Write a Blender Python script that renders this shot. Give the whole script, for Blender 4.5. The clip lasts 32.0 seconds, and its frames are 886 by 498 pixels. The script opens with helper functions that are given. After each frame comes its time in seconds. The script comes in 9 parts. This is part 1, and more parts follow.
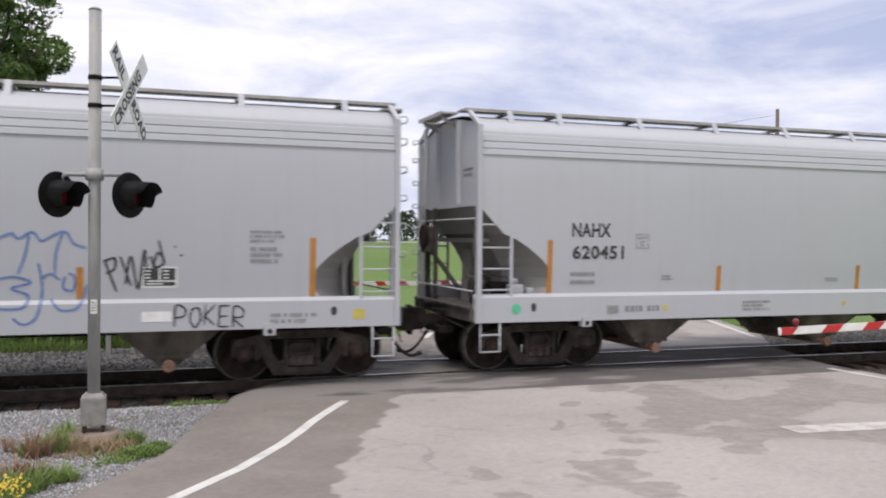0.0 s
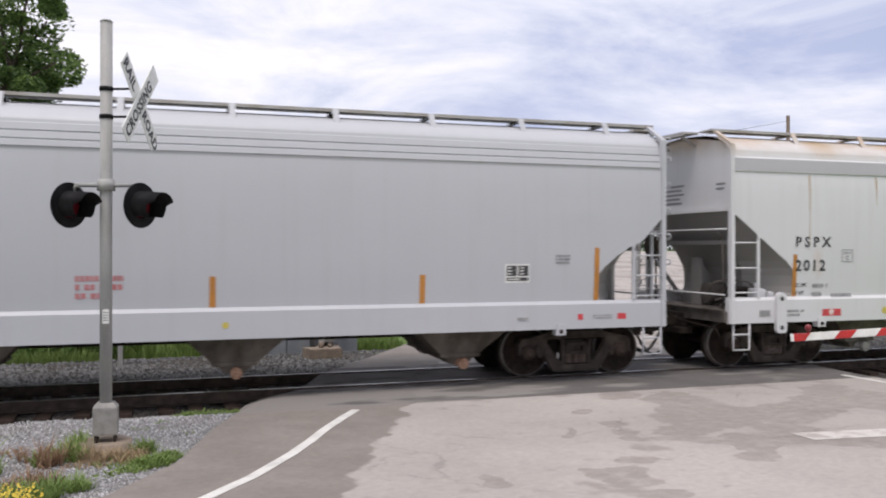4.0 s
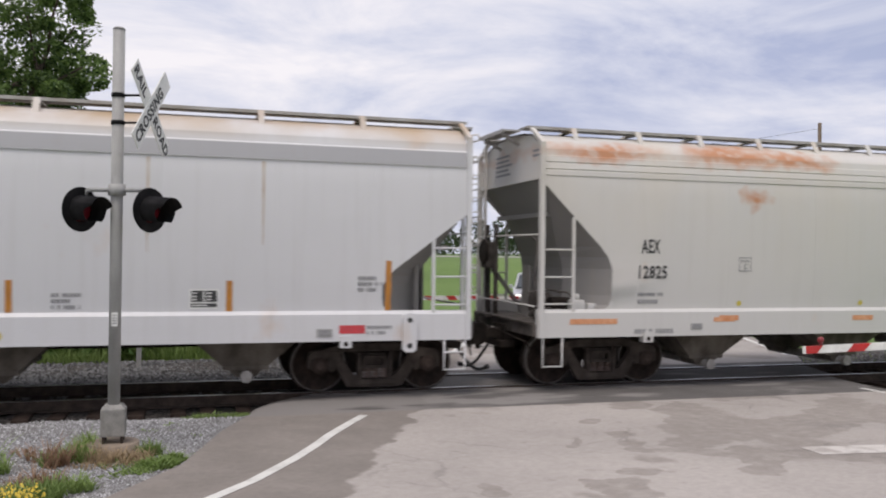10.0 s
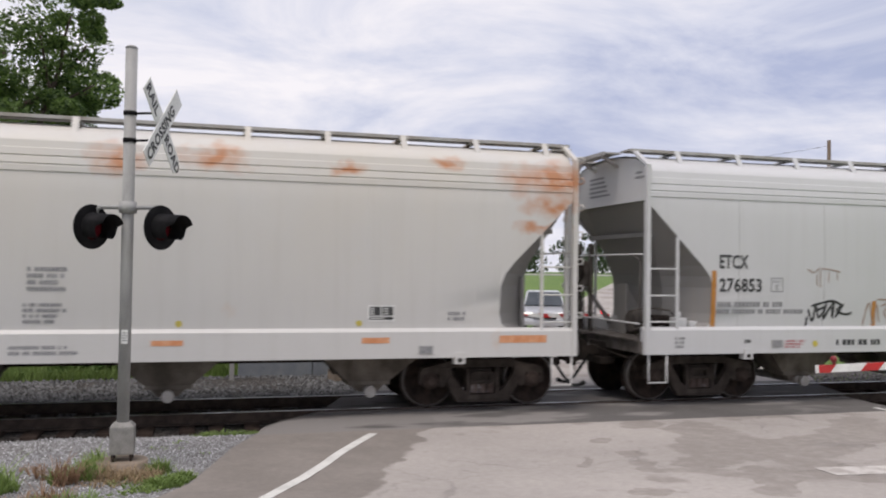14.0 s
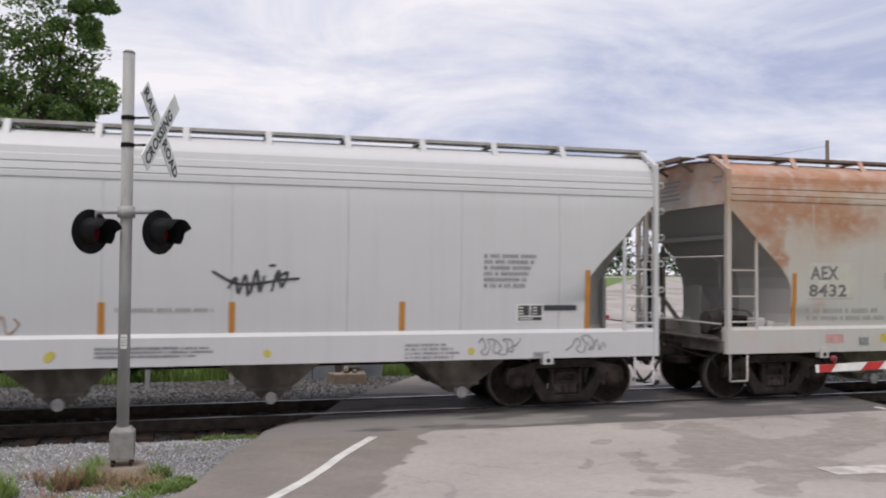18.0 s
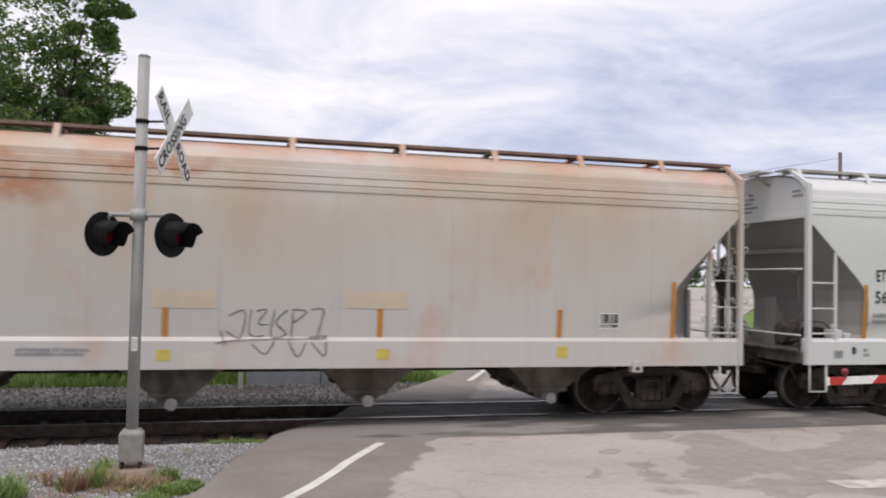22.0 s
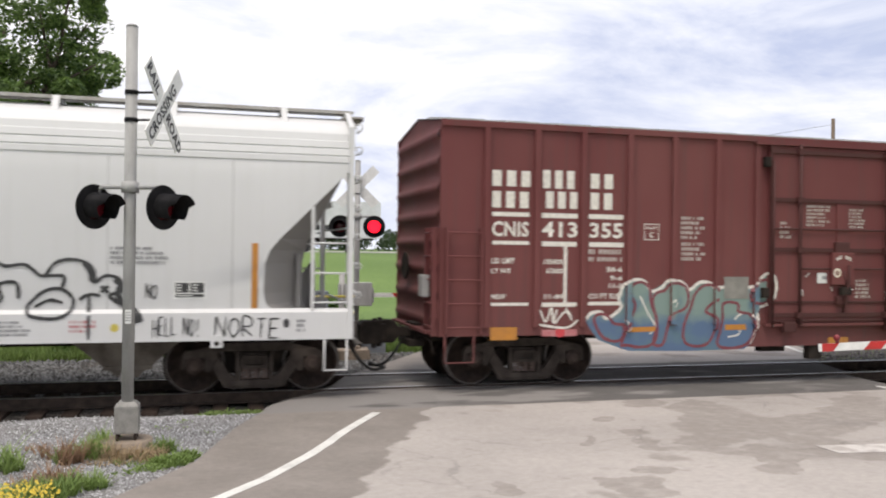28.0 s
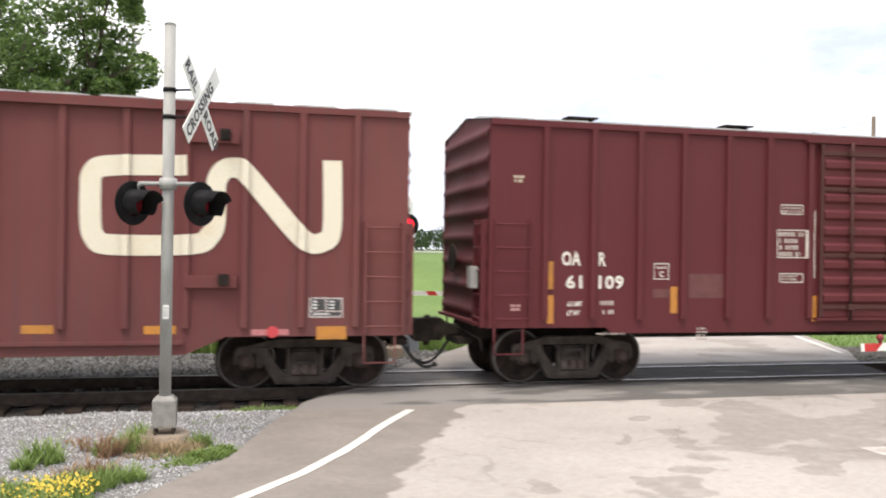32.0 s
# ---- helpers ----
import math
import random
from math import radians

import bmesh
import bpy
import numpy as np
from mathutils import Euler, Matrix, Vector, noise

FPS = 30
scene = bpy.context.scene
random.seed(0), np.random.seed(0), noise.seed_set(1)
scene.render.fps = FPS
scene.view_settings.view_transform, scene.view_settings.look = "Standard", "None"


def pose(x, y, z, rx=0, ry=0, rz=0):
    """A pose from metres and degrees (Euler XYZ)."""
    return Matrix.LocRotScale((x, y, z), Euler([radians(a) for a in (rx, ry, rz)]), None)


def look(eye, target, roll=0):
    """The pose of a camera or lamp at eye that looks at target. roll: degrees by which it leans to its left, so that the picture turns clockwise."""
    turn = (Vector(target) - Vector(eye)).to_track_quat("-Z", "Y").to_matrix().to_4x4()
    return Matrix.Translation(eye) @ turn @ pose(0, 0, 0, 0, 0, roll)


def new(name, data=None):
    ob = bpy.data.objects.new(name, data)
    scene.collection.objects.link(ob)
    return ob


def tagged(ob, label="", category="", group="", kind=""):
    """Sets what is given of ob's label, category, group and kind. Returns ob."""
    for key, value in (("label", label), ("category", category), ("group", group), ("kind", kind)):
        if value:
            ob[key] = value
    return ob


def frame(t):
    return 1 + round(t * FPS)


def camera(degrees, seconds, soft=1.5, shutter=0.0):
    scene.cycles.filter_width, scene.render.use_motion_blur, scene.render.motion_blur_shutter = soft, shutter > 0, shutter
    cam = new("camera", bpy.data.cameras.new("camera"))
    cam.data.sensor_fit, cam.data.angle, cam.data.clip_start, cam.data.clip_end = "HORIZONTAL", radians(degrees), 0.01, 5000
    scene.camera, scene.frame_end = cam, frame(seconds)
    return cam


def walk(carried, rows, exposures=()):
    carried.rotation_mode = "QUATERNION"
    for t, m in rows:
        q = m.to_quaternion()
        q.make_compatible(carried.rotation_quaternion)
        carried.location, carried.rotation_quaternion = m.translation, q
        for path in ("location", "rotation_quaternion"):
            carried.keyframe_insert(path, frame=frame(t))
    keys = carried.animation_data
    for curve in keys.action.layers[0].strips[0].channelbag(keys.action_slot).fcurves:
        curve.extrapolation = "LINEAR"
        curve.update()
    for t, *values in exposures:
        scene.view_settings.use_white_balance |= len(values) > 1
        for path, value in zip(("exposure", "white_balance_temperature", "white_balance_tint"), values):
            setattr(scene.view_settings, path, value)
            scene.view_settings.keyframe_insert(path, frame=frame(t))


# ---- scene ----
# ---- camera ----
cam = camera(54.56, 32.0, soft=2.0, shutter=0.4)
ROWS = [
    (0.0, -0.056, 0.024, 2.264, -18.98, -0.62, -0.48),
    (0.5, -0.049, 0.017, 2.261, -19.08, -0.68, -0.74),
    (1.0, -0.040, 0.011, 2.264, -19.44, -0.53, -0.49),
    (1.5, -0.040, 0.013, 2.266, -19.21, -0.55, 0.03),
    (2.0, -0.043, 0.026, 2.259, -18.56, -0.67, 0.10),
    (2.5, -0.059, 0.029, 2.252, -18.41, -0.52, -0.13),
    (4.5, -0.040, 0.008, 2.247, -18.19, 0.06, -0.11),
    (5.0, -0.024, -0.000, 2.252, -17.85, -0.05, -0.05),
    (5.5, -0.039, 0.024, 2.246, -17.02, -0.32, 0.65),
    (6.0, -0.041, 0.044, 2.266, -17.49, 0.48, 2.21),
    (6.5, 0.077, 0.001, 2.280, -16.14, 0.80, 1.47),
    (7.0, 0.078, 0.052, 2.258, -11.48, -0.42, -0.62),
    (7.5, 0.038, 0.077, 2.252, -11.09, -1.44, -0.56),
    (8.0, 0.076, 0.048, 2.261, -12.33, -1.44, -0.34),
    (8.5, 0.131, -0.002, 2.261, -13.72, -1.40, -0.55),
    (9.0, 0.156, -0.023, 2.272, -14.40, -0.89, 0.00),
    (9.5, 0.183, -0.054, 2.279, -15.37, -0.12, -0.25),
    (10.0, 0.205, -0.080, 2.284, -16.37, 0.29, -0.73),
    (10.5, 0.211, -0.079, 2.292, -16.05, 0.41, -0.41),
    (11.0, 0.199, -0.047, 2.285, -14.86, 0.92, -0.04),
    (11.5, 0.181, -0.034, 2.262, -14.00, 1.30, -0.34),
    (12.0, 0.191, -0.036, 2.258, -13.70, 0.96, 1.15),
    (12.5, 0.166, -0.013, 2.261, -14.44, 0.20, -0.55),
    (13.0, 0.176, -0.025, 2.282, -15.19, 0.38, -0.70),
    (13.5, 0.186, -0.041, 2.286, -15.51, 0.55, -0.10),
    (14.0, 0.187, -0.054, 2.292, -15.83, 1.42, -0.82),
    (14.5, 0.200, -0.067, 2.279, -16.02, 2.05, -0.61),
    (15.0, 0.211, -0.073, 2.280, -16.07, 2.15, -0.40),
    (15.5, 0.205, -0.073, 2.282, -16.35, 2.13, -0.51),
    (17.5, 0.200, -0.056, 2.296, -16.40, 1.08, -0.62),
    (18.0, 0.194, -0.048, 2.284, -15.86, 1.62, -0.38),
    (18.5, 0.193, -0.039, 2.285, -15.48, 2.22, -0.49),
    (19.0, 0.198, -0.045, 2.274, -15.28, 2.27, -0.61),
    (19.5, 0.199, -0.049, 2.272, -15.19, 1.97, -0.82),
    (20.0, 0.182, -0.036, 2.266, -15.01, 1.92, -0.83),
    (20.5, 0.185, -0.038, 2.275, -15.17, 1.77, -0.89),
    (21.0, 0.193, -0.048, 2.275, -15.32, 1.83, -0.96),
    (21.5, 0.192, -0.049, 2.282, -15.36, 2.02, -1.20),
    (22.0, 0.186, -0.056, 2.278, -15.22, 2.10, -1.16),
    (22.5, 0.184, -0.063, 2.279, -15.37, 2.17, -1.18),
    (23.0, 0.196, -0.063, 2.273, -15.28, 2.15, -1.03),
    (23.5, 0.197, -0.064, 2.272, -15.43, 1.90, -0.83),
    (24.0, 0.199, -0.055, 2.275, -15.33, 1.80, -0.81),
    (24.5, 0.199, -0.055, 2.272, -15.52, 1.63, -0.29),
    (25.0, 0.196, -0.060, 2.281, -15.71, 1.48, -0.29),
    (25.5, 0.198, -0.051, 2.291, -15.67, 1.26, -0.29),
    (27.5, 0.196, -0.034, 2.285, -15.55, -0.03, -0.53),
    (28.0, 0.187, -0.035, 2.287, -15.66, 0.07, -0.71),
    (28.5, 0.188, -0.031, 2.281, -15.53, 0.32, -0.87),
    (29.0, 0.187, -0.039, 2.277, -15.06, 0.44, -0.96),
    (29.5, 0.177, -0.034, 2.263, -14.47, 0.49, -0.76),
    (30.0, 0.171, -0.030, 2.255, -14.06, 0.69, -0.62),
    (30.5, 0.172, -0.027, 2.251, -13.75, 0.89, -0.76),
    (31.0, 0.169, -0.020, 2.251, -13.56, 0.88, -1.06),
    (31.5, 0.172, -0.007, 2.244, -13.47, 0.59, -0.82),
    (32.0, 0.165, 0.004, 2.249, -13.51, 0.03, -0.84),
]
EXPOSURES = [(0.0, 0.10, 6600, 15), (5.5, 0.06, 6600, 15), (7.0, -0.14, 6640, 15), (9.0, -0.14, 6640, 15), (15.5, -0.12, 6620, 15), (18.0, -0.14, 6600, 15), (20.0, -0.03, 6640, 15), (22.0, 0.0, 6680, 15), (25.5, -0.12, 6600, 15), (28.0, 0.27, 6850, 12), (29.0, 0.62, 6950, 11), (30.0, 0.77, 6980, 11), (32.0, 0.80, 6980, 11)]
walk(cam, [(t, pose(x, y, z, 90 + pitch, roll, yaw)) for t, x, y, z, yaw, pitch, roll in ROWS], EXPOSURES)
# how far the train has gone along its track
TRAVEL = [
    (0.0, -14.983),
    (0.5, -16.913),
    (1.0, -18.854),
    (1.5, -20.798),
    (2.0, -22.694),
    (2.5, -24.621),
    (4.5, -32.196),
    (5.0, -34.049),
    (5.5, -35.949),
    (6.0, -37.896),
    (6.5, -39.884),
    (7.0, -41.800),
    (7.5, -43.687),
    (8.0, -45.573),
    (8.5, -47.508),
    (9.0, -49.474),
    (9.5, -51.442),
    (10.0, -53.421),
    (10.5, -55.339),
    (11.0, -57.224),
    (11.5, -59.143),
    (12.0, -61.115),
    (12.5, -63.114),
    (13.0, -65.100),
    (13.5, -67.056),
    (14.0, -69.021),
    (14.5, -71.002),
    (15.0, -72.926),
    (15.5, -74.889),
    (17.5, -82.836),
    (18.0, -84.858),
    (18.5, -86.868),
    (19.0, -88.855),
    (19.5, -90.845),
    (20.0, -92.841),
    (20.5, -94.882),
    (21.0, -96.878),
    (21.5, -98.839),
    (22.0, -100.829),
    (22.5, -102.842),
    (23.0, -104.746),
    (23.5, -106.737),
    (24.0, -108.743),
    (24.5, -110.777),
    (25.0, -112.838),
    (25.5, -114.859),
    (27.5, -122.943),
    (28.0, -124.956),
    (28.5, -126.954),
    (29.0, -129.002),
    (29.5, -131.039),
    (30.0, -133.051),
    (30.5, -135.064),
    (31.0, -137.095),
    (31.5, -139.131),
    (32.0, -141.163),
]
# ---- world and light ----
world = bpy.data.worlds.new("sky")
scene.world = world
world.use_nodes = True
wn, wl = world.node_tree.nodes, world.node_tree.links
wn.clear()
w_out = wn.new("ShaderNodeOutputWorld")
w_bg = wn.new("ShaderNodeBackground")
w_sky = wn.new("ShaderNodeTexSky")
w_sky.sky_type, w_sky.sun_disc = "NISHITA", False
w_sky.sun_elevation, w_sky.sun_rotation = radians(67), radians(215)
w_sky.air_density, w_sky.dust_density = 1.0, 1.5
w_co = wn.new("ShaderNodeTexCoord")
w_map = wn.new("ShaderNodeMapping")
w_map.inputs["Scale"].default_value = (1.0, 1.0, 3.6)
w_map.inputs["Rotation"].default_value = (0.0, radians(7), 0.0)
w_n1 = wn.new("ShaderNodeTexNoise")
w_n1.inputs["Scale"].default_value, w_n1.inputs["Detail"].default_value = 2.4, 8.0
w_n1.inputs["Roughness"].default_value, w_n1.inputs["Distortion"].default_value = 0.60, 0.5
w_n2 = wn.new("ShaderNodeTexNoise")
w_n2.inputs["Scale"].default_value, w_n2.inputs["Detail"].default_value = 1.3, 5.0
w_r1 = wn.new("ShaderNodeValToRGB")
e = w_r1.color_ramp.elements
e[0].position, e[0].color = 0.33, (0.50, 0.58, 0.80, 1)
e[1].position, e[1].color = 0.62, (1.05, 1.06, 1.10, 1)
k = w_r1.color_ramp.elements.new(0.46)
k.color = (0.76, 0.82, 0.96, 1)
w_r2 = wn.new("ShaderNodeValToRGB")
e = w_r2.color_ramp.elements
e[0].position, e[0].color = 0.30, (0.80, 0.80, 0.80, 1)
e[1].position, e[1].color = 0.50, (1, 1, 1, 1)
w_amp = wn.new("ShaderNodeVectorMath")
w_amp.operation = "SCALE"
w_amp.inputs["Scale"].default_value = 9.0
w_mix = wn.new("ShaderNodeMix")
w_mix.data_type = "RGBA"
wl.new(w_co.outputs["Generated"], w_map.inputs["Vector"])
wl.new(w_map.outputs["Vector"], w_n1.inputs["Vector"])
wl.new(w_map.outputs["Vector"], w_n2.inputs["Vector"])
wl.new(w_n1.outputs["Fac"], w_r1.inputs["Fac"])
wl.new(w_n2.outputs["Fac"], w_r2.inputs["Fac"])
wl.new(w_r1.outputs["Color"], w_amp.inputs[0])
wl.new(w_r2.outputs["Color"], w_mix.inputs["Factor"])
wl.new(w_sky.outputs["Color"], w_mix.inputs["A"])
wl.new(w_amp.outputs["Vector"], w_mix.inputs["B"])
wl.new(w_mix.outputs["Result"], w_bg.inputs["Color"])
w_bg.inputs["Strength"].default_value = 0.105
wl.new(w_bg.outputs["Background"], w_out.inputs["Surface"])

sun = new("sun", bpy.data.lights.new("sun", "SUN"))
sun.data.energy, sun.data.angle, sun.data.color = 2.2, radians(24), (1.0, 0.955, 0.89)
sun.matrix_basis = look((-6, -8.5, 24), (0, 0, 0))


# ---- materials ----
def _mat(name):
    m = bpy.data.materials.new(name)
    m.use_nodes = True
    b = m.node_tree.nodes["Principled BSDF"]
    return m, m.node_tree.nodes, m.node_tree.links, b


def _noise(nodes, links, coord, scale, detail=4.0, stretch=(1, 1, 1)):
    mp = nodes.new("ShaderNodeMapping")
    mp.inputs["Scale"].default_value = stretch
    links.new(coord, mp.inputs["Vector"])
    n = nodes.new("ShaderNodeTexNoise")
    n.inputs["Scale"].default_value, n.inputs["Detail"].default_value = scale, detail
    links.new(mp.outputs["Vector"], n.inputs["Vector"])
    return n.outputs["Fac"]


def _ramp(nodes, links, fac, a, b, ca=(0, 0, 0, 1), cb=(1, 1, 1, 1)):
    r = nodes.new("ShaderNodeValToRGB")
    e = r.color_ramp.elements
    e[0].position, e[0].color, e[1].position, e[1].color = a, ca, b, cb
    links.new(fac, r.inputs["Fac"])
    return r.outputs["Color"]


def _mixc(nodes, links, fac, a, b, mode="MIX"):
    m = nodes.new("ShaderNodeMix")
    m.data_type, m.blend_type = "RGBA", mode
    for sock, v in ((m.inputs["Factor"], fac), (m.inputs["A"], a), (m.inputs["B"], b)):
        if isinstance(v, (int, float)):
            sock.default_value = v
        elif isinstance(v, tuple):
            sock.default_value = (*v[:3], 1)
        else:
            links.new(v, sock)
    return m.outputs["Result"]


def _mul(nodes, links, a, b):
    m = nodes.new("ShaderNodeMath")
    m.operation = "MULTIPLY"
    for sock, v in zip(m.inputs, (a, b)):
        if isinstance(v, (int, float)):
            sock.default_value = v
        else:
            links.new(v, sock)
    return m.outputs["Value"]


def _bump(nodes, links, bsdf, height, strength, dist=0.02):
    b = nodes.new("ShaderNodeBump")
    b.inputs["Strength"].default_value, b.inputs["Distance"].default_value = strength, dist
    links.new(height, b.inputs["Height"])
    links.new(b.outputs["Normal"], bsdf.inputs["Normal"])


def surface(name, col, col2, rough=0.6, metal=0.0, scale=6.0, fine=60.0, bump=0.1, spread=(0.35, 0.65), stretch=(1, 1, 1), dist=0.01, gloss=0.5):
    """Two tones mixed by a coarse noise, darkened a little by a fine one, with relief."""
    m, nodes, links, b = _mat(name)
    co = nodes.new("ShaderNodeTexCoord").outputs["Object"]
    n1 = _noise(nodes, links, co, scale, 5.0, stretch)
    n2 = _noise(nodes, links, co, fine, 3.0)
    c = _mixc(nodes, links, _ramp(nodes, links, n1, *spread), col, col2)
    c = _mixc(nodes, links, 0.35, c, _ramp(nodes, links, n2, 0.25, 0.75, (0.55, 0.55, 0.55, 1), (1.25, 1.25, 1.25, 1)), "MULTIPLY")
    links.new(c, b.inputs["Base Color"])
    b.inputs["Roughness"].default_value, b.inputs["Metallic"].default_value = rough, metal
    b.inputs["Specular IOR Level"].default_value = gloss
    _bump(nodes, links, b, n2, bump, dist)
    return m


def car_paint(name, col, grime=(0.30, 0.27, 0.23), dirt=0.5, rust=0.0, rust_top=0.0, rough=0.5, rust_col=(0.36, 0.13, 0.05), tint=None, rust_mix=0.85, rust_soft=0.13, gloss=0.5, spots=(), spot_col=(0.34, 0.16, 0.07), wash=None):
    """Weathered freight-car paint: vertical streaks, road grime, chalky patches, rust that starts at the roof."""
    m, nodes, links, b = _mat(name)
    co = nodes.new("ShaderNodeTexCoord").outputs["Object"]
    sep = nodes.new("ShaderNodeSeparateXYZ")
    links.new(co, sep.inputs[0])
    big = _noise(nodes, links, co, 0.7, 5.0)
    streak = _noise(nodes, links, co, 1.0, 6.0, (7.0, 7.0, 0.35))
    fine = _noise(nodes, links, co, 30.0, 4.0)
    c = _mixc(nodes, links, _mul(nodes, links, _ramp(nodes, links, big, 0.35, 0.7), 0.16), col, tuple(v * 0.8 for v in col))
    if tint:
        c = _mixc(nodes, links, _mul(nodes, links, _ramp(nodes, links, _noise(nodes, links, co, 0.45, 4.0, (1, 1, 0.6)), 0.38, 0.62), 0.8), c, tint)
    c = _mixc(nodes, links, _mul(nodes, links, _ramp(nodes, links, streak, 0.52, 0.8), dirt * 0.40), c, grime)
    low = nodes.new("ShaderNodeMapRange")
    low.inputs["From Min"].default_value, low.inputs["From Max"].default_value = 2.0, 0.8
    links.new(sep.outputs["Z"], low.inputs["Value"])
    c = _mixc(nodes, links, _mul(nodes, links, _mul(nodes, links, low.outputs["Result"], _ramp(nodes, links, fine, 0.3, 0.7)), dirt * 0.25), c, grime)
    if rust > 0:
        top = nodes.new("ShaderNodeMapRange")
        top.inputs["From Min"].default_value, top.inputs["From Max"].default_value = rust_top, 4.5
        links.new(sep.outputs["Z"], top.inputs["Value"])
        rn = _noise(nodes, links, co, 0.9, 8.0, (1, 1, 0.8))
        add = nodes.new("ShaderNodeMath")
        add.operation = "ADD"
        links.new(rn, add.inputs[0])
        links.new(_mul(nodes, links, top.outputs["Result"], 0.30 * rust), add.inputs[1])
        edge = 0.70 - 0.10 * rust
        mask = _ramp(nodes, links, add.outputs["Value"], edge, edge + rust_soft)
        rc = _mixc(nodes, links, _ramp(nodes, links, _noise(nodes, links, co, 5.0, 5.0), 0.3, 0.7), rust_col, tuple(min(1, v * 1.7) for v in rust_col))
        c = _mixc(nodes, links, _mul(nodes, links, mask, rust_mix), c, rc)
    if wash:
        # a thin film of rust dust that thins out downwards: colour, lower and upper height, strength
        wr = nodes.new("ShaderNodeMapRange")
        wr.inputs["From Min"].default_value, wr.inputs["From Max"].default_value = wash[1], wash[2]
        links.new(sep.outputs["Z"], wr.inputs["Value"])
        c = _mixc(nodes, links, _mul(nodes, links, _mul(nodes, links, wr.outputs["Result"], _ramp(nodes, links, _noise(nodes, links, co, 0.8, 5.0, (1, 1, 0.5)), 0.28, 0.62)), wash[3]), c, wash[0])
    if spots:
        wn_ = nodes.new("ShaderNodeTexNoise")
        wn_.inputs["Scale"].default_value, wn_.inputs["Detail"].default_value = 3.0, 7.0
        links.new(co, wn_.inputs["Vector"])
        off = nodes.new("ShaderNodeVectorMath")
        off.operation = "MULTIPLY_ADD"
        links.new(wn_.outputs["Color"], off.inputs[0])
        off.inputs[1].default_value, off.inputs[2].default_value = (0.9, 0.0, 0.5), (-0.45, 0.0, -0.25)
        wco = nodes.new("ShaderNodeVectorMath")
        wco.operation = "ADD"
        links.new(co, wco.inputs[0])
        links.new(off.outputs["Vector"], wco.inputs[1])
        mask = None
        for sx, sz, rx, rz in spots:
            mp = nodes.new("ShaderNodeMapping")
            mp.vector_type = "TEXTURE"
            mp.inputs["Location"].default_value, mp.inputs["Scale"].default_value = (sx, 0.0, sz), (rx, 50.0, rz)
            links.new(wco.outputs["Vector"], mp.inputs["Vector"])
            ln = nodes.new("ShaderNodeVectorMath")
            ln.operation = "LENGTH"
            links.new(mp.outputs["Vector"], ln.inputs[0])
            rim = nodes.new("ShaderNodeMapRange")
            rim.inputs["From Min"].default_value, rim.inputs["From Max"].default_value = 1.6, 0.30
            links.new(ln.outputs["Value"], rim.inputs["Value"])
            mask = rim.outputs["Result"] if mask is None else _mixc(nodes, links, rim.outputs["Result"], mask, (1.0, 1.0, 1.0))
        grain = _ramp(nodes, links, _noise(nodes, links, co, 5.0, 6.0, (1, 1, 1.5)), 0.10, 0.52)
        c = _mixc(nodes, links, _mul(nodes, links, _mul(nodes, links, mask, grain), 0.85), c, spot_col)
    links.new(c, b.inputs["Base Color"])
    links.new(_ramp(nodes, links, big, 0.2, 0.8, (rough - 0.08,) * 3 + (1,), (rough + 0.14,) * 3 + (1,)), b.inputs["Roughness"])
    b.inputs["Specular IOR Level"].default_value = gloss
    _bump(nodes, links, b, fine, 0.05, 0.004)
    return m


def glow(name, col, strength):
    m, nodes, links, b = _mat(name)
    b.inputs["Base Color"].default_value = (*col, 1)
    b.inputs["Emission Color"].default_value = (*col, 1)
    b.inputs["Emission Strength"].default_value = strength
    return m


M_STEEL_DARK = surface("dark_grimy_steel", (0.014, 0.011, 0.010), (0.042, 0.033, 0.027), 0.85, 0.0, 3.0, 40, 0.25, gloss=0.15)
M_TRUCK = surface("truck_casting", (0.036, 0.029, 0.025), (0.076, 0.062, 0.054), 0.9, 0.0, 4.0, 45, 0.3, gloss=0.15)
M_BEARING = surface("bearing_casting", (0.040, 0.029, 0.025), (0.075, 0.056, 0.048), 0.85, 0.0, 6.0, 45, 0.2, gloss=0.15)
M_SPRING = surface("spring_steel", (0.09, 0.066, 0.057), (0.16, 0.12, 0.105), 0.8, 0.0, 6.0, 45, 0.2, gloss=0.2)
M_ENDSILL = surface("grimy_end_sill", (0.048, 0.041, 0.036), (0.12, 0.106, 0.096), 0.85, 0.0, 4.0, 40, 0.2, gloss=0.25)
M_WHEEL = surface("wheel_steel", (0.014, 0.010, 0.009), (0.042, 0.029, 0.023), 0.8, 0.0, 5.0, 40, 0.15, gloss=0.15)
M_TREAD = surface("polished_tread", (0.17, 0.155, 0.145), (0.11, 0.10, 0.092), 0.45, 0.6, 5.0, 40, 0.05)
M_HOPPER = surface("hopper_bottom", (0.085, 0.072, 0.060), (0.185, 0.162, 0.138), 0.85, 0.0, 3.0, 35, 0.2, stretch=(1, 1, 0.4), gloss=0.2)
M_RUBBER = surface("hose_rubber", (0.015, 0.015, 0.015), (0.03, 0.03, 0.028), 0.7, 0.0, 9.0, 60, 0.1)
M_RUSTY = surface("rusty_cap", (0.24, 0.12, 0.07), (0.42, 0.26, 0.18), 0.8, 0.0, 12.0, 60, 0.2)
M_ORANGE = surface("reflective_orange", (0.52, 0.215, 0.032), (0.42, 0.18, 0.04), 0.45, 0.0, 6.0, 50, 0.05)
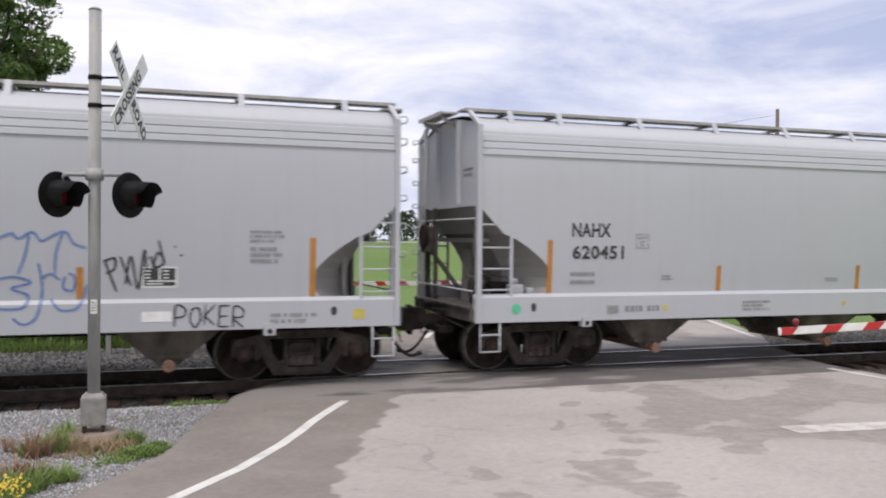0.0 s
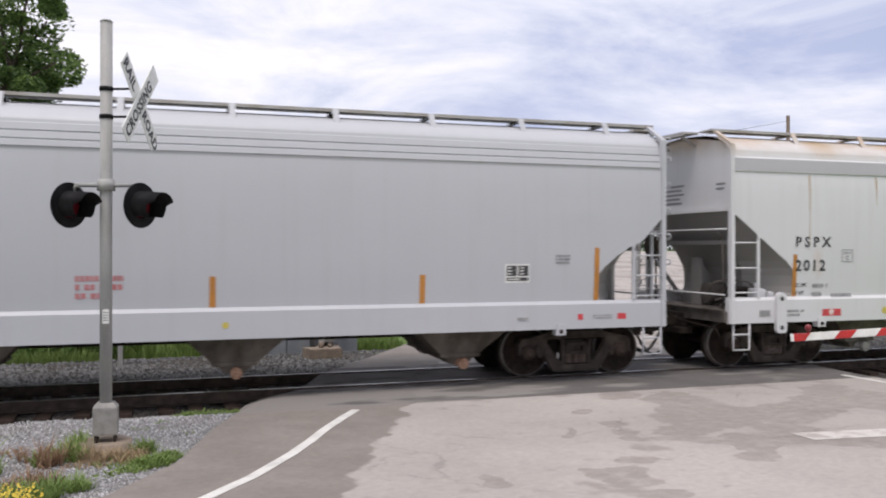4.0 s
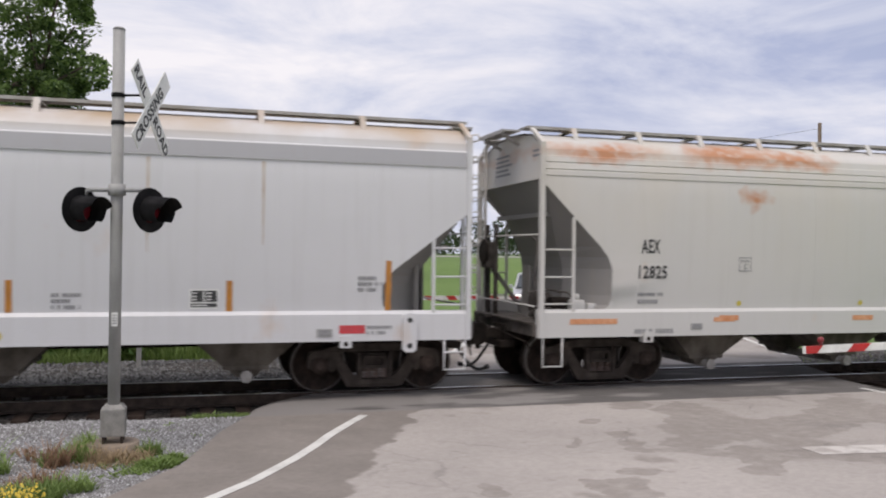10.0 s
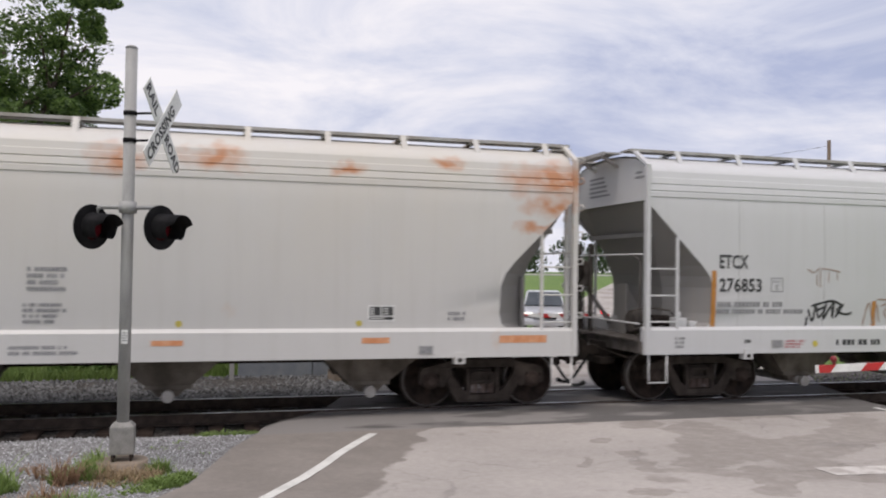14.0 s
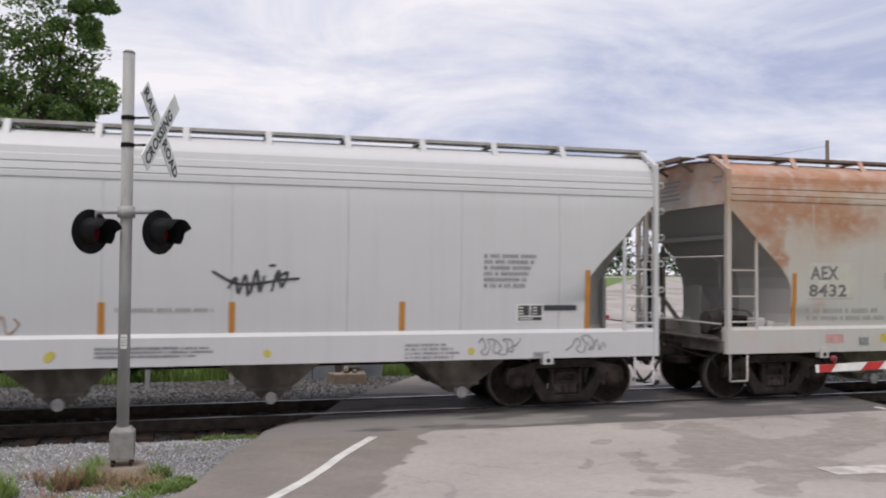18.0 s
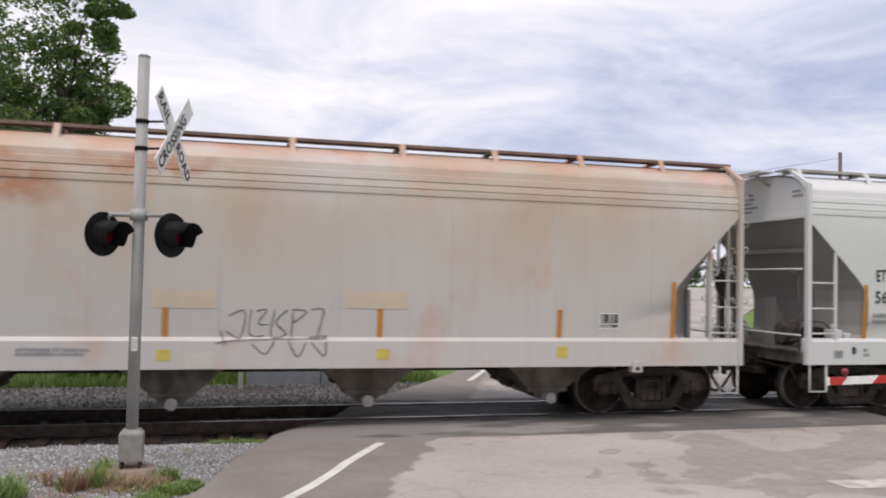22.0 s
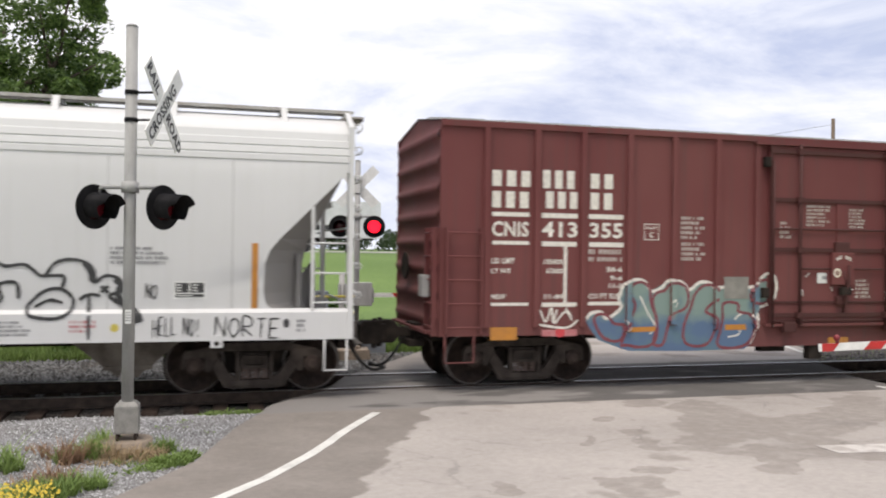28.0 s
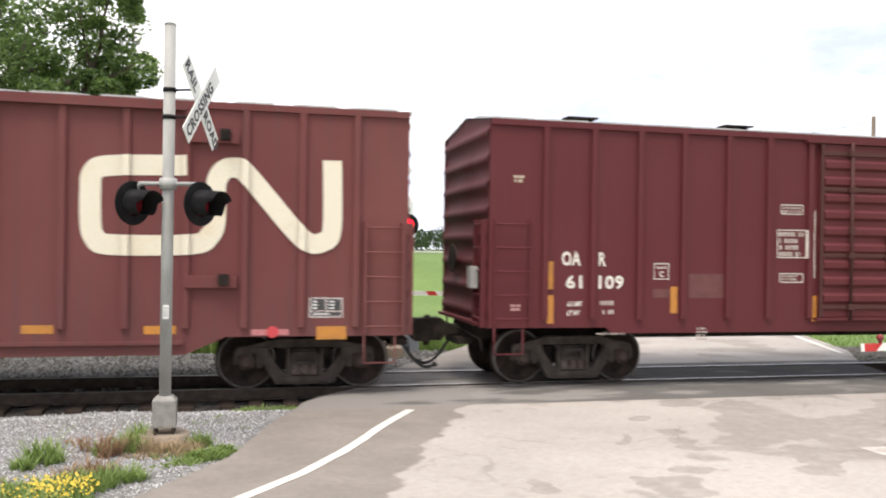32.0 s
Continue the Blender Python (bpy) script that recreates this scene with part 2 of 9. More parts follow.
M_RUSTBAND = surface("faded_orange_band", (0.60, 0.24, 0.10), (0.70, 0.36, 0.20), 0.6, 0.0, 8.0, 50, 0.05)
M_BLACK = surface("stencil_black", (0.028, 0.028, 0.03), (0.06, 0.06, 0.06), 0.6, 0.0, 20.0, 90, 0.02)
M_GREYTXT = surface("stencil_grey", (0.20, 0.20, 0.21), (0.30, 0.30, 0.30), 0.6, 0.0, 20.0, 90, 0.02)
M_WHITETXT = surface("stencil_white", (0.76, 0.73, 0.66), (0.62, 0.59, 0.53), 0.6, 0.0, 14.0, 90, 0.02)
M_REDTAG = surface("red_tag", (0.60, 0.05, 0.06), (0.5, 0.06, 0.07), 0.5, 0.0, 14.0, 90, 0.02)
M_YELLOW = surface("yellow_dot", (0.60, 0.49, 0.08), (0.50, 0.42, 0.09), 0.5, 0.0, 14.0, 90, 0.02)
M_GREEN = surface("green_dot", (0.12, 0.55, 0.30), (0.10, 0.45, 0.26), 0.5, 0.0, 14.0, 90, 0.02)
M_GALV = surface("galvanised_aluminium", (0.312, 0.308, 0.3), (0.39, 0.386, 0.374), 0.65, 0.0, 8.0, 90, 0.06, stretch=(1, 1, 0.3))
M_LAMPOFF = surface("unlit_gate_lamp", (0.22, 0.015, 0.02), (0.15, 0.012, 0.015), 0.3, 0.0, 9.0, 60, 0.02)
M_CAST = surface("dull_grey_casting", (0.21, 0.205, 0.19), (0.28, 0.27, 0.25), 0.7, 0.05, 9.0, 70, 0.1)
M_SIGNWHITE = surface("sign_white", (0.80, 0.80, 0.77), (0.68, 0.68, 0.65), 0.5, 0.0, 7.0, 60, 0.03)
M_BLACKHOOD = surface("hood_black", (0.006, 0.006, 0.007), (0.015, 0.014, 0.015), 0.75, 0.0, 7.0, 60, 0.05, gloss=0.15)
M_LENSRED = surface("unlit_red_lens", (0.13, 0.010, 0.018), (0.09, 0.008, 0.013), 0.18, 0.0, 20.0, 60, 0.2)
M_LENSLIT = glow("lit_red_lens", (1.0, 0.012, 0.03), 2.2)
M_REDREFL = surface("reflective_red", (0.55, 0.03, 0.03), (0.42, 0.03, 0.03), 0.4, 0.0, 9.0, 60, 0.03)
M_CONCRETE = surface("weathered_concrete", (0.27, 0.215, 0.165), (0.18, 0.145, 0.115), 0.9, 0.0, 6.0, 60, 0.3)
M_RAIL = surface("rail_brown", (0.032, 0.024, 0.020), (0.066, 0.048, 0.039), 0.8, 0.0, 6.0, 50, 0.2, gloss=0.2)
M_RAILTOP = surface("rail_head", (0.30, 0.30, 0.31), (0.40, 0.40, 0.41), 0.3, 0.9, 6.0, 50, 0.05)
M_TIE = surface("creosote_tie", (0.028, 0.019, 0.015), (0.060, 0.042, 0.033), 0.9, 0.0, 5.0, 30, 0.6, stretch=(1, 0.25, 1), gloss=0.2)
M_WOOD = surface("pole_wood", (0.10, 0.075, 0.055), (0.17, 0.13, 0.10), 0.9, 0.0, 5.0, 40, 0.4, stretch=(1, 1, 0.1))
M_LINE = surface("road_paint", (0.66, 0.65, 0.61), (0.46, 0.45, 0.42), 0.7, 0.0, 3.0, 30, 0.2, spread=(0.45, 0.75))

M_LINE_WORN = surface("worn_road_paint", (0.56, 0.53, 0.495), (0.38, 0.345, 0.315), 0.75, 0.0, 3.2, 30, 0.2, spread=(0.44, 0.60))


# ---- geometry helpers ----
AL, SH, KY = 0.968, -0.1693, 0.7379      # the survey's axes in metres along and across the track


def site(x, y):
    """A survey point in the world's plan, whose x axis runs along the track."""
    return AL * x + SH * y, KY * y


def at(x, y, z, rz=0.0):
    return pose(*site(x, y), z, 0, 0, rz)


def of_train(ob):
    while ob is not None:
        if ob.name.startswith(("hopper_car", "box_car")):
            return True
        ob = ob.parent
    return False


def part(name, bm, material, parent, label=""):
    me = bm
    if not isinstance(bm, bpy.types.Mesh):
        me = bpy.data.meshes.new(name)
        bmesh.ops.recalc_face_normals(bm, faces=bm.faces)
        bm.to_mesh(me)
        bm.free()
    if material and not me.materials:
        me.materials.append(material)
    if parent is None:
        for v in me.vertices:
            v.co.x, v.co.y = site(v.co.x, v.co.y)
    elif me.name not in CACHED and of_train(parent):
        for v in me.vertices:
            v.co.x *= AL
    ob = new(name, me)
    if parent:
        ob.parent = parent
    if label:
        ob["label"] = label
    return ob


def thing(name, m, label, category, group="", kind=""):
    ob = new(name)
    ob.empty_display_size = 0.3
    ob.matrix_basis = m
    return tagged(ob, label, category, group, kind)


def box(bm, x0, x1, y0, y1, z0, z1, bevel=0.0):
    vs = [bm.verts.new((x, y, z)) for z in (z0, z1) for x, y in ((x0, y0), (x1, y0), (x1, y1), (x0, y1))]
    fs = [bm.faces.new([vs[i] for i in q]) for q in ((3, 2, 1, 0), (4, 5, 6, 7), (0, 1, 5, 4), (1, 2, 6, 5), (2, 3, 7, 6), (3, 0, 4, 7))]
    if bevel:
        bmesh.ops.bevel(bm, geom=list({e for f in fs for e in f.edges}), offset=bevel, segments=2, affect="EDGES", profile=0.7)
    return bm


def tube(bm, p0, p1, r, seg=8, r2=None):
    p0, p1 = Vector(p0), Vector(p1)
    q = (p1 - p0).to_track_quat("Z", "Y").to_matrix()
    rings = []
    for p, rr in ((p0, r), (p1, r if r2 is None else r2)):
        rings.append([bm.verts.new(p + q @ Vector((rr * math.cos(a), rr * math.sin(a), 0))) for a in (2 * math.pi * i / seg for i in range(seg))])
    for i in range(seg):
        f = bm.faces.new((rings[0][i], rings[0][(i + 1) % seg], rings[1][(i + 1) % seg], rings[1][i]))
        f.smooth = True
    bm.faces.new(rings[0][::-1])
    bm.faces.new(rings[1])
    return bm


def pipe(bm, pts, r, seg=6):
    """A bent pipe as one swept tube."""
    pts = [Vector(p) for p in pts]
    rings, q = [], None
    for i, p in enumerate(pts):
        d = ((pts[i] - pts[i - 1]).normalized() if i else Vector()) + ((pts[i + 1] - pts[i]).normalized() if i + 1 < len(pts) else Vector())
        d.normalize()
        q = d.to_track_quat("Z", "Y") if q is None else (q @ Vector((0, 0, 1))).rotation_difference(d) @ q
        rings.append([bm.verts.new(p + q @ Vector((r * math.cos(a), r * math.sin(a), 0))) for a in (2 * math.pi * k / seg for k in range(seg))])
    for a, b in zip(rings, rings[1:]):
        for k in range(seg):
            bm.faces.new((a[k], a[(k + 1) % seg], b[(k + 1) % seg], b[k])).smooth = True
    bm.faces.new(rings[0][::-1])
    bm.faces.new(rings[-1])
    return bm


def prism_xz(bm, pts, y0, y1):
    """A side-view outline (x, z) drawn out from y0 to y1."""
    a = [bm.verts.new((x, y0, z)) for x, z in pts]
    b = [bm.verts.new((x, y1, z)) for x, z in pts]
    bm.faces.new(a)
    bm.faces.new(b[::-1])
    n = len(pts)
    for i in range(n):
        bm.faces.new((a[i], a[(i + 1) % n], b[(i + 1) % n], b[i]))
    return bm


def frustum(bm, bot, top):
    """bot, top: (x0, x1, y0, y1, z)."""
    vs = []
    for x0, x1, y0, y1, z in (bot, top):
        vs.append([bm.verts.new(p) for p in ((x0, y0, z), (x1, y0, z), (x1, y1, z), (x0, y1, z))])
    bm.faces.new(vs[0][::-1])
    bm.faces.new(vs[1])
    for i in range(4):
        bm.faces.new((vs[0][i], vs[0][(i + 1) % 4], vs[1][(i + 1) % 4], vs[1][i]))
    return bm


def bmesh_new():
    return bmesh.new()


def lettering(text, size, spacing=1.0, bold=0.0):
    """The built-in font as a flat mesh in the plane x, z, its lower left corner at the origin."""
    cu = bpy.data.curves.new("lettering", "FONT")
    cu.body, cu.size, cu.space_character, cu.offset = text, size, spacing, bold
    cu.resolution_u = 2
    ob = bpy.data.objects.new("lettering", cu)
    scene.collection.objects.link(ob)
    me = bpy.data.meshes.new_from_object(ob.evaluated_get(bpy.context.evaluated_depsgraph_get()))
    bpy.data.objects.remove(ob)
    me.transform(Matrix.Rotation(radians(90), 4, "X"))
    return me


def bars(rows, material, parent, y, name="small_lettering", seed=1, label=""):
    """Lines of small unreadable writing as rows of short plain bars: rows of (x, z, length, height)."""
    rnd = random.Random(seed)
    bm = bmesh_new()
    for x, z, length, hgt in rows:
        at = x
        while at < x + length:
            w = min(rnd.uniform(0.8, 3.2) * hgt, x + length - at)
            if w > 0.2 * hgt:
                box(bm, at, at + w, y - 0.002, y + 0.002, z, z + hgt)
            at += w + hgt * 0.6
    return part(name, bm, material, parent, label)

# ---- rolling stock ----
TC = 14.734         # track centre line, y
R_WHEEL = 0.457
WB = 1.80
CACHE = {}
CACHED = set()      # meshes built to true size, shared by the cars
WHEELSETS = []      # (wheelset, its place in its truck)
CARS = []           # (car, place along the train)


def cached(key, make):
    if key not in CACHE:
        bm = bmesh_new()
        make(bm)
        me = bpy.data.meshes.new(key)
        bmesh.ops.recalc_face_normals(bm, faces=bm.faces)
        bm.to_mesh(me)
        bm.free()
        CACHE[key] = me
        CACHED.add(me.name)
    return CACHE[key]


def lathe(bm, prof, seg=32, flip=1):
    """prof: (y, r) turned round the y axis."""
    rings = [[bm.verts.new((r * math.cos(a), y * flip, r * math.sin(a))) for a in (2 * math.pi * i / seg for i in range(seg))] for y, r in prof]
    for p, q in zip(rings, rings[1:]):
        for i in range(seg):
            f = bm.faces.new((p[i], p[(i + 1) % seg], q[(i + 1) % seg], q[i]))
            f.smooth = True
    bm.faces.new(rings[0])
    bm.faces.new(rings[-1][::-1])


def make_wheels(bm):
    for f in (-1, 1):
        lathe(bm, [(0.66, 0.09), (0.66, 0.485), (0.69, 0.488), (0.705, R_WHEEL + 0.004), (0.80, R_WHEEL), (0.815, R_WHEEL - 0.02),
                   (0.815, 0.385), (0.785, 0.37), (0.76, 0.20), (0.80, 0.15), (0.82, 0.10), (0.82, 0.05)], 36, f)
    tube(bm, (0, -0.95, 0), (0, 0.95, 0), 0.075, 12)


def make_tread(bm):
    """The bright worn ring at the wheel's outer rim."""
    seg = 36
    for f in (-1,):
        rings = [[bm.verts.new((r * math.cos(a), f * y, r * math.sin(a))) for a in (2 * math.pi * k / seg for k in range(seg))] for y, r in ((0.72, R_WHEEL + 0.0055), (0.80, R_WHEEL + 0.0015), (0.816, R_WHEEL - 0.018), (0.8165, R_WHEEL - 0.034))]
        for p, q in zip(rings, rings[1:]):
            for k in range(seg):
                bm.faces.new((p[k], p[(k + 1) % seg], q[(k + 1) % seg], q[k])).smooth = True


def bar_xz(bm, a, b, w, y0, y1, w2=None):
    """A straight bar in side view from a to b, w wide at a and w2 at b."""
    a, b = Vector(a), Vector(b)
    n = Vector((-(b - a).y, (b - a).x)).normalized()
    p, q = n * w / 2, n * (w if w2 is None else w2) / 2
    prism_xz(bm, [tuple(a + p), tuple(a - p), tuple(b - q), tuple(b + q)], y0, y1)


def make_sideframe(bm):
    """Cast side frame: top chord, two round-cornered windows, slanted arms, columns beside the spring nest, pedestals."""
    h = WB / 2
    y0, y1 = -1.03, -0.91
    prism_xz(bm, [(-h - 0.20, 0.58), (-h - 0.15, 0.68), (-h + 0.20, 0.73), (-0.50, 0.81), (0.50, 0.81), (h - 0.20, 0.73), (h + 0.15, 0.68), (h + 0.20, 0.58),
                  (h + 0.17, 0.55), (h - 0.17, 0.57), (0.52, 0.685), (-0.52, 0.685), (-h + 0.17, 0.57), (-h - 0.17, 0.55)], y0, y1)
    for s in (-1, 1):
        # pedestal beside the bearing, then the arm down to the spring seat
        prism_xz(bm, [(s * 0.56, 0.69), (s * (h - 0.13), 0.69), (s * (h - 0.14), 0.36), (s * (h - 0.22), 0.34), (s * 0.63, 0.42), (s * 0.555, 0.60)][::s], y0 - 0.01, y1)
        prism_xz(bm, [(s * 0.555, 0.60), (s * 0.65, 0.44), (s * 0.61, 0.34), (s * 0.45, 0.10), (s * 0.28, 0.12), (s * 0.28, 0.27), (s * 0.34, 0.30), (s * 0.40, 0.335)][::s], y0 - 0.03, y1)
        prism_xz(bm, [(s * 0.225, 0.67), (s * 0.285, 0.67), (s * 0.295, 0.20), (s * 0.215, 0.20)][::s], y0 - 0.02, y1)
        prism_xz(bm, [(s * 0.27, 0.66), (s * 0.335, 0.66), (s * 0.285, 0.60)][::s], y0, y1)
        prism_xz(bm, [(s * (h + 0.14), 0.40), (s * (h + 0.20), 0.40), (s * (h + 0.19), 0.62), (s * (h + 0.13), 0.62)][::s], y0, y1)
    prism_xz(bm, [(-0.44, 0.16), (-0.38, 0.095), (0.38, 0.095), (0.44, 0.16), (0.40, 0.225), (-0.40, 0.225)], y0 - 0.04, y1 + 0.12)
    box(bm, -0.34, 0.34, y0 - 0.05, y0 - 0.035, 0.115, 0.15)
    bmesh.ops.bevel(bm, geom=list(bm.edges), offset=0.014, segments=1, affect="EDGES")


def make_bolster(bm):
    """Bolster with a pocket in each end, above the springs."""
    frustum(bm, (-0.205, 0.205, -0.96, 0.96, 0.405), (-0.20, 0.20, -0.96, 0.96, 0.64))
    for f in (-1, 1):
        for z0, z1, w in ((0.40, 0.45, 0.21), (0.55, 0.60, 0.19)):
            box(bm, -w, w, min(f * 0.95, f * 1.045), max(f * 0.95, f * 1.045), z0, z1)
        for x in (-0.17, 0.17):
            box(bm, x - 0.04, x + 0.04, min(f * 0.95, f * 1.04), max(f * 0.95, f * 1.04), 0.43, 0.57)
    tube(bm, (0, 0, 0.6), (0, 0, 0.82), 0.2, 16)


def make_springs(bm):
    """One coil spring, wound as a tube."""
    pts = []
    for i in range(41):
        a = i * 2 * math.pi / 8
        pts.append((0.060 * math.cos(a), -0.99 + 0.05 * math.sin(a), 0.235 + 0.16 * i / 40))
    pipe(bm, pts, 0.0125, 5)


def make_bearing(bm):
    lathe(bm, [(-0.86, 0.135), (-1.03, 0.135), (-1.05, 0.12), (-1.05, 0.085), (-1.09, 0.08), (-1.10, 0.05)], 20, 1)


def truck(car, x, rusty=False):
    tr = part("truck", cached("truck_bolster", make_bolster), M_TRUCK, car, "cast steel freight truck with two wheelsets")
    tr.matrix_basis = pose(x * AL, 0, 0)
    for s in (0, 180):
        fr = part("side_frame", cached("side_frame", make_sideframe), M_TRUCK, tr)
        fr.matrix_basis = pose(0, 0, 0, 0, 0, s)
        for sx in (-0.14, 0.0, 0.14):
            sp = part("spring", cached("spring", make_springs), M_SPRING, tr)
            sp.matrix_basis = pose(0, 0, 0, 0, 0, s) @ pose(sx, 0, 0)
        for e in (-1, 1):
            b = part("bearing_cap", cached("bearing", make_bearing), M_RUSTY if rusty else M_BEARING, tr)
            b.matrix_basis = pose(0, 0, 0, 0, 0, s) @ pose(e * WB / 2, 0, R_WHEEL)
    for e in (-1, 1):
        ws = part("wheelset", cached("wheelset", make_wheels), M_WHEEL, tr)
        for turn in (0, 180):
            rim = part("tread", cached("tread", make_tread), M_TREAD, ws, "worn bright wheel tread")
            rim.matrix_basis = pose(0, 0, 0, 0, 0, turn)
        WHEELSETS.append((ws, Vector((e * WB / 2, 0, R_WHEEL))))
        ws.matrix_basis = pose(e * WB / 2, 0, R_WHEEL)
    def beam(bm):
        """Transverse brake beam inside one axle, with a shoe at each wheel."""
        # box oversized as a backing that keeps daylight out of the frame's windows
        box(bm, 0.27, 0.43, -0.82, 0.82, 0.30, 0.64)
        for y in (-0.75, 0.75):
            box(bm, 0.40, 0.47, y - 0.05, y + 0.05, 0.34, 0.60)
    for turn in (0, 180):
        b = part("brake_beam", cached("brake_beam", beam), M_STEEL_DARK, tr)
        b.matrix_basis = pose(0, 0, 0, 0, 0, turn)
    return tr


def coupler(car, x, d):
    """d: -1 at the left end, 1 at the right end."""
    def shank(bm):
        box(bm, -0.1, 0.60, -0.09, 0.09, 0.76, 0.94, 0.02)
        box(bm, -0.05, 0.10, -0.30, 0.30, 0.66, 1.02, 0.02)
        prism_xz(bm, [(0.34, 0.74), (0.42, 0.66), (0.66, 0.66), (0.73, 0.72), (0.73, 1.0), (0.66, 1.05), (0.42, 1.05), (0.34, 0.98)], -0.24, 0.10)
        box(bm, 0.56, 0.78, -0.08, 0.20, 0.70, 1.0, 0.04)
        box(bm, -0.06, 0.22, -0.42, 0.42, 0.62, 0.74, 0.02)
        tube(bm, (0.62, -0.12, 0.58), (0.62, -0.12, 1.09), 0.045, 10)
    c = part("coupler", cached("coupler", shank), M_STEEL_DARK, car)
    c.matrix_basis = pose(x * AL, 0, 0, 0, 0, 0 if d > 0 else 180)

    def hose(bm):
        pts = []
        for i in range(9):
            u = i / 8
            pts.append((0.12 + 0.60 * u, -0.34 + 0.10 * u, 0.72 - 0.50 * math.sin(u * math.pi * 0.60)))
        pipe(bm, pts, 0.028, 8)
        tube(bm, pts[-1], (pts[-1][0] + 0.07, pts[-1][1], pts[-1][2] + 0.03), 0.042, 8)
        pipe(bm, [(-0.1, -0.32, 0.78), (0.12, -0.32, 0.72)], 0.032, 8)
    hs = part("air_hose", cached("air_hose", hose), M_RUBBER, car)
    hs.matrix_basis = pose(x * AL, 0, 0, 0, 0, 0 if d > 0 else 180)

    def lever(bm):
        pipe(bm, [(0.06, -1.45, 0.62), (0.06, -1.3, 0.80), (0.08, -0.4, 0.86), (0.34, -0.12, 0.98)], 0.014, 6)
    lv = part("uncoupling_lever", cached("lever", lever), M_STEEL_DARK, car)
    lv.matrix_basis = pose(x * AL, 0, 0) @ (Matrix.Identity(4) if d > 0 else Matrix.Scale(-1, 4, (1, 0, 0)))


CUTS = {
    "tear": ([(0.08, 2.80), (0.50, 2.38), (0.75, 2.28), (1.00, 2.13), (1.22, 1.96), (1.38, 1.80), (1.45, 1.64), (1.42, 1.48), (1.30, 1.36)], 2.86, 2.14),
    "straight": ([(0.08, 2.92), (1.30, 2.03), (1.44, 1.90), (1.51, 1.76), (1.52, 1.56), (1.49, 1.44), (1.41, 1.35)], 2.98, 2.3),
    "round": ([(0.08, 3.49), (1.17, 2.43), (1.32, 2.25), (1.40, 2.05), (1.41, 1.60), (1.37, 1.44), (1.26, 1.35)], 3.58, 2.42),
}


def side_y(z):
    """Half width of a hopper body at height z."""
    pts = [(0.9, 1.50), (1.37, 1.555), (2.0, 1.60), (2.8, 1.62), (3.4, 1.61), (3.7, 1.585), (4.06, 1.50), (4.2, 1.36), (4.32, 1.12), (4.40, 0.75), (4.45, 0.0)]
    for (z0, y0), (z1, y1) in zip(pts, pts[1:]):
        if z <= z1:
            u = (z - z0) / (z1 - z0)
            return y0 + (y1 - y0) * u
    return 0.0


def hopper_shell(L, cut, ridges):
    """Sides and roof as one sheet: the cross-section follows the car, and its lower edge follows the cut at each end."""
    pts = CUTS[cut][0]
    bm = bmesh_new()
    low = [(0.08, pts[0][1])] + pts[1:]
    # stations along the left end, from the end inwards; the sheet below the widest point of the cut folds back
    xs = sorted({round(p[0], 3) for p in low} | {0.08})
    widest = max(p[0] for p in pts)

    def lower(x):
        best = 1.34
        for (x0, z0), (x1, z1) in zip(pts, pts[1:]):
            if x0 <= x <= x1 and x1 > x0:
                return z0 + (z1 - z0) * (x - x0) / (x1 - x0)
        return best
    left = [x for x in xs if x <= widest + 1e-6]
    stations = [(x, lower(x) if x < widest - 1e-6 else None) for x in left]
    tip = [p for p in pts if abs(p[0] - widest) < 0.03]
    seq = []
    for x, z in stations:
        seq.append((x, z if z is not None else max(p[1] for p in tip)))
    n_mid = 12
    mids = [widest + 0.004 + (L - 2 * widest - 0.008) * i / n_mid for i in range(n_mid + 1)]
    cols = [(x, z) for x, z in seq] + [(x, 1.34) for x in mids] + [(L - x, z) for x, z in seq[::-1]]
    if ridges == "ridges":
        rid = [v + (0.0 if cut == "tear" else -0.06) for v in (3.67, 3.68, 3.75, 3.76, 3.78, 3.79, 3.87, 3.88, 3.90, 3.91, 4.00, 4.01)]
        off = [0, 0.016, 0.016, 0.0, 0.0, 0.016, 0.016, 0.0, 0.0, 0.016, 0.016, 0]
    else:
        rid = [3.66, 3.68, 3.92, 3.94]
        off = [0, 0.025, 0.025, 0.0]
    top = [4.06, 4.13, 4.2, 4.27, 4.32, 4.36, 4.40, 4.43, 4.45]
    rows = {}
    for s in (-1, 1):
        grid = []
        for x, zl in cols:
            zz = [zl + (3.60 - zl) * i / 8 for i in range(9)] if ridges == "ridges" else [zl + (3.65 - zl) * i / 8 for i in range(9)]
            col = [(x, s * side_y(z), z) for z in zz] + [(x, s * (side_y(z) + o), z) for z, o in zip(rid, off)] + [(x, s * side_y(z), z) for z in top]
            grid.append([bm.verts.new(p) for p in col])
        for a, b in zip(grid, grid[1:]):
            for i in range(len(a) - 1):
                f = bm.faces.new((a[i], b[i], b[i + 1], a[i + 1]))
                f.smooth = not (9 <= i <= 8 + len(rid))
        rows[s] = grid
    # the fold of the cut below its widest point
    for s in (-1, 1):
        for mirror in (0, 1):
            lowpts = [p for p in pts if p[1] <= max(q[1] for q in tip) + 1e-6]
            xin = widest + 0.004
            a = [bm.verts.new((L - x if mirror else x, s * side_y(z), z)) for x, z in lowpts]
            b = [bm.verts.new((L - xin if mirror else xin, s * side_y(z), z)) for x, z in lowpts]
            for i in range(len(a) - 1):
                bm.faces.new((a[i], b[i], b[i + 1], a[i + 1]))
    bmesh.ops.remove_doubles(bm, verts=bm.verts, dist=0.003)
    return bm


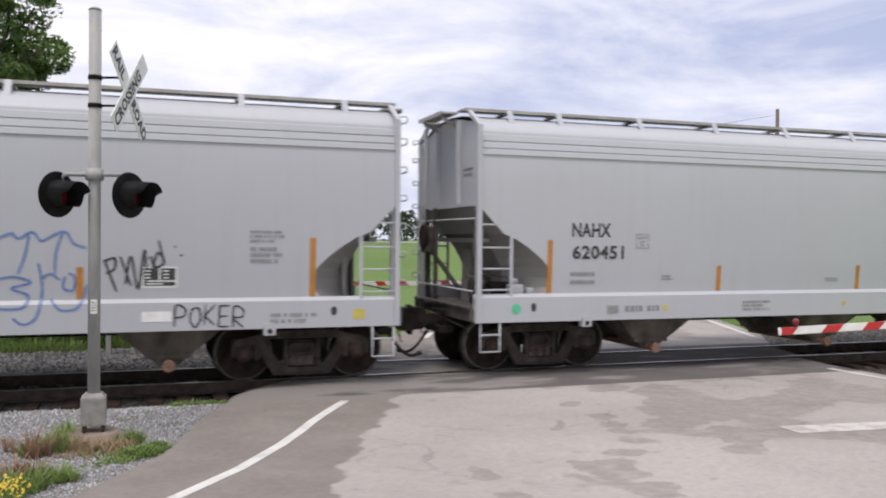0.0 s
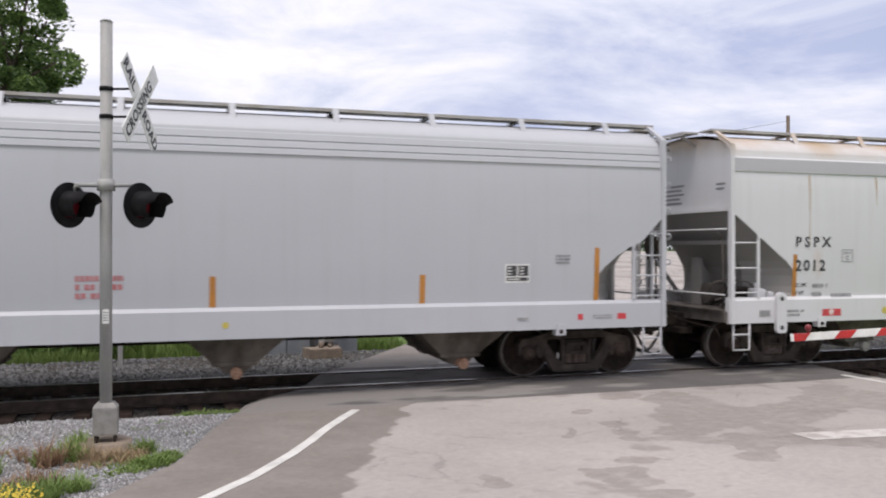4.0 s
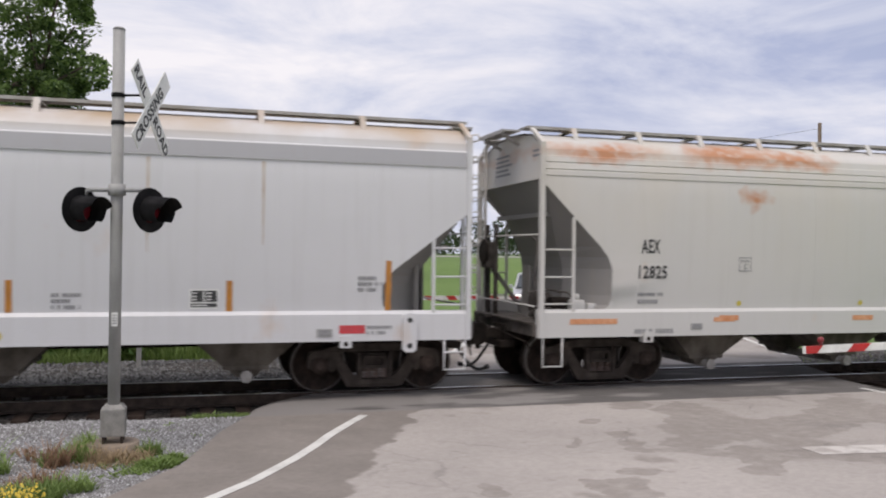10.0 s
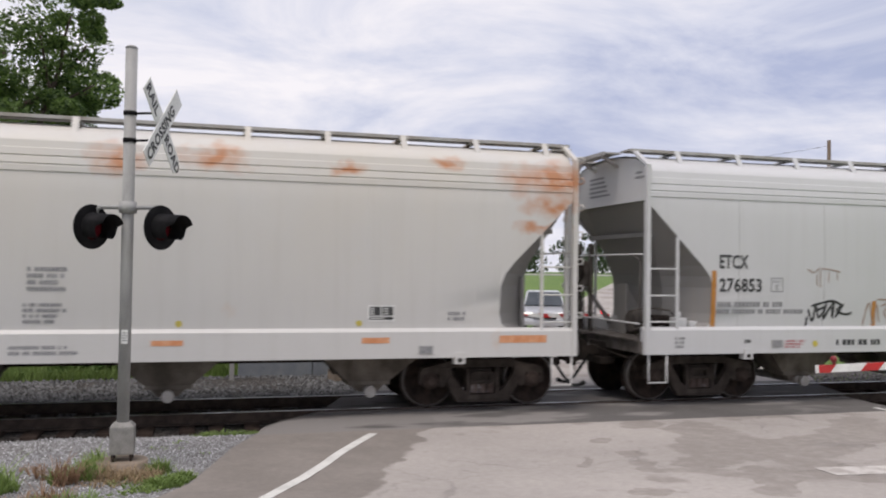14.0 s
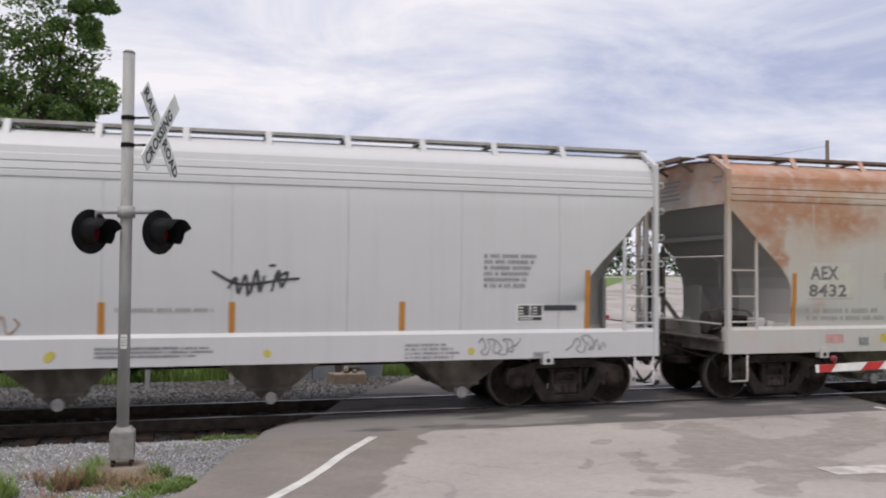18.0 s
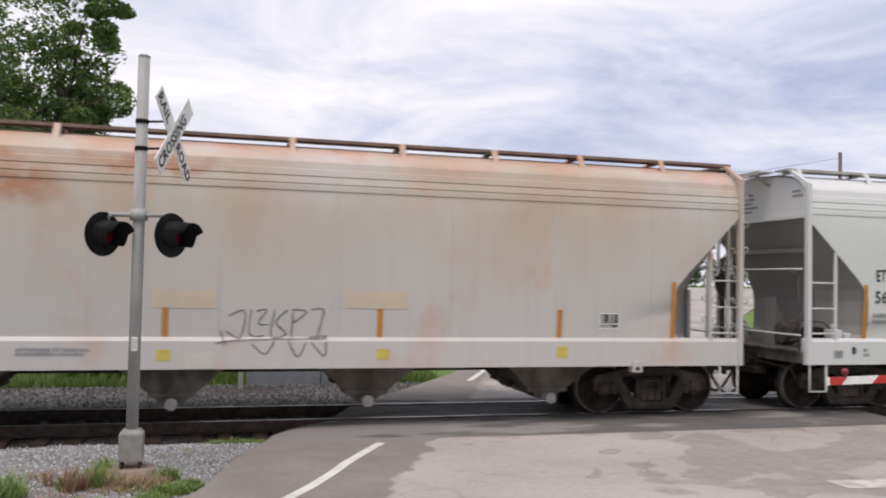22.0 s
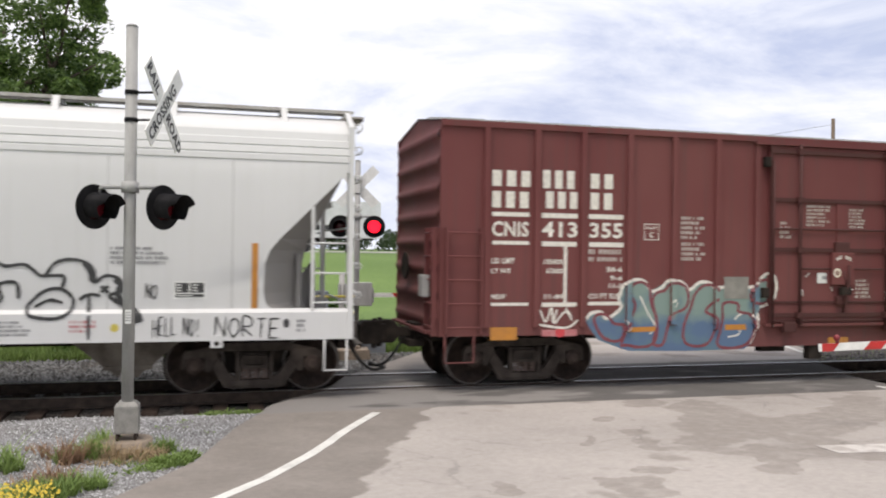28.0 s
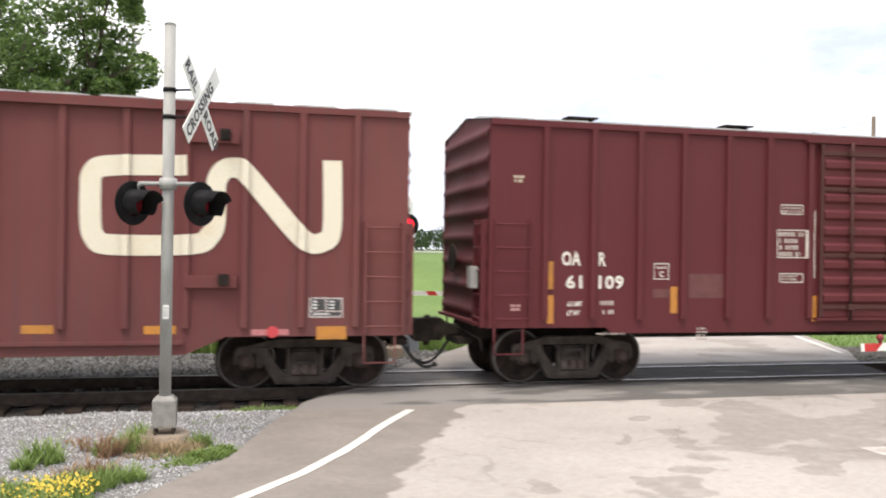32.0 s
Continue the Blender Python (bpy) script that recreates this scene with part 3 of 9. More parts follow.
def hopper_end(bm, L, cut, d):
    """The slope sheet at one end: it hangs from the end panel inwards along the cut in each side, a little fuller in the middle."""
    pts, zt, _ = CUTS[cut]
    fx = (lambda x: x) if d < 0 else (lambda x: L - x)
    line = [(0.09, zt)] + [q for q in pts[1:]] + [(pts[-1][0], 1.15)]
    mid = [(0.10 + 0.50 * (x - 0.10), z) for x, z in line]
    rings = []
    for (x, z), (xm, zm) in zip(line, mid):
        rings.append([bm.verts.new(q) for q in ((fx(x), -side_y(z) + 0.004, z), (fx(xm), -0.95, zm), (fx(xm), 0.95, zm), (fx(x), side_y(z) - 0.004, z))])
    for p0, p1 in zip(rings, rings[1:]):
        for i in range(3):
            bm.faces.new((p0[i], p0[i + 1], p1[i + 1], p1[i]))


def end_panel(bm, L, cut, d):
    """The upright sheet at the top of one end, with two stiffeners."""
    zt = CUTS[cut][1]
    fx = (lambda x: x) if d < 0 else (lambda x: L - x)
    zs = [zt + (4.44 - zt) * i / 8 for i in range(9)]
    a = [bm.verts.new((fx(0.10), -side_y(z) + 0.006, z)) for z in zs]
    b = [bm.verts.new((fx(0.10), side_y(z) - 0.006, z)) for z in zs]
    for i in range(8):
        bm.faces.new((a[i], b[i], b[i + 1], a[i + 1]))
    if cut == "tear":
        for y in (-0.55, 0.55):
            box(bm, min(fx(0.03), fx(0.10)), max(fx(0.03), fx(0.10)), y - 0.03, y + 0.03, zt, 4.36)
    box(bm, min(fx(0.04), fx(0.10)), max(fx(0.04), fx(0.10)), -1.5, 1.5, zt - 0.03, zt + 0.04)


def hopper(name_label, X, L, cut, paint, roofpaint, bays, bar_x, bar_h, posts, ridges="ridges", brake_left=True, rusty=False, caps=M_RUSTY, seams=(), faint_seams=False):
    car = thing("hopper_car", pose(X, TC, 0), name_label, "freight car", "cars of the passing train")
    CARS.append((car, X))
    body = part("body", hopper_shell(L, cut, ridges), paint, car)
    mod = body.modifiers.new("sheet", "SOLIDIFY")
    mod.thickness, mod.offset, mod.use_rim = 0.014, 0, False
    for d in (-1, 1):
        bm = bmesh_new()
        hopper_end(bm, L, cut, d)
        part("slope_sheet", bm, SLOPE_SHADED, car, "grimy slope sheet, its grey darkened for the shade at the car's end")
        bm = bmesh_new()
        end_panel(bm, L, cut, d)
        part("end_panel", bm, paint, car)
    # side sills with a sloping top flange
    for s in (-1, 1):
        bm = bmesh_new()
        prof = [(0.90, 1.62), (1.315, 1.62), (1.37, 1.578), (1.37, 1.50), (0.93, 1.50), (0.90, 1.56)]
        av = [bm.verts.new((0.0, s * y, z)) for z, y in prof]
        bv = [bm.verts.new((L, s * y, z)) for z, y in prof]
        bm.faces.new(av)
        bm.faces.new(bv[::-1])
        for i in range(len(prof)):
            bm.faces.new((av[i], av[(i + 1) % len(prof)], bv[(i + 1) % len(prof)], bv[i]))
        part("side_sill", bm, paint, car)
    bm = bmesh_new()
    box(bm, 0.0, L, -0.32, 0.32, 0.72, 1.08)
    part("center_sill", bm, M_STEEL_DARK, car)
    # hopper bays
    for bx in bays:
        bm = bmesh_new()
        for s in (-1, 1):
            y0, y1 = (0.05, 1.42) if s > 0 else (-1.42, -0.05)
            c0, c1 = (0.45, 1.0) if s > 0 else (-1.0, -0.45)
            frustum(bm, (bx - 0.34, bx + 0.34, c0, c1, 0.46), (bx - 1.28, bx + 1.28, y0, y1, 1.30))
            box(bm, bx - 0.36, bx + 0.36, c0 - 0.03, c1 + 0.03, 0.42, 0.48)
            frustum(bm, (bx - 0.16, bx + 0.16, c0 + 0.06, c1 - 0.06, 0.30), (bx - 0.27, bx + 0.27, c0, c1, 0.42))
        bay = part("hopper_bay", bm, M_HOPPER, car)
        bm = bmesh_new()
        tube(bm, (bx, -1.12, 0.33), (bx, 1.12, 0.33), 0.075, 12)
        tube(bm, (bx, -1.20, 0.33), (bx, -1.12, 0.33), 0.095, 12)
        part("outlet_pipe", bm, caps, bay)
    # upright weld seams between the side sheets
    for sx in seams:
        bm = bmesh_new()
        last = None
        for j in range(9):
            z = 1.38 + (3.58 - 1.38) * j / 8
            y = -side_y(z) - 0.0105
            pr = [bm.verts.new((sx - 0.009, y + 0.004, z)), bm.verts.new((sx, y, z)), bm.verts.new((sx + 0.009, y + 0.004, z))]
            if last:
                for i in range(2):
                    bm.faces.new((last[i], last[i + 1], pr[i + 1], pr[i]))
            last = pr
        part("weld_seam", bm, paint if faint_seams else SEAM, car)
    # orange reflective bars on the side
    for i, bx in enumerate(bar_x):
        hgt = bar_h if i in (0, len(bar_x) - 1) else 0.46
        bm = bmesh_new()
        n = 6
        z0, w = 1.375, 0.095
        for j in range(n):
            za, zb = z0 + hgt * j / n, z0 + hgt * (j + 1) / n
            ya, yb = -side_y(za) - 0.012, -side_y(zb) - 0.012
            vs = [bm.verts.new(p) for p in ((bx - w / 2, ya, za), (bx + w / 2, ya, za), (bx + w / 2, yb, zb), (bx - w / 2, yb, zb))]
            bm.faces.new(vs)
        part("reflective_bar", bm, M_ORANGE, car, "tall orange reflective strip")
    # roof: running boards on brackets, hatch trough
    for s in (-1, 1):
        bm = bmesh_new()
        y0 = s * 0.75
        box(bm, -0.04, L + 0.04, min(y0, y0 + s * 0.38), max(y0, y0 + s * 0.38), 4.455, 4.485)
        box(bm, -0.04, L + 0.04, min(y0 + s * 0.37, y0 + s * 0.385), max(y0 + s * 0.37, y0 + s * 0.385), 4.44, 4.49)
        part("running_board", bm, roofpaint, car, "perforated roof walkway")
        for px in posts:
            bm = bmesh_new()
            vs = [[bm.verts.new((x, s * y, z)) for y, z in ((1.128, 4.485), (1.15, 4.485), (1.315, 4.20), (1.29, 4.20))] for x in (px - 0.05, px + 0.05)]
            bm.faces.new(vs[0])
            bm.faces.new(vs[1][::-1])
            for k in range(4):
                bm.faces.new((vs[0][k], vs[0][(k + 1) % 4], vs[1][(k + 1) % 4], vs[1][k]))
            box(bm, px - 0.05, px + 0.05, min(s * 0.6, s * 1.12), max(s * 0.6, s * 1.12), 4.42, 4.45)
            part("walkway_bracket", bm, paint, car)
    bm = bmesh_new()
    box(bm, 0.5, L - 0.5, -0.40, 0.40, 4.40, 4.45, 0.02)
    part("hatch_trough", bm, roofpaint, car)
    # ends
    for d in (-1, 1):
        def X_(x, d=d):
            return x if d < 0 else L - x
        for s in (-1, 1):
            bm = bmesh_new()
            y = s * 1.60
            box(bm, min(X_(0.02), X_(0.10)), max(X_(0.02), X_(0.10)), y - 0.05, y + 0.05, 0.90, 4.16)
            # post leans in to the roof corner
            frustum(bm, (min(X_(0.02), X_(0.10)), max(X_(0.02), X_(0.10)), y - 0.05, y + 0.05, 4.16), (min(X_(0.02), X_(0.10)), max(X_(0.02), X_(0.10)), s * 1.10 - 0.05, s * 1.10 + 0.05, 4.455))
            part("corner_post", bm, paint, car)
            bm = bmesh_new()
            xs0 = X_(0.66)
            box(bm, min(X_(0.635), X_(0.685)), max(X_(0.635), X_(0.685)), y - s * 0.005 - 0.02, y - s * 0.005 + 0.02, 1.33, 2.56 if cut == "tear" else 2.92)
            for z in (1.44, 1.79, 2.14, 2.52) if cut == "tear" else (1.46, 1.91, 2.37):
                tube(bm, (X_(0.06), y - s * -0.0, z), (xs0, y, z), 0.016, 6)
            part("side_ladder", bm, paint, car)
            # end ladder: grab irons standing off the end, at one corner of each end
            if s != -d:
                continue
            bm = bmesh_new()
            for z in (1.6, 2.05, 2.5, 2.95, 3.4, 3.85, 4.2):
                for yy in (y - s * 0.02, y - s * 0.42):
                    pipe(bm, [(X_(0.03), yy, z), (X_(-0.09), yy, z + 0.02), (X_(-0.115), yy, z - 0.02), (X_(-0.10), yy, z - 0.07)], 0.013, 6)
                tube(bm, (X_(-0.10), y - s * 0.02, z - 0.07), (X_(-0.10), y - s * 0.42, z - 0.07), 0.013, 6)
            box(bm, min(X_(0.0), X_(0.05)), max(X_(0.0), X_(0.05)), y - s * 0.42 - 0.03, y - s * 0.42 + 0.03, 1.1, 4.4)
            part("end_ladder", bm, paint, car)
        for s in (-1, 1):
            y = s * 1.60
            bm = bmesh_new()
            pipe(bm, [(X_(0.10), y, 0.92), (X_(0.10), y, 0.42), (X_(0.46), y, 0.42), (X_(0.46), y, 0.92)], 0.018, 6)
            if cut != "round":
                tube(bm, (X_(0.10), y, 0.70), (X_(0.46), y, 0.70), 0.016, 6)
            part("sill_step", bm, paint, car)
        bm = bmesh_new()
        box(bm, min(X_(-0.06), X_(0.10)), max(X_(-0.06), X_(0.10)), -1.56, 1.56, 0.92, 1.12)
        box(bm, min(X_(-0.10), X_(0.62)), max(X_(-0.10), X_(0.62)), -1.45, 1.45, 1.12, 1.15)
        part("end_platform", bm, M_ENDSILL, car)
        bm = bmesh_new()
        tube(bm, (X_(0.02), -1.5, 2.62), (X_(0.02), 1.5, 2.62), 0.016, 6)
        tube(bm, (X_(-0.02), -1.5, 1.42), (X_(-0.02), 1.5, 1.42), 0.016, 6)
        part("end_handrail", bm, paint, car)
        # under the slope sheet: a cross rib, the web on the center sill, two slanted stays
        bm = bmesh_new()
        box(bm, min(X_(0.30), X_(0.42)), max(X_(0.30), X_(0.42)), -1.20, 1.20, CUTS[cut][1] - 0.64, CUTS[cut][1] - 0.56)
        part("slope_rib", bm, SLOPE_SHADED, car)
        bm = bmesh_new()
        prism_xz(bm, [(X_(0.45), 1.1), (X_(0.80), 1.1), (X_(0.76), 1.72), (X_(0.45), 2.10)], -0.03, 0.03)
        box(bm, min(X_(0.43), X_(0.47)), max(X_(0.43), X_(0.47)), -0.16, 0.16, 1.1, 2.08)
        part("center_web", bm, SLOPE_SHADED, car)
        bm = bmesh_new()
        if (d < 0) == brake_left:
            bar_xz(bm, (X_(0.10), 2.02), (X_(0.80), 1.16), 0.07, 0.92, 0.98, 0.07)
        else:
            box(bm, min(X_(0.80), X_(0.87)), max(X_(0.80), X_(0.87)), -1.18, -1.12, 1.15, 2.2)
        part("slope_stay", bm, SLOPE_SHADED, car)
        # crossover platform at roof height, on two slanted brackets
        bm = bmesh_new()
        box(bm, min(X_(-0.30), X_(0.04)), max(X_(-0.30), X_(0.04)), -0.62, 0.62, 4.455, 4.485)
        box(bm, min(X_(-0.31), X_(-0.29)), max(X_(-0.31), X_(-0.29)), -0.62, 0.62, 4.42, 4.49)
        for yy in (-0.45, 0.45):
            bar_xz(bm, (X_(-0.28), 4.44), (X_(0.08), 4.24), 0.05, yy - 0.02, yy + 0.02)
        part("crossover_platform", bm, roofpaint, car)
        coupler(car, L if d > 0 else 0.0, d)
        # jacking pad
        bm = bmesh_new()
        box(bm, min(X_(2.02), X_(2.20)), max(X_(2.02), X_(2.20)), -1.645, -1.5, 0.80, 0.98)
        pad = part("jacking_pad", bm, paint, car)
        # dark plug on the pad, coloured for the unlit inside of its hole
        bm = bmesh_new()
        tube(bm, (X_(2.11), -1.649, 0.86), (X_(2.11), -1.60, 0.86), 0.04, 12)
        part("socket", bm, M_STEEL_DARK, pad)
    # small stencilled marks on the upright end panel
    rnd = random.Random(int(X * 7) + 5)
    for y0, y1, z0, n in ((0.75, -0.10, CUTS[cut][1] + 0.50, 5), (-1.10, -1.42, CUTS[cut][1] + 0.46, 2)) if cut != "tear" else ((-0.75, -1.2, 3.45, 2),):
        for k in range(n):
            bm = bmesh_new()
            box(bm, 0.094, 0.099, y1 + (y0 - y1) * rnd.uniform(0.0, 0.3), y0, z0 - 0.085 * k, z0 - 0.085 * k + 0.042)
            part("small_lettering", bm, M_GREYTXT, car)
    # brake gear on the end that carries it: hand wheel, chain post, cylinder, reservoir, valves and pipes
    def X_(x):
        return x if brake_left else L - x
    bm = bmesh_new()
    lathe(bm, [(-0.0, 0.22), (-0.02, 0.245), (-0.045, 0.245), (-0.06, 0.22)], 20, 1)
    bmesh.ops.transform(bm, matrix=pose(X_(-0.16), 0.80, 2.32, 0, 0, 90), verts=bm.verts)
    part("brake_wheel", bm, M_STEEL_DARK, car)
    bm = bmesh_new()
    box(bm, min(X_(-0.14), X_(0.06)), max(X_(-0.14), X_(0.06)), 0.62, 0.96, 2.02, 2.52, 0.04)
    tube(bm, (X_(-0.16), 0.80, 2.32), (X_(0.0), 0.80, 2.32), 0.05, 10)
    part("hand_brake_housing", bm, M_ENDSILL, car)
    bm = bmesh_new()
    for yy in (0.56, 1.04):
        box(bm, min(X_(0.0), X_(0.07)), max(X_(0.0), X_(0.07)), yy - 0.035, yy + 0.035, 1.12, 2.85)
    tube(bm, (X_(0.0), 0.80, 1.1), (X_(0.0), 0.80, 2.05), 0.022, 6)
    part("brake_post", bm, M_ENDSILL, car)
    bm = bmesh_new()
    box(bm, min(X_(-0.2), X_(0.16)), max(X_(-0.2), X_(0.16)), 0.45, 1.15, 1.10, 1.16, 0.01)
    part("brake_step", bm, M_ENDSILL, car)
    bm = bmesh_new()
    tube(bm, (X_(0.42), -0.35, 1.40), (X_(1.15), -0.35, 1.40), 0.20, 16)
    part("air_reservoir", bm, M_ENDSILL, car)
    bm = bmesh_new()
    tube(bm, (X_(0.50), -0.98, 1.40), (X_(0.86), -0.98, 1.40), 0.15, 16)
    tube(bm, (X_(0.38), -0.98, 1.40), (X_(0.50), -0.98, 1.40), 0.05, 10)
    part("brake_cylinder", bm, M_STEEL_DARK, car)
    bm = bmesh_new()
    box(bm, min(X_(0.74), X_(0.98)), max(X_(0.74), X_(0.98)), -1.42, -1.20, 1.20, 1.52, 0.04)
    tube(bm, (X_(0.86), -1.31, 1.52), (X_(0.86), -1.31, 1.62), 0.05, 10)
    box(bm, min(X_(1.04), X_(1.2)), max(X_(1.04), X_(1.2)), -1.40, -1.24, 1.22, 1.46, 0.04)
    part("brake_valve", bm, paint, car)
    bm = bmesh_new()
    for k, zz in enumerate((1.2, 1.3, 1.62)):
        pipe(bm, [(X_(0.08), -1.2 + 0.1 * k, zz), (X_(0.45), -1.12 + 0.1 * k, zz + 0.06), (X_(0.72), -1.24, zz + 0.02), (X_(1.25), -1.15, 1.24)], 0.018, 6)
    pipe(bm, [(X_(0.05), -1.36, 1.15), (X_(0.05), -1.36, 2.0), (X_(0.16), -1.2, 2.5), (X_(0.16), -0.9, 2.62)], 0.016, 6)
    part("brake_pipes", bm, M_ENDSILL, car)
    for tx in (1.50, L - 1.50):
        truck(car, tx, rusty)
    return car
def box_car(label, X, L, paint, z_bot, z_eave, door, ribs, low_sill, style="plug"):
    car = thing("box_car", pose(X, TC, 0), label, "freight car", "cars of the passing train")
    CARS.append((car, X))
    # sides
    for s in (-1, 1):
        bm = bmesh_new()
        prism_xz(bm, [(0, z_bot)] + low_sill(L) + [(L, z_bot), (L, z_eave), (0, z_eave)], min(s * 1.50, s * 1.56), max(s * 1.50, s * 1.56))
        side = part("side_wall", bm, paint, car)
        bm = bmesh_new()
        box(bm, 0, L, min(s * 1.50, s * 1.60), max(s * 1.50, s * 1.60), z_eave - 0.10, z_eave)
        part("eave_rail", bm, paint, side)
        for rx in ribs:
            bm = bmesh_new()
            za = z_bot + 0.06
            frustum(bm, (rx - 0.05, rx + 0.05, s * 1.56 if s > 0 else -1.62, 1.62 if s > 0 else -1.56, za + 0.08), (rx - 0.05, rx + 0.05, s * 1.56 if s > 0 else -1.62, 1.62 if s > 0 else -1.56, z_eave - 0.10))
            part("rib", bm, paint, side)
        # plug door with bars
        d0, d1 = door
        bm = bmesh_new()
        box(bm, d0, d1, min(s * 1.56, s * 1.62), max(s * 1.56, s * 1.62), z_bot + 0.16, z_eave - 0.16, 0.01)
        dr = part("door", bm, paint, side)
        bm = bmesh_new()
        bars_z = (1.20, 2.37, 3.26, 4.12) if style == "plug" else (z_bot + 0.34, z_bot + 1.25, z_bot + 1.68, z_eave - 0.95, z_eave - 0.32)
        for z in bars_z:
            box(bm, d0, d1, min(s * 1.62, s * 1.65), max(s * 1.62, s * 1.65), z - 0.035, z + 0.035)
        for x in (d0 + 0.03, d1 - 0.03):
            box(bm, x - 0.03, x + 0.03, min(s * 1.62, s * 1.65), max(s * 1.62, s * 1.65), z_bot + 0.16, z_eave - 0.16)
        part("door_frame", bm, RED_DARK, dr)
        if style == "ribbed":
            nr = 9
            for i in range(nr):
                za = z_bot + 0.34 + (z_eave - z_bot - 0.72) * i / nr
                zb = za + (z_eave - z_bot - 0.72) / nr
                bm = bmesh_new()
                prof = [(za + 0.04, 1.61), (za + 0.10, 1.66), (zb - 0.10, 1.66), (zb - 0.04, 1.61)]
                a_ = [bm.verts.new((d0 + 0.08, s * y, z)) for z, y in prof]
                b_ = [bm.verts.new((d1 - 0.08, s * y, z)) for z, y in prof]
                bm.faces.new(a_)
                bm.faces.new(b_[::-1])
                for k in range(4):
                    bm.faces.new((a_[k], a_[(k + 1) % 4], b_[(k + 1) % 4], b_[k]))
                part("door_corrugation", bm, paint, dr)
        for x in (d0 + 0.62, d1 - 0.58):
            bm = bmesh_new()
            tube(bm, (x, s * 1.69, z_bot + 0.1), (x, s * 1.69, z_eave - 0.12), 0.028, 8)
            for z in bars_z:
                box(bm, x - 0.06, x + 0.06, min(s * 1.64, s * 1.72), max(s * 1.64, s * 1.72), z - 0.05, z + 0.05)
            part("lock_rod", bm, RED_DARK, dr)
        bm = bmesh_new()
        box(bm, (d0 + d1) / 2 - 0.16, (d0 + d1) / 2 + 0.16, min(s * 1.62, s * 1.68), max(s * 1.62, s * 1.68), z_bot + 1.05, z_bot + 1.62, 0.02)
        pipe(bm, [((d0 + d1) / 2, s * 1.70, z_bot + 1.1), ((d0 + d1) / 2 + 0.1, s * 1.71, z_bot + 0.75)], 0.02, 6)
        part("door_gear", bm, RED_DARK, dr)
        bm = bmesh_new()
        box(bm, d0 - 0.06, d1 + 0.08, min(s * 1.56, s * 1.66), max(s * 1.56, s * 1.66), z_bot + 0.10, z_bot + 0.15)
        part("door_track", bm, paint, side)
        bm = bmesh_new()
        box(bm, d1 + 0.08, d1 + 2.8, min(s * 1.56, s * 1.62), max(s * 1.56, s * 1.62), z_bot - 0.10, z_bot - 0.05)
        part("door_track", bm, paint, side)
        bm = bmesh_new()
        box(bm, d0 - 0.3, d1 + 2.8, min(s * 1.56, s * 1.66), max(s * 1.56, s * 1.66), z_eave - 0.15, z_eave - 0.10)
        part("door_track", bm, paint, side)
        # ladders at both ends
        for a, b in ((0.10, 0.70), (L - 0.70, L - 0.10)):
            bm = bmesh_new()
            for x in (a, b):
                box(bm, x - 0.018, x + 0.018, min(s * 1.57, s * (1.68 if style == "plug" else 1.60)), max(s * 1.57, s * (1.68 if style == "plug" else 1.60)), z_bot + 0.05, z_bot + 1.75)
            for i in range(5):
                tube(bm, (a, s * 1.67, z_bot + 0.15 + i * 0.38), (b, s * 1.67, z_bot + 0.15 + i * 0.38), 0.016, 6)
            part("side_ladder", bm, paint, side)
            bm = bmesh_new()
            pipe(bm, [(a, s * 1.58, z_bot), (a, s * 1.58, z_bot - 0.42), (b - 0.1, s * 1.58, z_bot - 0.42), (b - 0.1, s * 1.58, z_bot)], 0.018, 6)
            part("sill_step", bm, paint, side)
    # roof with cross corrugations
    bm = bmesh_new()
    n = 16
    for i in range(n):
        x0, x1 = L * i / n, L * (i + 1) / n
        w = x1 - x0
        for s in (-1, 1):
            vs = [bm.verts.new(p) for p in ((x0, s * 1.56, z_eave), (x1, s * 1.56, z_eave), (x1, 0, z_eave + 0.22), (x0, 0, z_eave + 0.22))]
            bm.faces.new(vs)
        box(bm, x1 - 0.05, x1 + 0.05, -1.5, 1.5, z_eave - 0.02, z_eave + 0.02)
    part("roof", bm, M_ROOF_GREY, car, "galvanised metal roof")
    for i in range(n):
        bm = bmesh_new()
        x = L * (i + 0.5) / n
        for s in (-1, 1):
            vs = []
            for xx, yy, zz in ((x - 0.3, 1.46, 0.05), (x + 0.3, 1.46, 0.05), (x + 0.3, 0.06, 0.26), (x - 0.3, 0.06, 0.26)):
                vs.append(bm.verts.new((xx, s * yy, z_eave + zz)))
            top = bmesh.ops.extrude_face_region(bm, geom=[bm.faces.new(vs)])
            bmesh.ops.translate(bm, vec=(0, 0, -0.06), verts=[v for v in top["geom"] if isinstance(v, bmesh.types.BMVert)])
        part("roof_panel", bm, M_ROOF_GREY, car)
    # corrugated ends
    for d in (-1, 1):
        X0 = 0.03 if d < 0 else L - 0.03
        bm = bmesh_new()
        pts = []
        z = z_bot
        nb = 8
        step = (z_eave - z_bot) / nb
        prof = []
        for i in range(nb):
            a = z_bot + i * step
            for u, o in ((0.0, 0.0), (0.22, 0.0), (0.36, 0.045), (0.5, 0.065), (0.64, 0.045), (0.78, 0.0)):
                prof.append((a + u * step, o))
        prof.append((z_eave, 0.0))
        av = [bm.verts.new((X0 + d * o, -1.50, zz)) for zz, o in prof]
        bv = [bm.verts.new((X0 + d * o, 1.50, zz)) for zz, o in prof]
        for i in range(len(prof) - 1):
            bm.faces.new((av[i], bv[i], bv[i + 1], av[i + 1])).smooth = True
        tv = bm.verts.new((X0, 0, z_eave + 0.2))
        bm.faces.new((av[-1], bv[-1], tv))
        part("end_wall", bm, paint, car, "corrugated steel end")
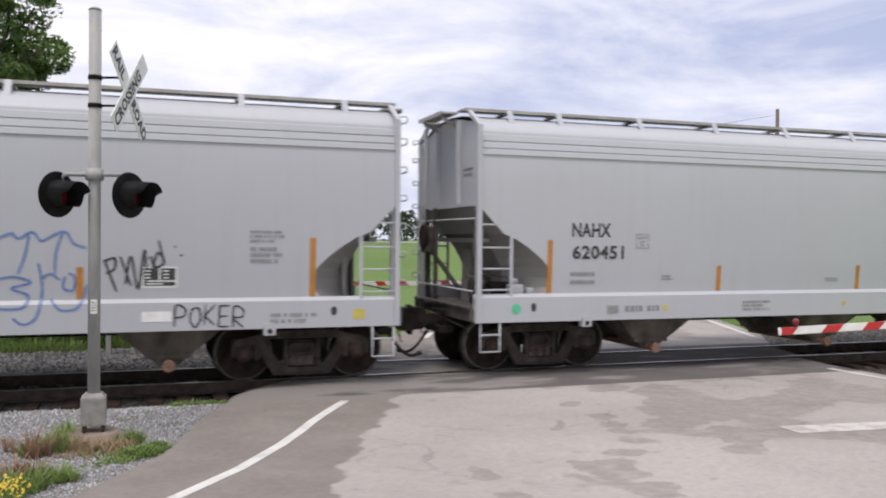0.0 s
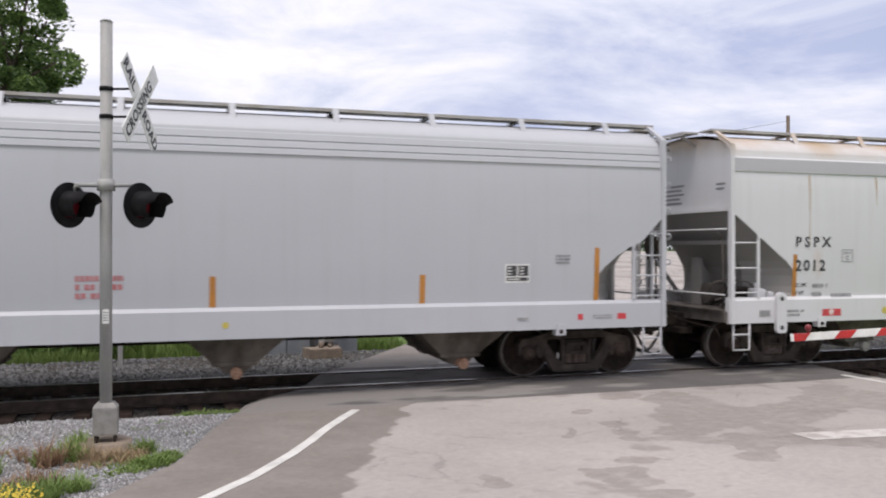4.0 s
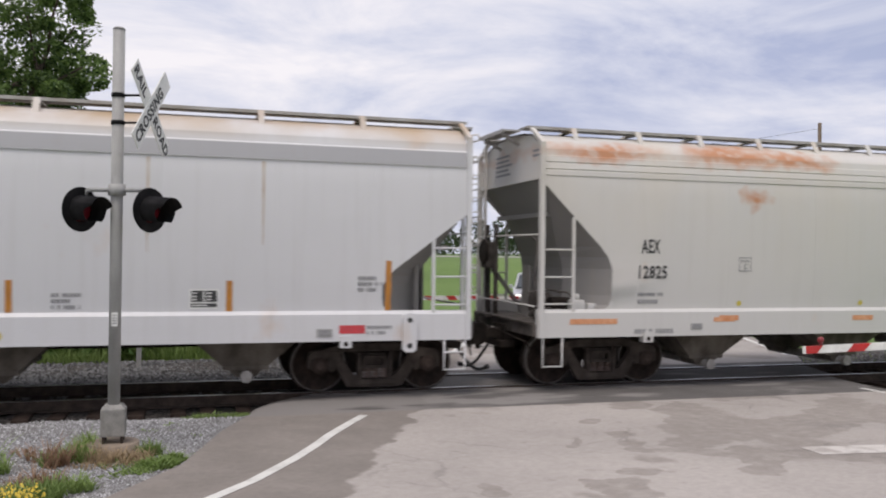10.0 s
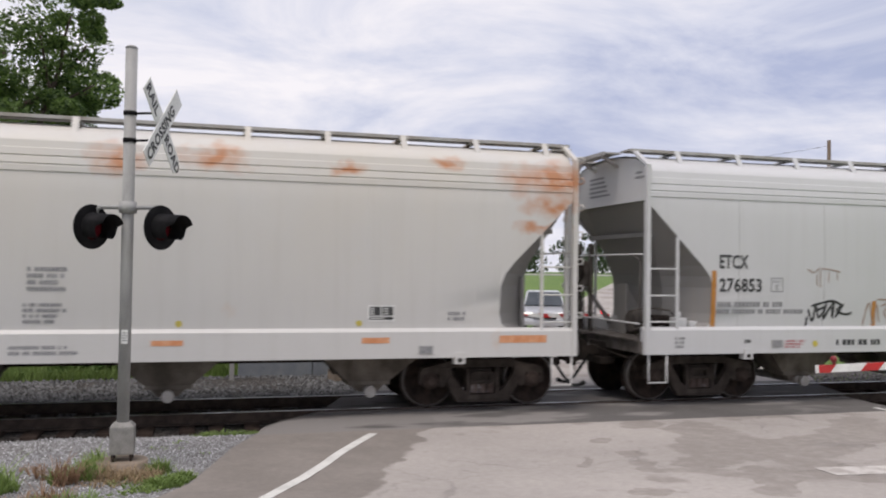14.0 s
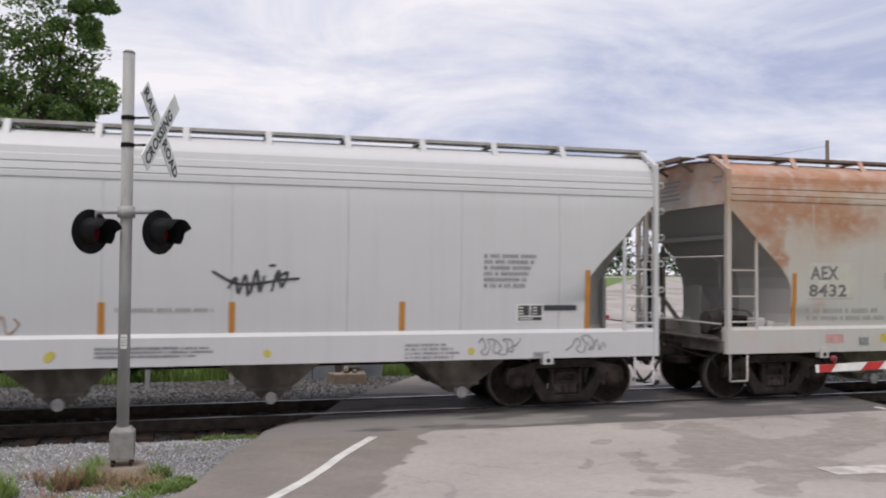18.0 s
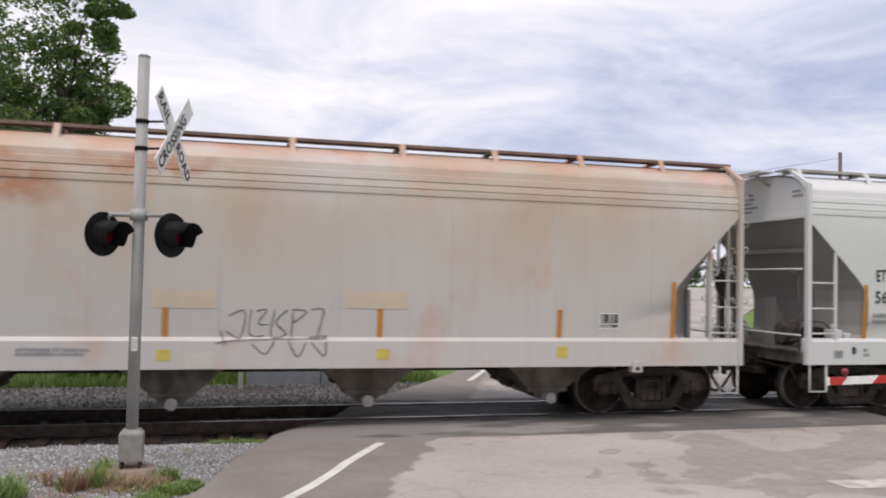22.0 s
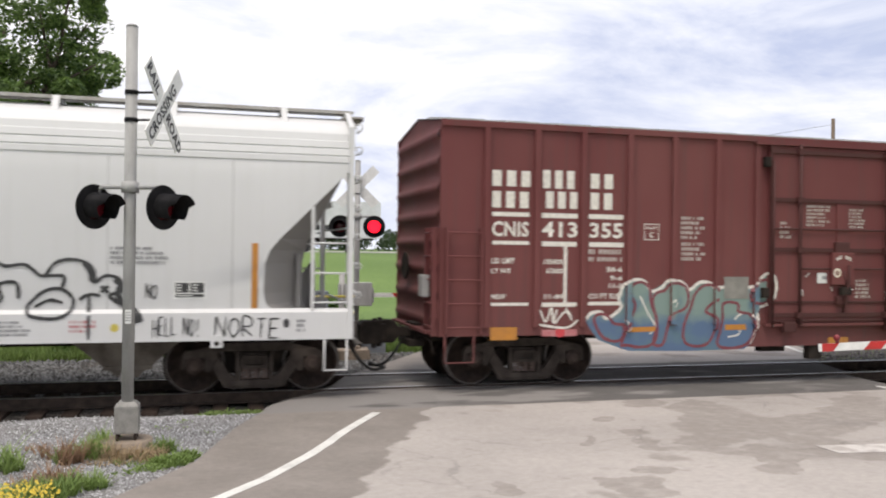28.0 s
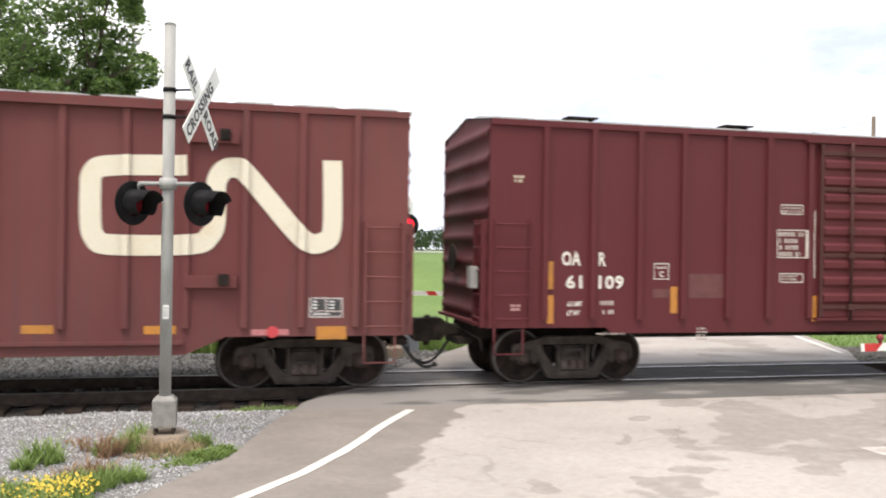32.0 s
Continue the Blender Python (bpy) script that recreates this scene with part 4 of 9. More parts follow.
        bm = bmesh_new()
        for yy in (-1.45, -1.0):
            box(bm, X0 + d * 0.02 - 0.02, X0 + d * 0.14, yy - 0.02, yy + 0.02, z_bot, z_bot + 1.75) if d > 0 else box(bm, X0 - 0.14, X0, yy - 0.02, yy + 0.02, z_bot, z_bot + 1.75)
        for i in range(5):
            tube(bm, (X0 + d * 0.13, -1.45, z_bot + 0.15 + i * 0.38), (X0 + d * 0.13, -1.0, z_bot + 0.15 + i * 0.38), 0.016, 6)
        box(bm, min(X0, X0 + d * 0.18), max(X0, X0 + d * 0.18), -1.3, 1.3, z_bot + 0.02, z_bot + 0.07)
        part("end_ladder", bm, paint, car)
        coupler(car, L if d > 0 else 0.0, d)
    bm = bmesh_new()
    box(bm, 0.05, L - 0.05, -1.48, 1.48, z_bot + 0.1, z_bot + 0.2)
    box(bm, 0, L, -0.32, 0.32, 0.70, z_bot + 0.1)
    for x in (4.2, 6.0, 8.2, 10.4, 11.6):
        box(bm, x - 0.06, x + 0.06, -1.4, 1.4, z_bot - 0.12, z_bot + 0.1)
    part("underframe", bm, M_STEEL_DARK, car)
    bm = bmesh_new()
    box(bm, -0.20, -0.08, -1.22, -0.94, z_bot + 0.62, z_bot + 0.98, 0.02)
    part("hand_brake_box", bm, M_GALV, car, "small grey hand brake box")
    bm = bmesh_new()
    lathe(bm, [(0.0, 0.24), (-0.02, 0.26), (-0.04, 0.24)], 20, 1)
    bmesh.ops.transform(bm, matrix=pose(-0.12, 0.45, z_bot + 1.1, 0, 0, 90), verts=bm.verts)
    part("brake_wheel", bm, M_STEEL_DARK, car)
    for tx in (1.73, L - 1.58):
        truck(car, tx, False)
    return car


# ---- fitted places ----
CAR_X = {"A": (0.94, 18.40), "B": (20.66, 19.36), "C": (41.38, 18.53), "D": (61.11, 16.66), "E": (79.05, 16.65), "F": (97.06, 16.64), "G": (115.03, 16.59), "H": (133.05, 15.64), "I": (150.05, 15.70)}
LINE_L = [(-2.60, 4.20), (-0.90, 6.60), (0.65, 8.85), (2.08, 10.75), (2.93, 11.85), (3.68, 13.02), (4.14, 13.82), (4.53, 14.55), (5.05, 15.43), (5.51, 16.18)]
LINE_R = [(15.09, 16.99), (14.88, 15.49), (14.04, 9.49)]
STOP = [(9.65, 11.61), (13.31, 11.04)]
LINE_FR = [(18.44, 23.39), (21.07, 28.91), (23.17, 33.33), (28.36, 41.05)]
LINE_FL = [(10.77, 25.81), (12.79, 29.47)]
BAND_Y = 16.55
EDGE_L = (2.43, 13.04)
EDGE_R = (15.2, 15.4)
SHOULDER = -1.65
POLE = (-0.63, 10.61, 0.10)
POLE_H, BUCK_Z, HEAD_Z = 4.75, 3.82, 2.64
FAR_SIG = (*site(8.61, 27.27), 0.02)
GATE_M = pose(*site(10.66, 13.02), 1.05, 0, -4.5, -23.2)
UPOLE = (52.5, 62.3, 14.04)

# ---- ground, road, track ----
U = Vector((0.53, 0.848, 0))        # the road's direction


def sheet(name, pts, z, material, label, category, thick=0.0, kind="structure"):
    bm = bmesh_new()
    vs = [bm.verts.new((x, y, z)) for x, y in pts]
    f = bm.faces.new(vs)
    if f.normal.z < 0:
        f.normal_flip()
    if thick:
        g = bmesh.ops.extrude_face_region(bm, geom=[f])
        bmesh.ops.translate(bm, vec=(0, 0, -thick), verts=[v for v in g["geom"] if isinstance(v, bmesh.types.BMVert)])
    ob = part(name, bm, material, None)
    return tagged(ob, label, category, kind=kind)


def ground_material(name, tones, scales, bump, dist, rough=0.95):
    m, nodes, links, b = _mat(name)
    co = nodes.new("ShaderNodeTexCoord").outputs["Object"]
    n1 = _noise(nodes, links, co, scales[0], 6.0)
    n2 = _noise(nodes, links, co, scales[1], 4.0)
    c = _mixc(nodes, links, _ramp(nodes, links, n1, 0.35, 0.65), tones[0], tones[1])
    c = _mixc(nodes, links, _mul(nodes, links, _ramp(nodes, links, n2, 0.35, 0.7), 0.6), c, tones[2])
    links.new(c, b.inputs["Base Color"])
    b.inputs["Roughness"].default_value = rough
    _bump(nodes, links, b, n2, bump, dist)
    return m


M_GRASS = ground_material("mown_grass", ((0.10, 0.17, 0.035), (0.14, 0.22, 0.05), (0.07, 0.12, 0.025)), (0.12, 6.0), 0.6, 0.05)
M_LOT = ground_material("far_lot", ((0.34, 0.33, 0.31), (0.28, 0.27, 0.25), (0.38, 0.37, 0.35)), (0.1, 4.0), 0.2, 0.02)


def gravel_material(name, a, b_, c_, scale):
    m, nodes, links, b = _mat(name)
    co = nodes.new("ShaderNodeTexCoord").outputs["Object"]
    v = nodes.new("ShaderNodeTexVoronoi")
    v.inputs["Scale"].default_value = scale
    links.new(co, v.inputs["Vector"])
    sepc = nodes.new("ShaderNodeSeparateColor")
    links.new(v.outputs["Color"], sepc.inputs["Color"])
    c = _mixc(nodes, links, _ramp(nodes, links, sepc.outputs["Red"], 0.2, 0.8), a, b_)
    c = _mixc(nodes, links, _mul(nodes, links, _ramp(nodes, links, _noise(nodes, links, co, 0.8, 5.0), 0.45, 0.7), 0.6), c, c_)
    c = _mixc(nodes, links, _ramp(nodes, links, v.outputs["Distance"], 0.35, 0.75), c, tuple(x * 0.35 for x in c_))
    links.new(c, b.inputs["Base Color"])
    b.inputs["Roughness"].default_value = 0.95
    _bump(nodes, links, b, v.outputs["Distance"], 0.9, 0.02)
    b.inputs["Normal"].links[0].from_node.invert = True
    return m


M_GRAVEL = gravel_material("limestone_gravel", (0.20, 0.20, 0.207), (0.42, 0.42, 0.434), (0.24, 0.226, 0.207), 34.0)
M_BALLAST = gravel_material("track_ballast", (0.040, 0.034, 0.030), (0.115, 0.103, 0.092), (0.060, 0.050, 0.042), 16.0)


def survey_coords(nodes, links):
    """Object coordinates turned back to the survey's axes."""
    co = nodes.new("ShaderNodeTexCoord").outputs["Object"]
    sep, com = nodes.new("ShaderNodeSeparateXYZ"), nodes.new("ShaderNodeCombineXYZ")
    links.new(co, sep.inputs[0])
    for k, row in ((0, (1 / AL, -SH / (AL * KY), 0.0)), (1, (0.0, 1 / KY, 0.0))):
        dot = nodes.new("ShaderNodeVectorMath")
        dot.operation = "DOT_PRODUCT"
        links.new(co, dot.inputs[0])
        dot.inputs[1].default_value = row
        links.new(dot.outputs["Value"], com.inputs[k])
    links.new(sep.outputs["Z"], com.inputs[2])
    return com.outputs["Vector"]


# dark spills on the road: centre, half axes and turn
SPILLS = ((7.22, 13.03, 0.49, 0.09, 61), (8.09, 13.46, 0.3, 0.16, 56), (7.81, 12.55, 0.48, 0.17, 57), (6.35, 10.31, 0.56, 0.28, 55), (6.93, 11.06, 0.28, 0.22, 41),
          (6.2, 10.61, 0.25, 0.18, 50), (6.21, 9.35, 0.37, 0.27, 39), (5.03, 10.63, 0.37, 0.14, 66), (8.58, 11.06, 0.8, 0.27, 50), (8.92, 11.88, 0.39, 0.17, 49),
          (9.76, 13.56, 1.14, 0.74, 42), (8.72, 12.69, 0.55, 0.42, 32), (9.49, 14.24, 0.7, 0.24, 55), (10.97, 13.47, 1.19, 0.61, 45), (9.78, 16.14, 0.58, 0.32, 54),
          (8.32, 14.66, 0.26, 0.21, 9), (10.4, 15.62, 0.77, 0.37, 53), (12.56, 14.57, 2.0, 0.47, 48), (4.85, 9.53, 0.21, 0.13, 59))


def road_material():
    """Pale worn concrete-asphalt with a browner shoulder along one side, oil and tar stains and patched areas."""
    m, nodes, links, b = _mat("worn_asphalt")
    co = survey_coords(nodes, links)
    fine = _noise(nodes, links, co, 70.0, 4.0)
    mid = _noise(nodes, links, co, 1.1, 7.0)
    big = _noise(nodes, links, co, 0.35, 5.0)
    dot = nodes.new("ShaderNodeVectorMath")
    dot.operation = "DOT_PRODUCT"
    links.new(co, dot.inputs[0])
    dot.inputs[1].default_value = (0.893, -0.449, 0.0)
    # distance from the shoulder's edge, roughened
    add = nodes.new("ShaderNodeMath")
    add.operation = "ADD"
    links.new(dot.outputs["Value"], add.inputs[0])
    links.new(_mul(nodes, links, _noise(nodes, links, co, 1.6, 7.0), 0.75), add.inputs[1])
    mr = nodes.new("ShaderNodeMapRange")
    mr.inputs["From Min"].default_value, mr.inputs["From Max"].default_value = SHOULDER + 0.34, SHOULDER + 0.41
    links.new(add.outputs["Value"], mr.inputs["Value"])
    pale = _mixc(nodes, links, _ramp(nodes, links, big, 0.35, 0.65), (0.405, 0.37, 0.34), (0.335, 0.305, 0.28))
    brown = _mixc(nodes, links, _ramp(nodes, links, mid, 0.35, 0.65), (0.195, 0.172, 0.152), (0.235, 0.208, 0.185))
    c = _mixc(nodes, links, mr.outputs["Result"], brown, pale)
    # brown films of dirt with sharp ragged edges, thicker towards the far side of the road
    sep = nodes.new("ShaderNodeSeparateXYZ")
    links.new(co, sep.inputs[0])
    side = nodes.new("ShaderNodeMapRange")
    side.inputs["From Min"].default_value, side.inputs["From Max"].default_value = 6.5, 11.0
    side.inputs["To Min"].default_value, side.inputs["To Max"].default_value = -0.07, 0.035
    links.new(sep.outputs["X"], side.inputs["Value"])
    st = _noise(nodes, links, co, 0.55, 7.0, (1.0, 0.85, 1))
    sa = nodes.new("ShaderNodeMath")
    sa.operation = "ADD"
    links.new(st, sa.inputs[0])
    links.new(side.outputs["Result"], sa.inputs[1])
    film = _ramp(nodes, links, sa.outputs["Value"], 0.56, 0.60)
    # single spills: centre and half axes
    warp = nodes.new("ShaderNodeTexNoise")
    warp.inputs["Scale"].default_value, warp.inputs["Detail"].default_value = 2.2, 6.0
    links.new(co, warp.inputs["Vector"])
    off = nodes.new("ShaderNodeVectorMath")
    off.operation = "MULTIPLY_ADD"
    links.new(warp.outputs["Color"], off.inputs[0])
    off.inputs[1].default_value, off.inputs[2].default_value = (0.55, 0.8, 0.0), (-0.275, -0.4, 0.0)
    wco = nodes.new("ShaderNodeVectorMath")
    wco.operation = "ADD"
    links.new(co, wco.inputs[0])
    links.new(off.outputs["Vector"], wco.inputs[1])
    for sx, sy, rx, ry, turn in SPILLS:
        mp = nodes.new("ShaderNodeMapping")
        mp.vector_type = "TEXTURE"
        mp.inputs["Location"].default_value, mp.inputs["Scale"].default_value = (sx, sy, -0.03), (rx, ry, 1.0)
        mp.inputs["Rotation"].default_value = (0, 0, radians(turn))
        links.new(wco.outputs["Vector"], mp.inputs["Vector"])
        ln = nodes.new("ShaderNodeVectorMath")
        ln.operation = "LENGTH"
        links.new(mp.outputs["Vector"], ln.inputs[0])
        rim = nodes.new("ShaderNodeMapRange")
        rim.inputs["From Min"].default_value, rim.inputs["From Max"].default_value = 1.08, 0.95
        links.new(ln.outputs["Value"], rim.inputs["Value"])
        film = _mixc(nodes, links, rim.outputs["Result"], film, (1.0, 1.0, 1.0))
    film = _mul(nodes, links, film, _ramp(nodes, links, _noise(nodes, links, co, 5.0, 7.0), 0.22, 0.58, (0.35, 0.35, 0.35, 1), (1, 1, 1, 1)))
    c = _mixc(nodes, links, _mul(nodes, links, film, 0.62), c, (0.205, 0.178, 0.155))
    mott = _noise(nodes, links, co, 13.0, 6.0)
    c = _mixc(nodes, links, 0.35, c, _ramp(nodes, links, mott, 0.3, 0.7, (0.72, 0.71, 0.70, 1), (1.18, 1.18, 1.18, 1)), "MULTIPLY")
    sp = _noise(nodes, links, co, 3.5, 6.0)
    c = _mixc(nodes, links, _mul(nodes, links, _ramp(nodes, links, sp, 0.66, 0.70), 0.3), c, (0.17, 0.155, 0.14))
    # sealed cracks
    vor = nodes.new("ShaderNodeTexVoronoi")
    vor.feature = "DISTANCE_TO_EDGE"
    vor.inputs["Scale"].default_value = 0.42
    links.new(wco.outputs["Vector"], vor.inputs["Vector"])
    crack = _mul(nodes, links, _ramp(nodes, links, vor.outputs["Distance"], 0.004, 0.010, (1, 1, 1, 1), (0, 0, 0, 1)), _ramp(nodes, links, big, 0.5, 0.6))
    c = _mixc(nodes, links, _mul(nodes, links, crack, 0.35), c, (0.12, 0.11, 0.10))
    # the band beside the rails is darker
    ad2 = nodes.new("ShaderNodeMath")
    ad2.operation = "ADD"
    links.new(sep.outputs["Y"], ad2.inputs[0])
    links.new(_mul(nodes, links, mid, 0.12), ad2.inputs[1])
    m2 = nodes.new("ShaderNodeMapRange")
    m2.inputs["From Min"].default_value, m2.inputs["From Max"].default_value = BAND_Y, BAND_Y + 0.04
    links.new(ad2.outputs["Value"], m2.inputs["Value"])
    sd = nodes.new("ShaderNodeMapRange")
    sd.inputs["From Min"].default_value, sd.inputs["From Max"].default_value = 6.5, 11.5
    sd.inputs["To Min"].default_value, sd.inputs["To Max"].default_value = 0.07, -0.09
    links.new(sep.outputs["X"], sd.inputs["Value"])
    dk = nodes.new("ShaderNodeMath")
    dk.operation = "ADD"
    links.new(_noise(nodes, links, co, 0.9, 7.0, (0.6, 1.3, 1)), dk.inputs[0])
    links.new(sd.outputs["Result"], dk.inputs[1])
    m3 = nodes.new("ShaderNodeMapRange")
    m3.inputs["From Min"].default_value, m3.inputs["From Max"].default_value = 22.0, 21.9
    links.new(ad2.outputs["Value"], m3.inputs["Value"])
    c = _mixc(nodes, links, _mul(nodes, links, _mul(nodes, links, m2.outputs["Result"], m3.outputs["Result"]), 0.85), c, _mixc(nodes, links, _ramp(nodes, links, dk.outputs["Value"], 0.46, 0.54), (0.070, 0.066, 0.063), (0.205, 0.192, 0.182)))
    c = _mixc(nodes, links, 0.3, c, _ramp(nodes, links, fine, 0.2, 0.8, (0.6, 0.6, 0.6, 1), (1.3, 1.3, 1.3, 1)), "MULTIPLY")
    links.new(c, b.inputs["Base Color"])
    b.inputs["Roughness"].default_value = 0.85
    _bump(nodes, links, b, fine, 0.35, 0.006)
    return m


M_ROAD = road_material()



def rise(y):
    """Height of the land: level near the track, then a gentle rise to the far lot."""
    if y < 46:
        return -0.32
    u = min(1.0, (y - 46) / 42)
    return -0.32 + 2.30 * u * u * (3 - 2 * u)


def far_z(y):
    """The far road's surface: level with the rails, then dipping to the land."""
    return rise(y) + 0.29 - 0.19 * max(0.0, min(1.0, (y - 32) / 12))


bm = bmesh_new()
cols = []
for y in [-1500, -200, -40, 0, 20, 36] + [36 + 4 * i for i in range(1, 14)] + [110, 200, 600, 2500]:
    cols.append([bm.verts.new((x, y, rise(y))) for x in (-1500, -300, -80, 0, 60, 140, 400, 1500)])
for a, b in zip(cols, cols[1:]):
    for i in range(7):
        bm.faces.new((a[i], a[i + 1], b[i + 1], b[i])).smooth = True
tagged(part("ground", bm, M_GRASS, None), "mown green grass field rising to a far lot", "ground", kind="structure")
bm = bmesh_new()
rows_ = [[bm.verts.new((x, y, rise(y) + 0.03)) for x in (-80, 0, 60, 160)] for y in (89, 96, 110, 135)]
for a, b in zip(rows_, rows_[1:]):
    for i in range(3):
        bm.faces.new((a[i], a[i + 1], b[i + 1], b[i]))
tagged(part("far_lot", bm, M_LOT, None), "pale paved lot beyond the field", "parking lot", kind="structure")


def along(p, k):
    return (p[0] + U.x * k, p[1] + U.y * k)


# near road, crossing and far road, as three slabs butted at the rails
RL, RR = EDGE_L, EDGE_R
sheet("road", [along(RL, -40), along(RR, -34), (RR[0], RR[1]), (15.5, 17.2), (15.95, 18.888), (5.5, 18.888), (5.05, 18.45), (4.55, 17.75), (4.15, 17.05), (3.33, 15.35), (RL[0], RL[1])], -0.03, M_ROAD, "pale worn asphalt road with dark stains leading to the crossing", "road", 0.3)
sheet("crossing_surface", [(5.55, 19.026), (16.2, 19.026), (17.0, 20.924), (6.45, 20.924)], -0.025, M_ROAD, "dark asphalt between the rails of the crossing", "road", 0.2)
bm = bmesh_new()
rows_ = []
FAR_EDGE = ((21.048, 6.5, 17.1), (23.8, 8.4, 19.0), (28, 11.2, 21.0), (32.5, 13.8, 23.3), (38, 17.0, 26.3), (44, 20.6, 30.0), (52, 25.6, 35.6), (62, 32.5, 43.5), (75, 42.5, 55), (90, 55, 70))
for y in [21.048, 22, 24, 26, 28, 30, 32] + [34 + 2 * i for i in range(29)]:
    xl, xr = (float(np.interp(y, [e[0] for e in FAR_EDGE], [e[k] for e in FAR_EDGE])) for k in (1, 2))
    rows_.append([bm.verts.new((xl + (xr - xl) * i / 3, y, far_z(y))) for i in range(4)])
for a, b in zip(rows_, rows_[1:]):
    for i in range(3):
        bm.faces.new((a[i], a[i + 1], b[i + 1], b[i]))
g = bmesh.ops.extrude_face_region(bm, geom=list(bm.faces))
bmesh.ops.translate(bm, vec=(0, 0, -0.35), verts=[v for v in g["geom"] if isinstance(v, bmesh.types.BMVert)])
tagged(part("far_road", bm, M_ROAD, None), "grey asphalt road running away uphill behind the track", "road", kind="structure")

# the asphalt's edge sags to the ballast beside the rails
bm = bmesh_new()
last = None
for x, y, reach in ((4.15, 17.05, 0.25), (4.55, 17.75, 0.45), (5.05, 18.45, 0.6), (5.5, 18.888, 0.62)):
    row = [bm.verts.new((x - reach * u, y + 0.25 * reach * u, z)) for u, z in ((-0.1, -0.034), (0.0, -0.036), (0.5, -0.10), (1.0, -0.27))]
    if last:
        for a, b, c_, d_ in zip(last, last[1:], row[1:], row):
            bm.faces.new((a, b, c_, d_)).smooth = True
    last = row
tagged(part("road_edge", bm, M_ROAD, None), "crumbled sloping asphalt edge at the track", "road", kind="structure")

# gravel beside the road and under the track
VERGE_EDGE = [(9.0, 0.0), (9.5, 0.3), (10.6, 1.1), (RL[1], RL[0] + 0.1), (15.35, 3.38), (17.05, 4.2), (17.75, 4.6), (18.1, 4.85)]


def verge_x(y):
    return float(np.interp(y, [p[0] for p in VERGE_EDGE], [p[1] for p in VERGE_EDGE]))


def verge_z(x, y):
    """The verge: nearly level, uneven, falling off to the track."""
    edge = min(0.16, max(0.0, (y - 17.65 - 0.5 * (x + 0.6)) * 0.9)) if x < 1.0 else 0.0
    return -0.10 - edge - 0.115 * max(0.0, min(1.0, (y - 16.9) / 1.1)) + 0.018 * math.sin(x * 2.1 + y * 1.3) * math.sin(y * 1.9 - x * 0.7)


bm = bmesh_new()
last = None
for i in range(37):
    y = 9.0 + 9.05 * i / 36
    xe = verge_x(y) + (0.05 * math.sin(y * 5.1) + 0.03 * math.sin(y * 13.7))
    row = [bm.verts.new((x, y, verge_z(x, y))) for x in [-40, -20, -10] + [-6 + (xe + 6) * k / 40 for k in range(40)]] + [bm.verts.new((xe, y, verge_z(xe, y) + 0.035))]
    if last:
        for a, b, c_, d_ in zip(last, last[1:], row[1:], row):
            bm.faces.new((a, b, c_, d_)).smooth = True
    last = row
tagged(part("gravel_verge", bm, M_GRAVEL, None), "grey limestone gravel beside the road", "gravel", kind="stuff")


def ballast(x0, x1, name_label):
    bm = bmesh_new()
    prof = [(17.3, -0.34), (17.95, -0.25), (18.1, -0.235), (18.5, -0.22), (20.8, -0.22), (21.6, -0.20), (23.2, -0.24), (26.6, -0.20), (28.0, -0.30)]
    n = 60
    rnd = random.Random(int(x0 * 10) + 999)
    grid = []
    for i in range(n + 1):
        x = x0 + (x1 - x0) * i / n
        grid.append([bm.verts.new((x, y, z + rnd.uniform(-0.025, 0.025))) for y, z in prof])
    for a, b in zip(grid, grid[1:]):
        for i in range(len(prof) - 1):
            bm.faces.new((a[i], b[i], b[i + 1], a[i + 1]))
    tagged(part("ballast", bm, M_BALLAST, None), name_label, "ballast", kind="stuff")


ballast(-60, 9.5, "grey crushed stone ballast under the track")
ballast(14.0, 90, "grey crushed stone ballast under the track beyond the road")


def stones(name, n, region, zf, r0, r1, material, label, seed):
    """Loose stones lying on the gravel, joined."""
    rnd = random.Random(seed)
    verts, faces = [], []
    for _ in range(n):
        x, y = region(rnd)
        z = zf(x, y)
        r = rnd.uniform(r0, r1)
        a = rnd.uniform(0, 6.28)
        base = len(verts)
        for k in range(5):
            t = a + k * 1.2566
            verts.append((x + r * math.cos(t) * rnd.uniform(0.7, 1.2), y + r * math.sin(t) * rnd.uniform(0.7, 1.2), z - 0.01 + rnd.uniform(0, 0.3) * r))
        verts.append((x, y, z + r * rnd.uniform(0.6, 1.0)))
        for k in range(5):
            faces.append((base + k, base + (k + 1) % 5, base + 5))
    me = bpy.data.meshes.new(name)
    me.from_pydata(verts, [], faces)
    return tagged(part(name, me, material, None), label, "gravel", kind="stuff")


def stone_material(name, lo, hi):
    m, nodes, links, b = _mat(name)
    g = nodes.new("ShaderNodeNewGeometry")
    links.new(_ramp(nodes, links, g.outputs["Random Per Island"], 0.0, 1.0, (lo, lo * 0.97, lo * 0.93, 1), (hi, hi, hi * 1.01, 1)), b.inputs["Base Color"])
    b.inputs["Roughness"].default_value = 0.9
    return m


M_STONE = stone_material("loose_stone", 0.14, 0.62)
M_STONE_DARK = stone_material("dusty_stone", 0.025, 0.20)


def verge_region(r):
    while True:
        x, y = r.uniform(-4.0, 5.0), r.uniform(10.2, 18.2)
        if x < verge_x(y) + 0.12 * r.random() ** 2:
            return x, y


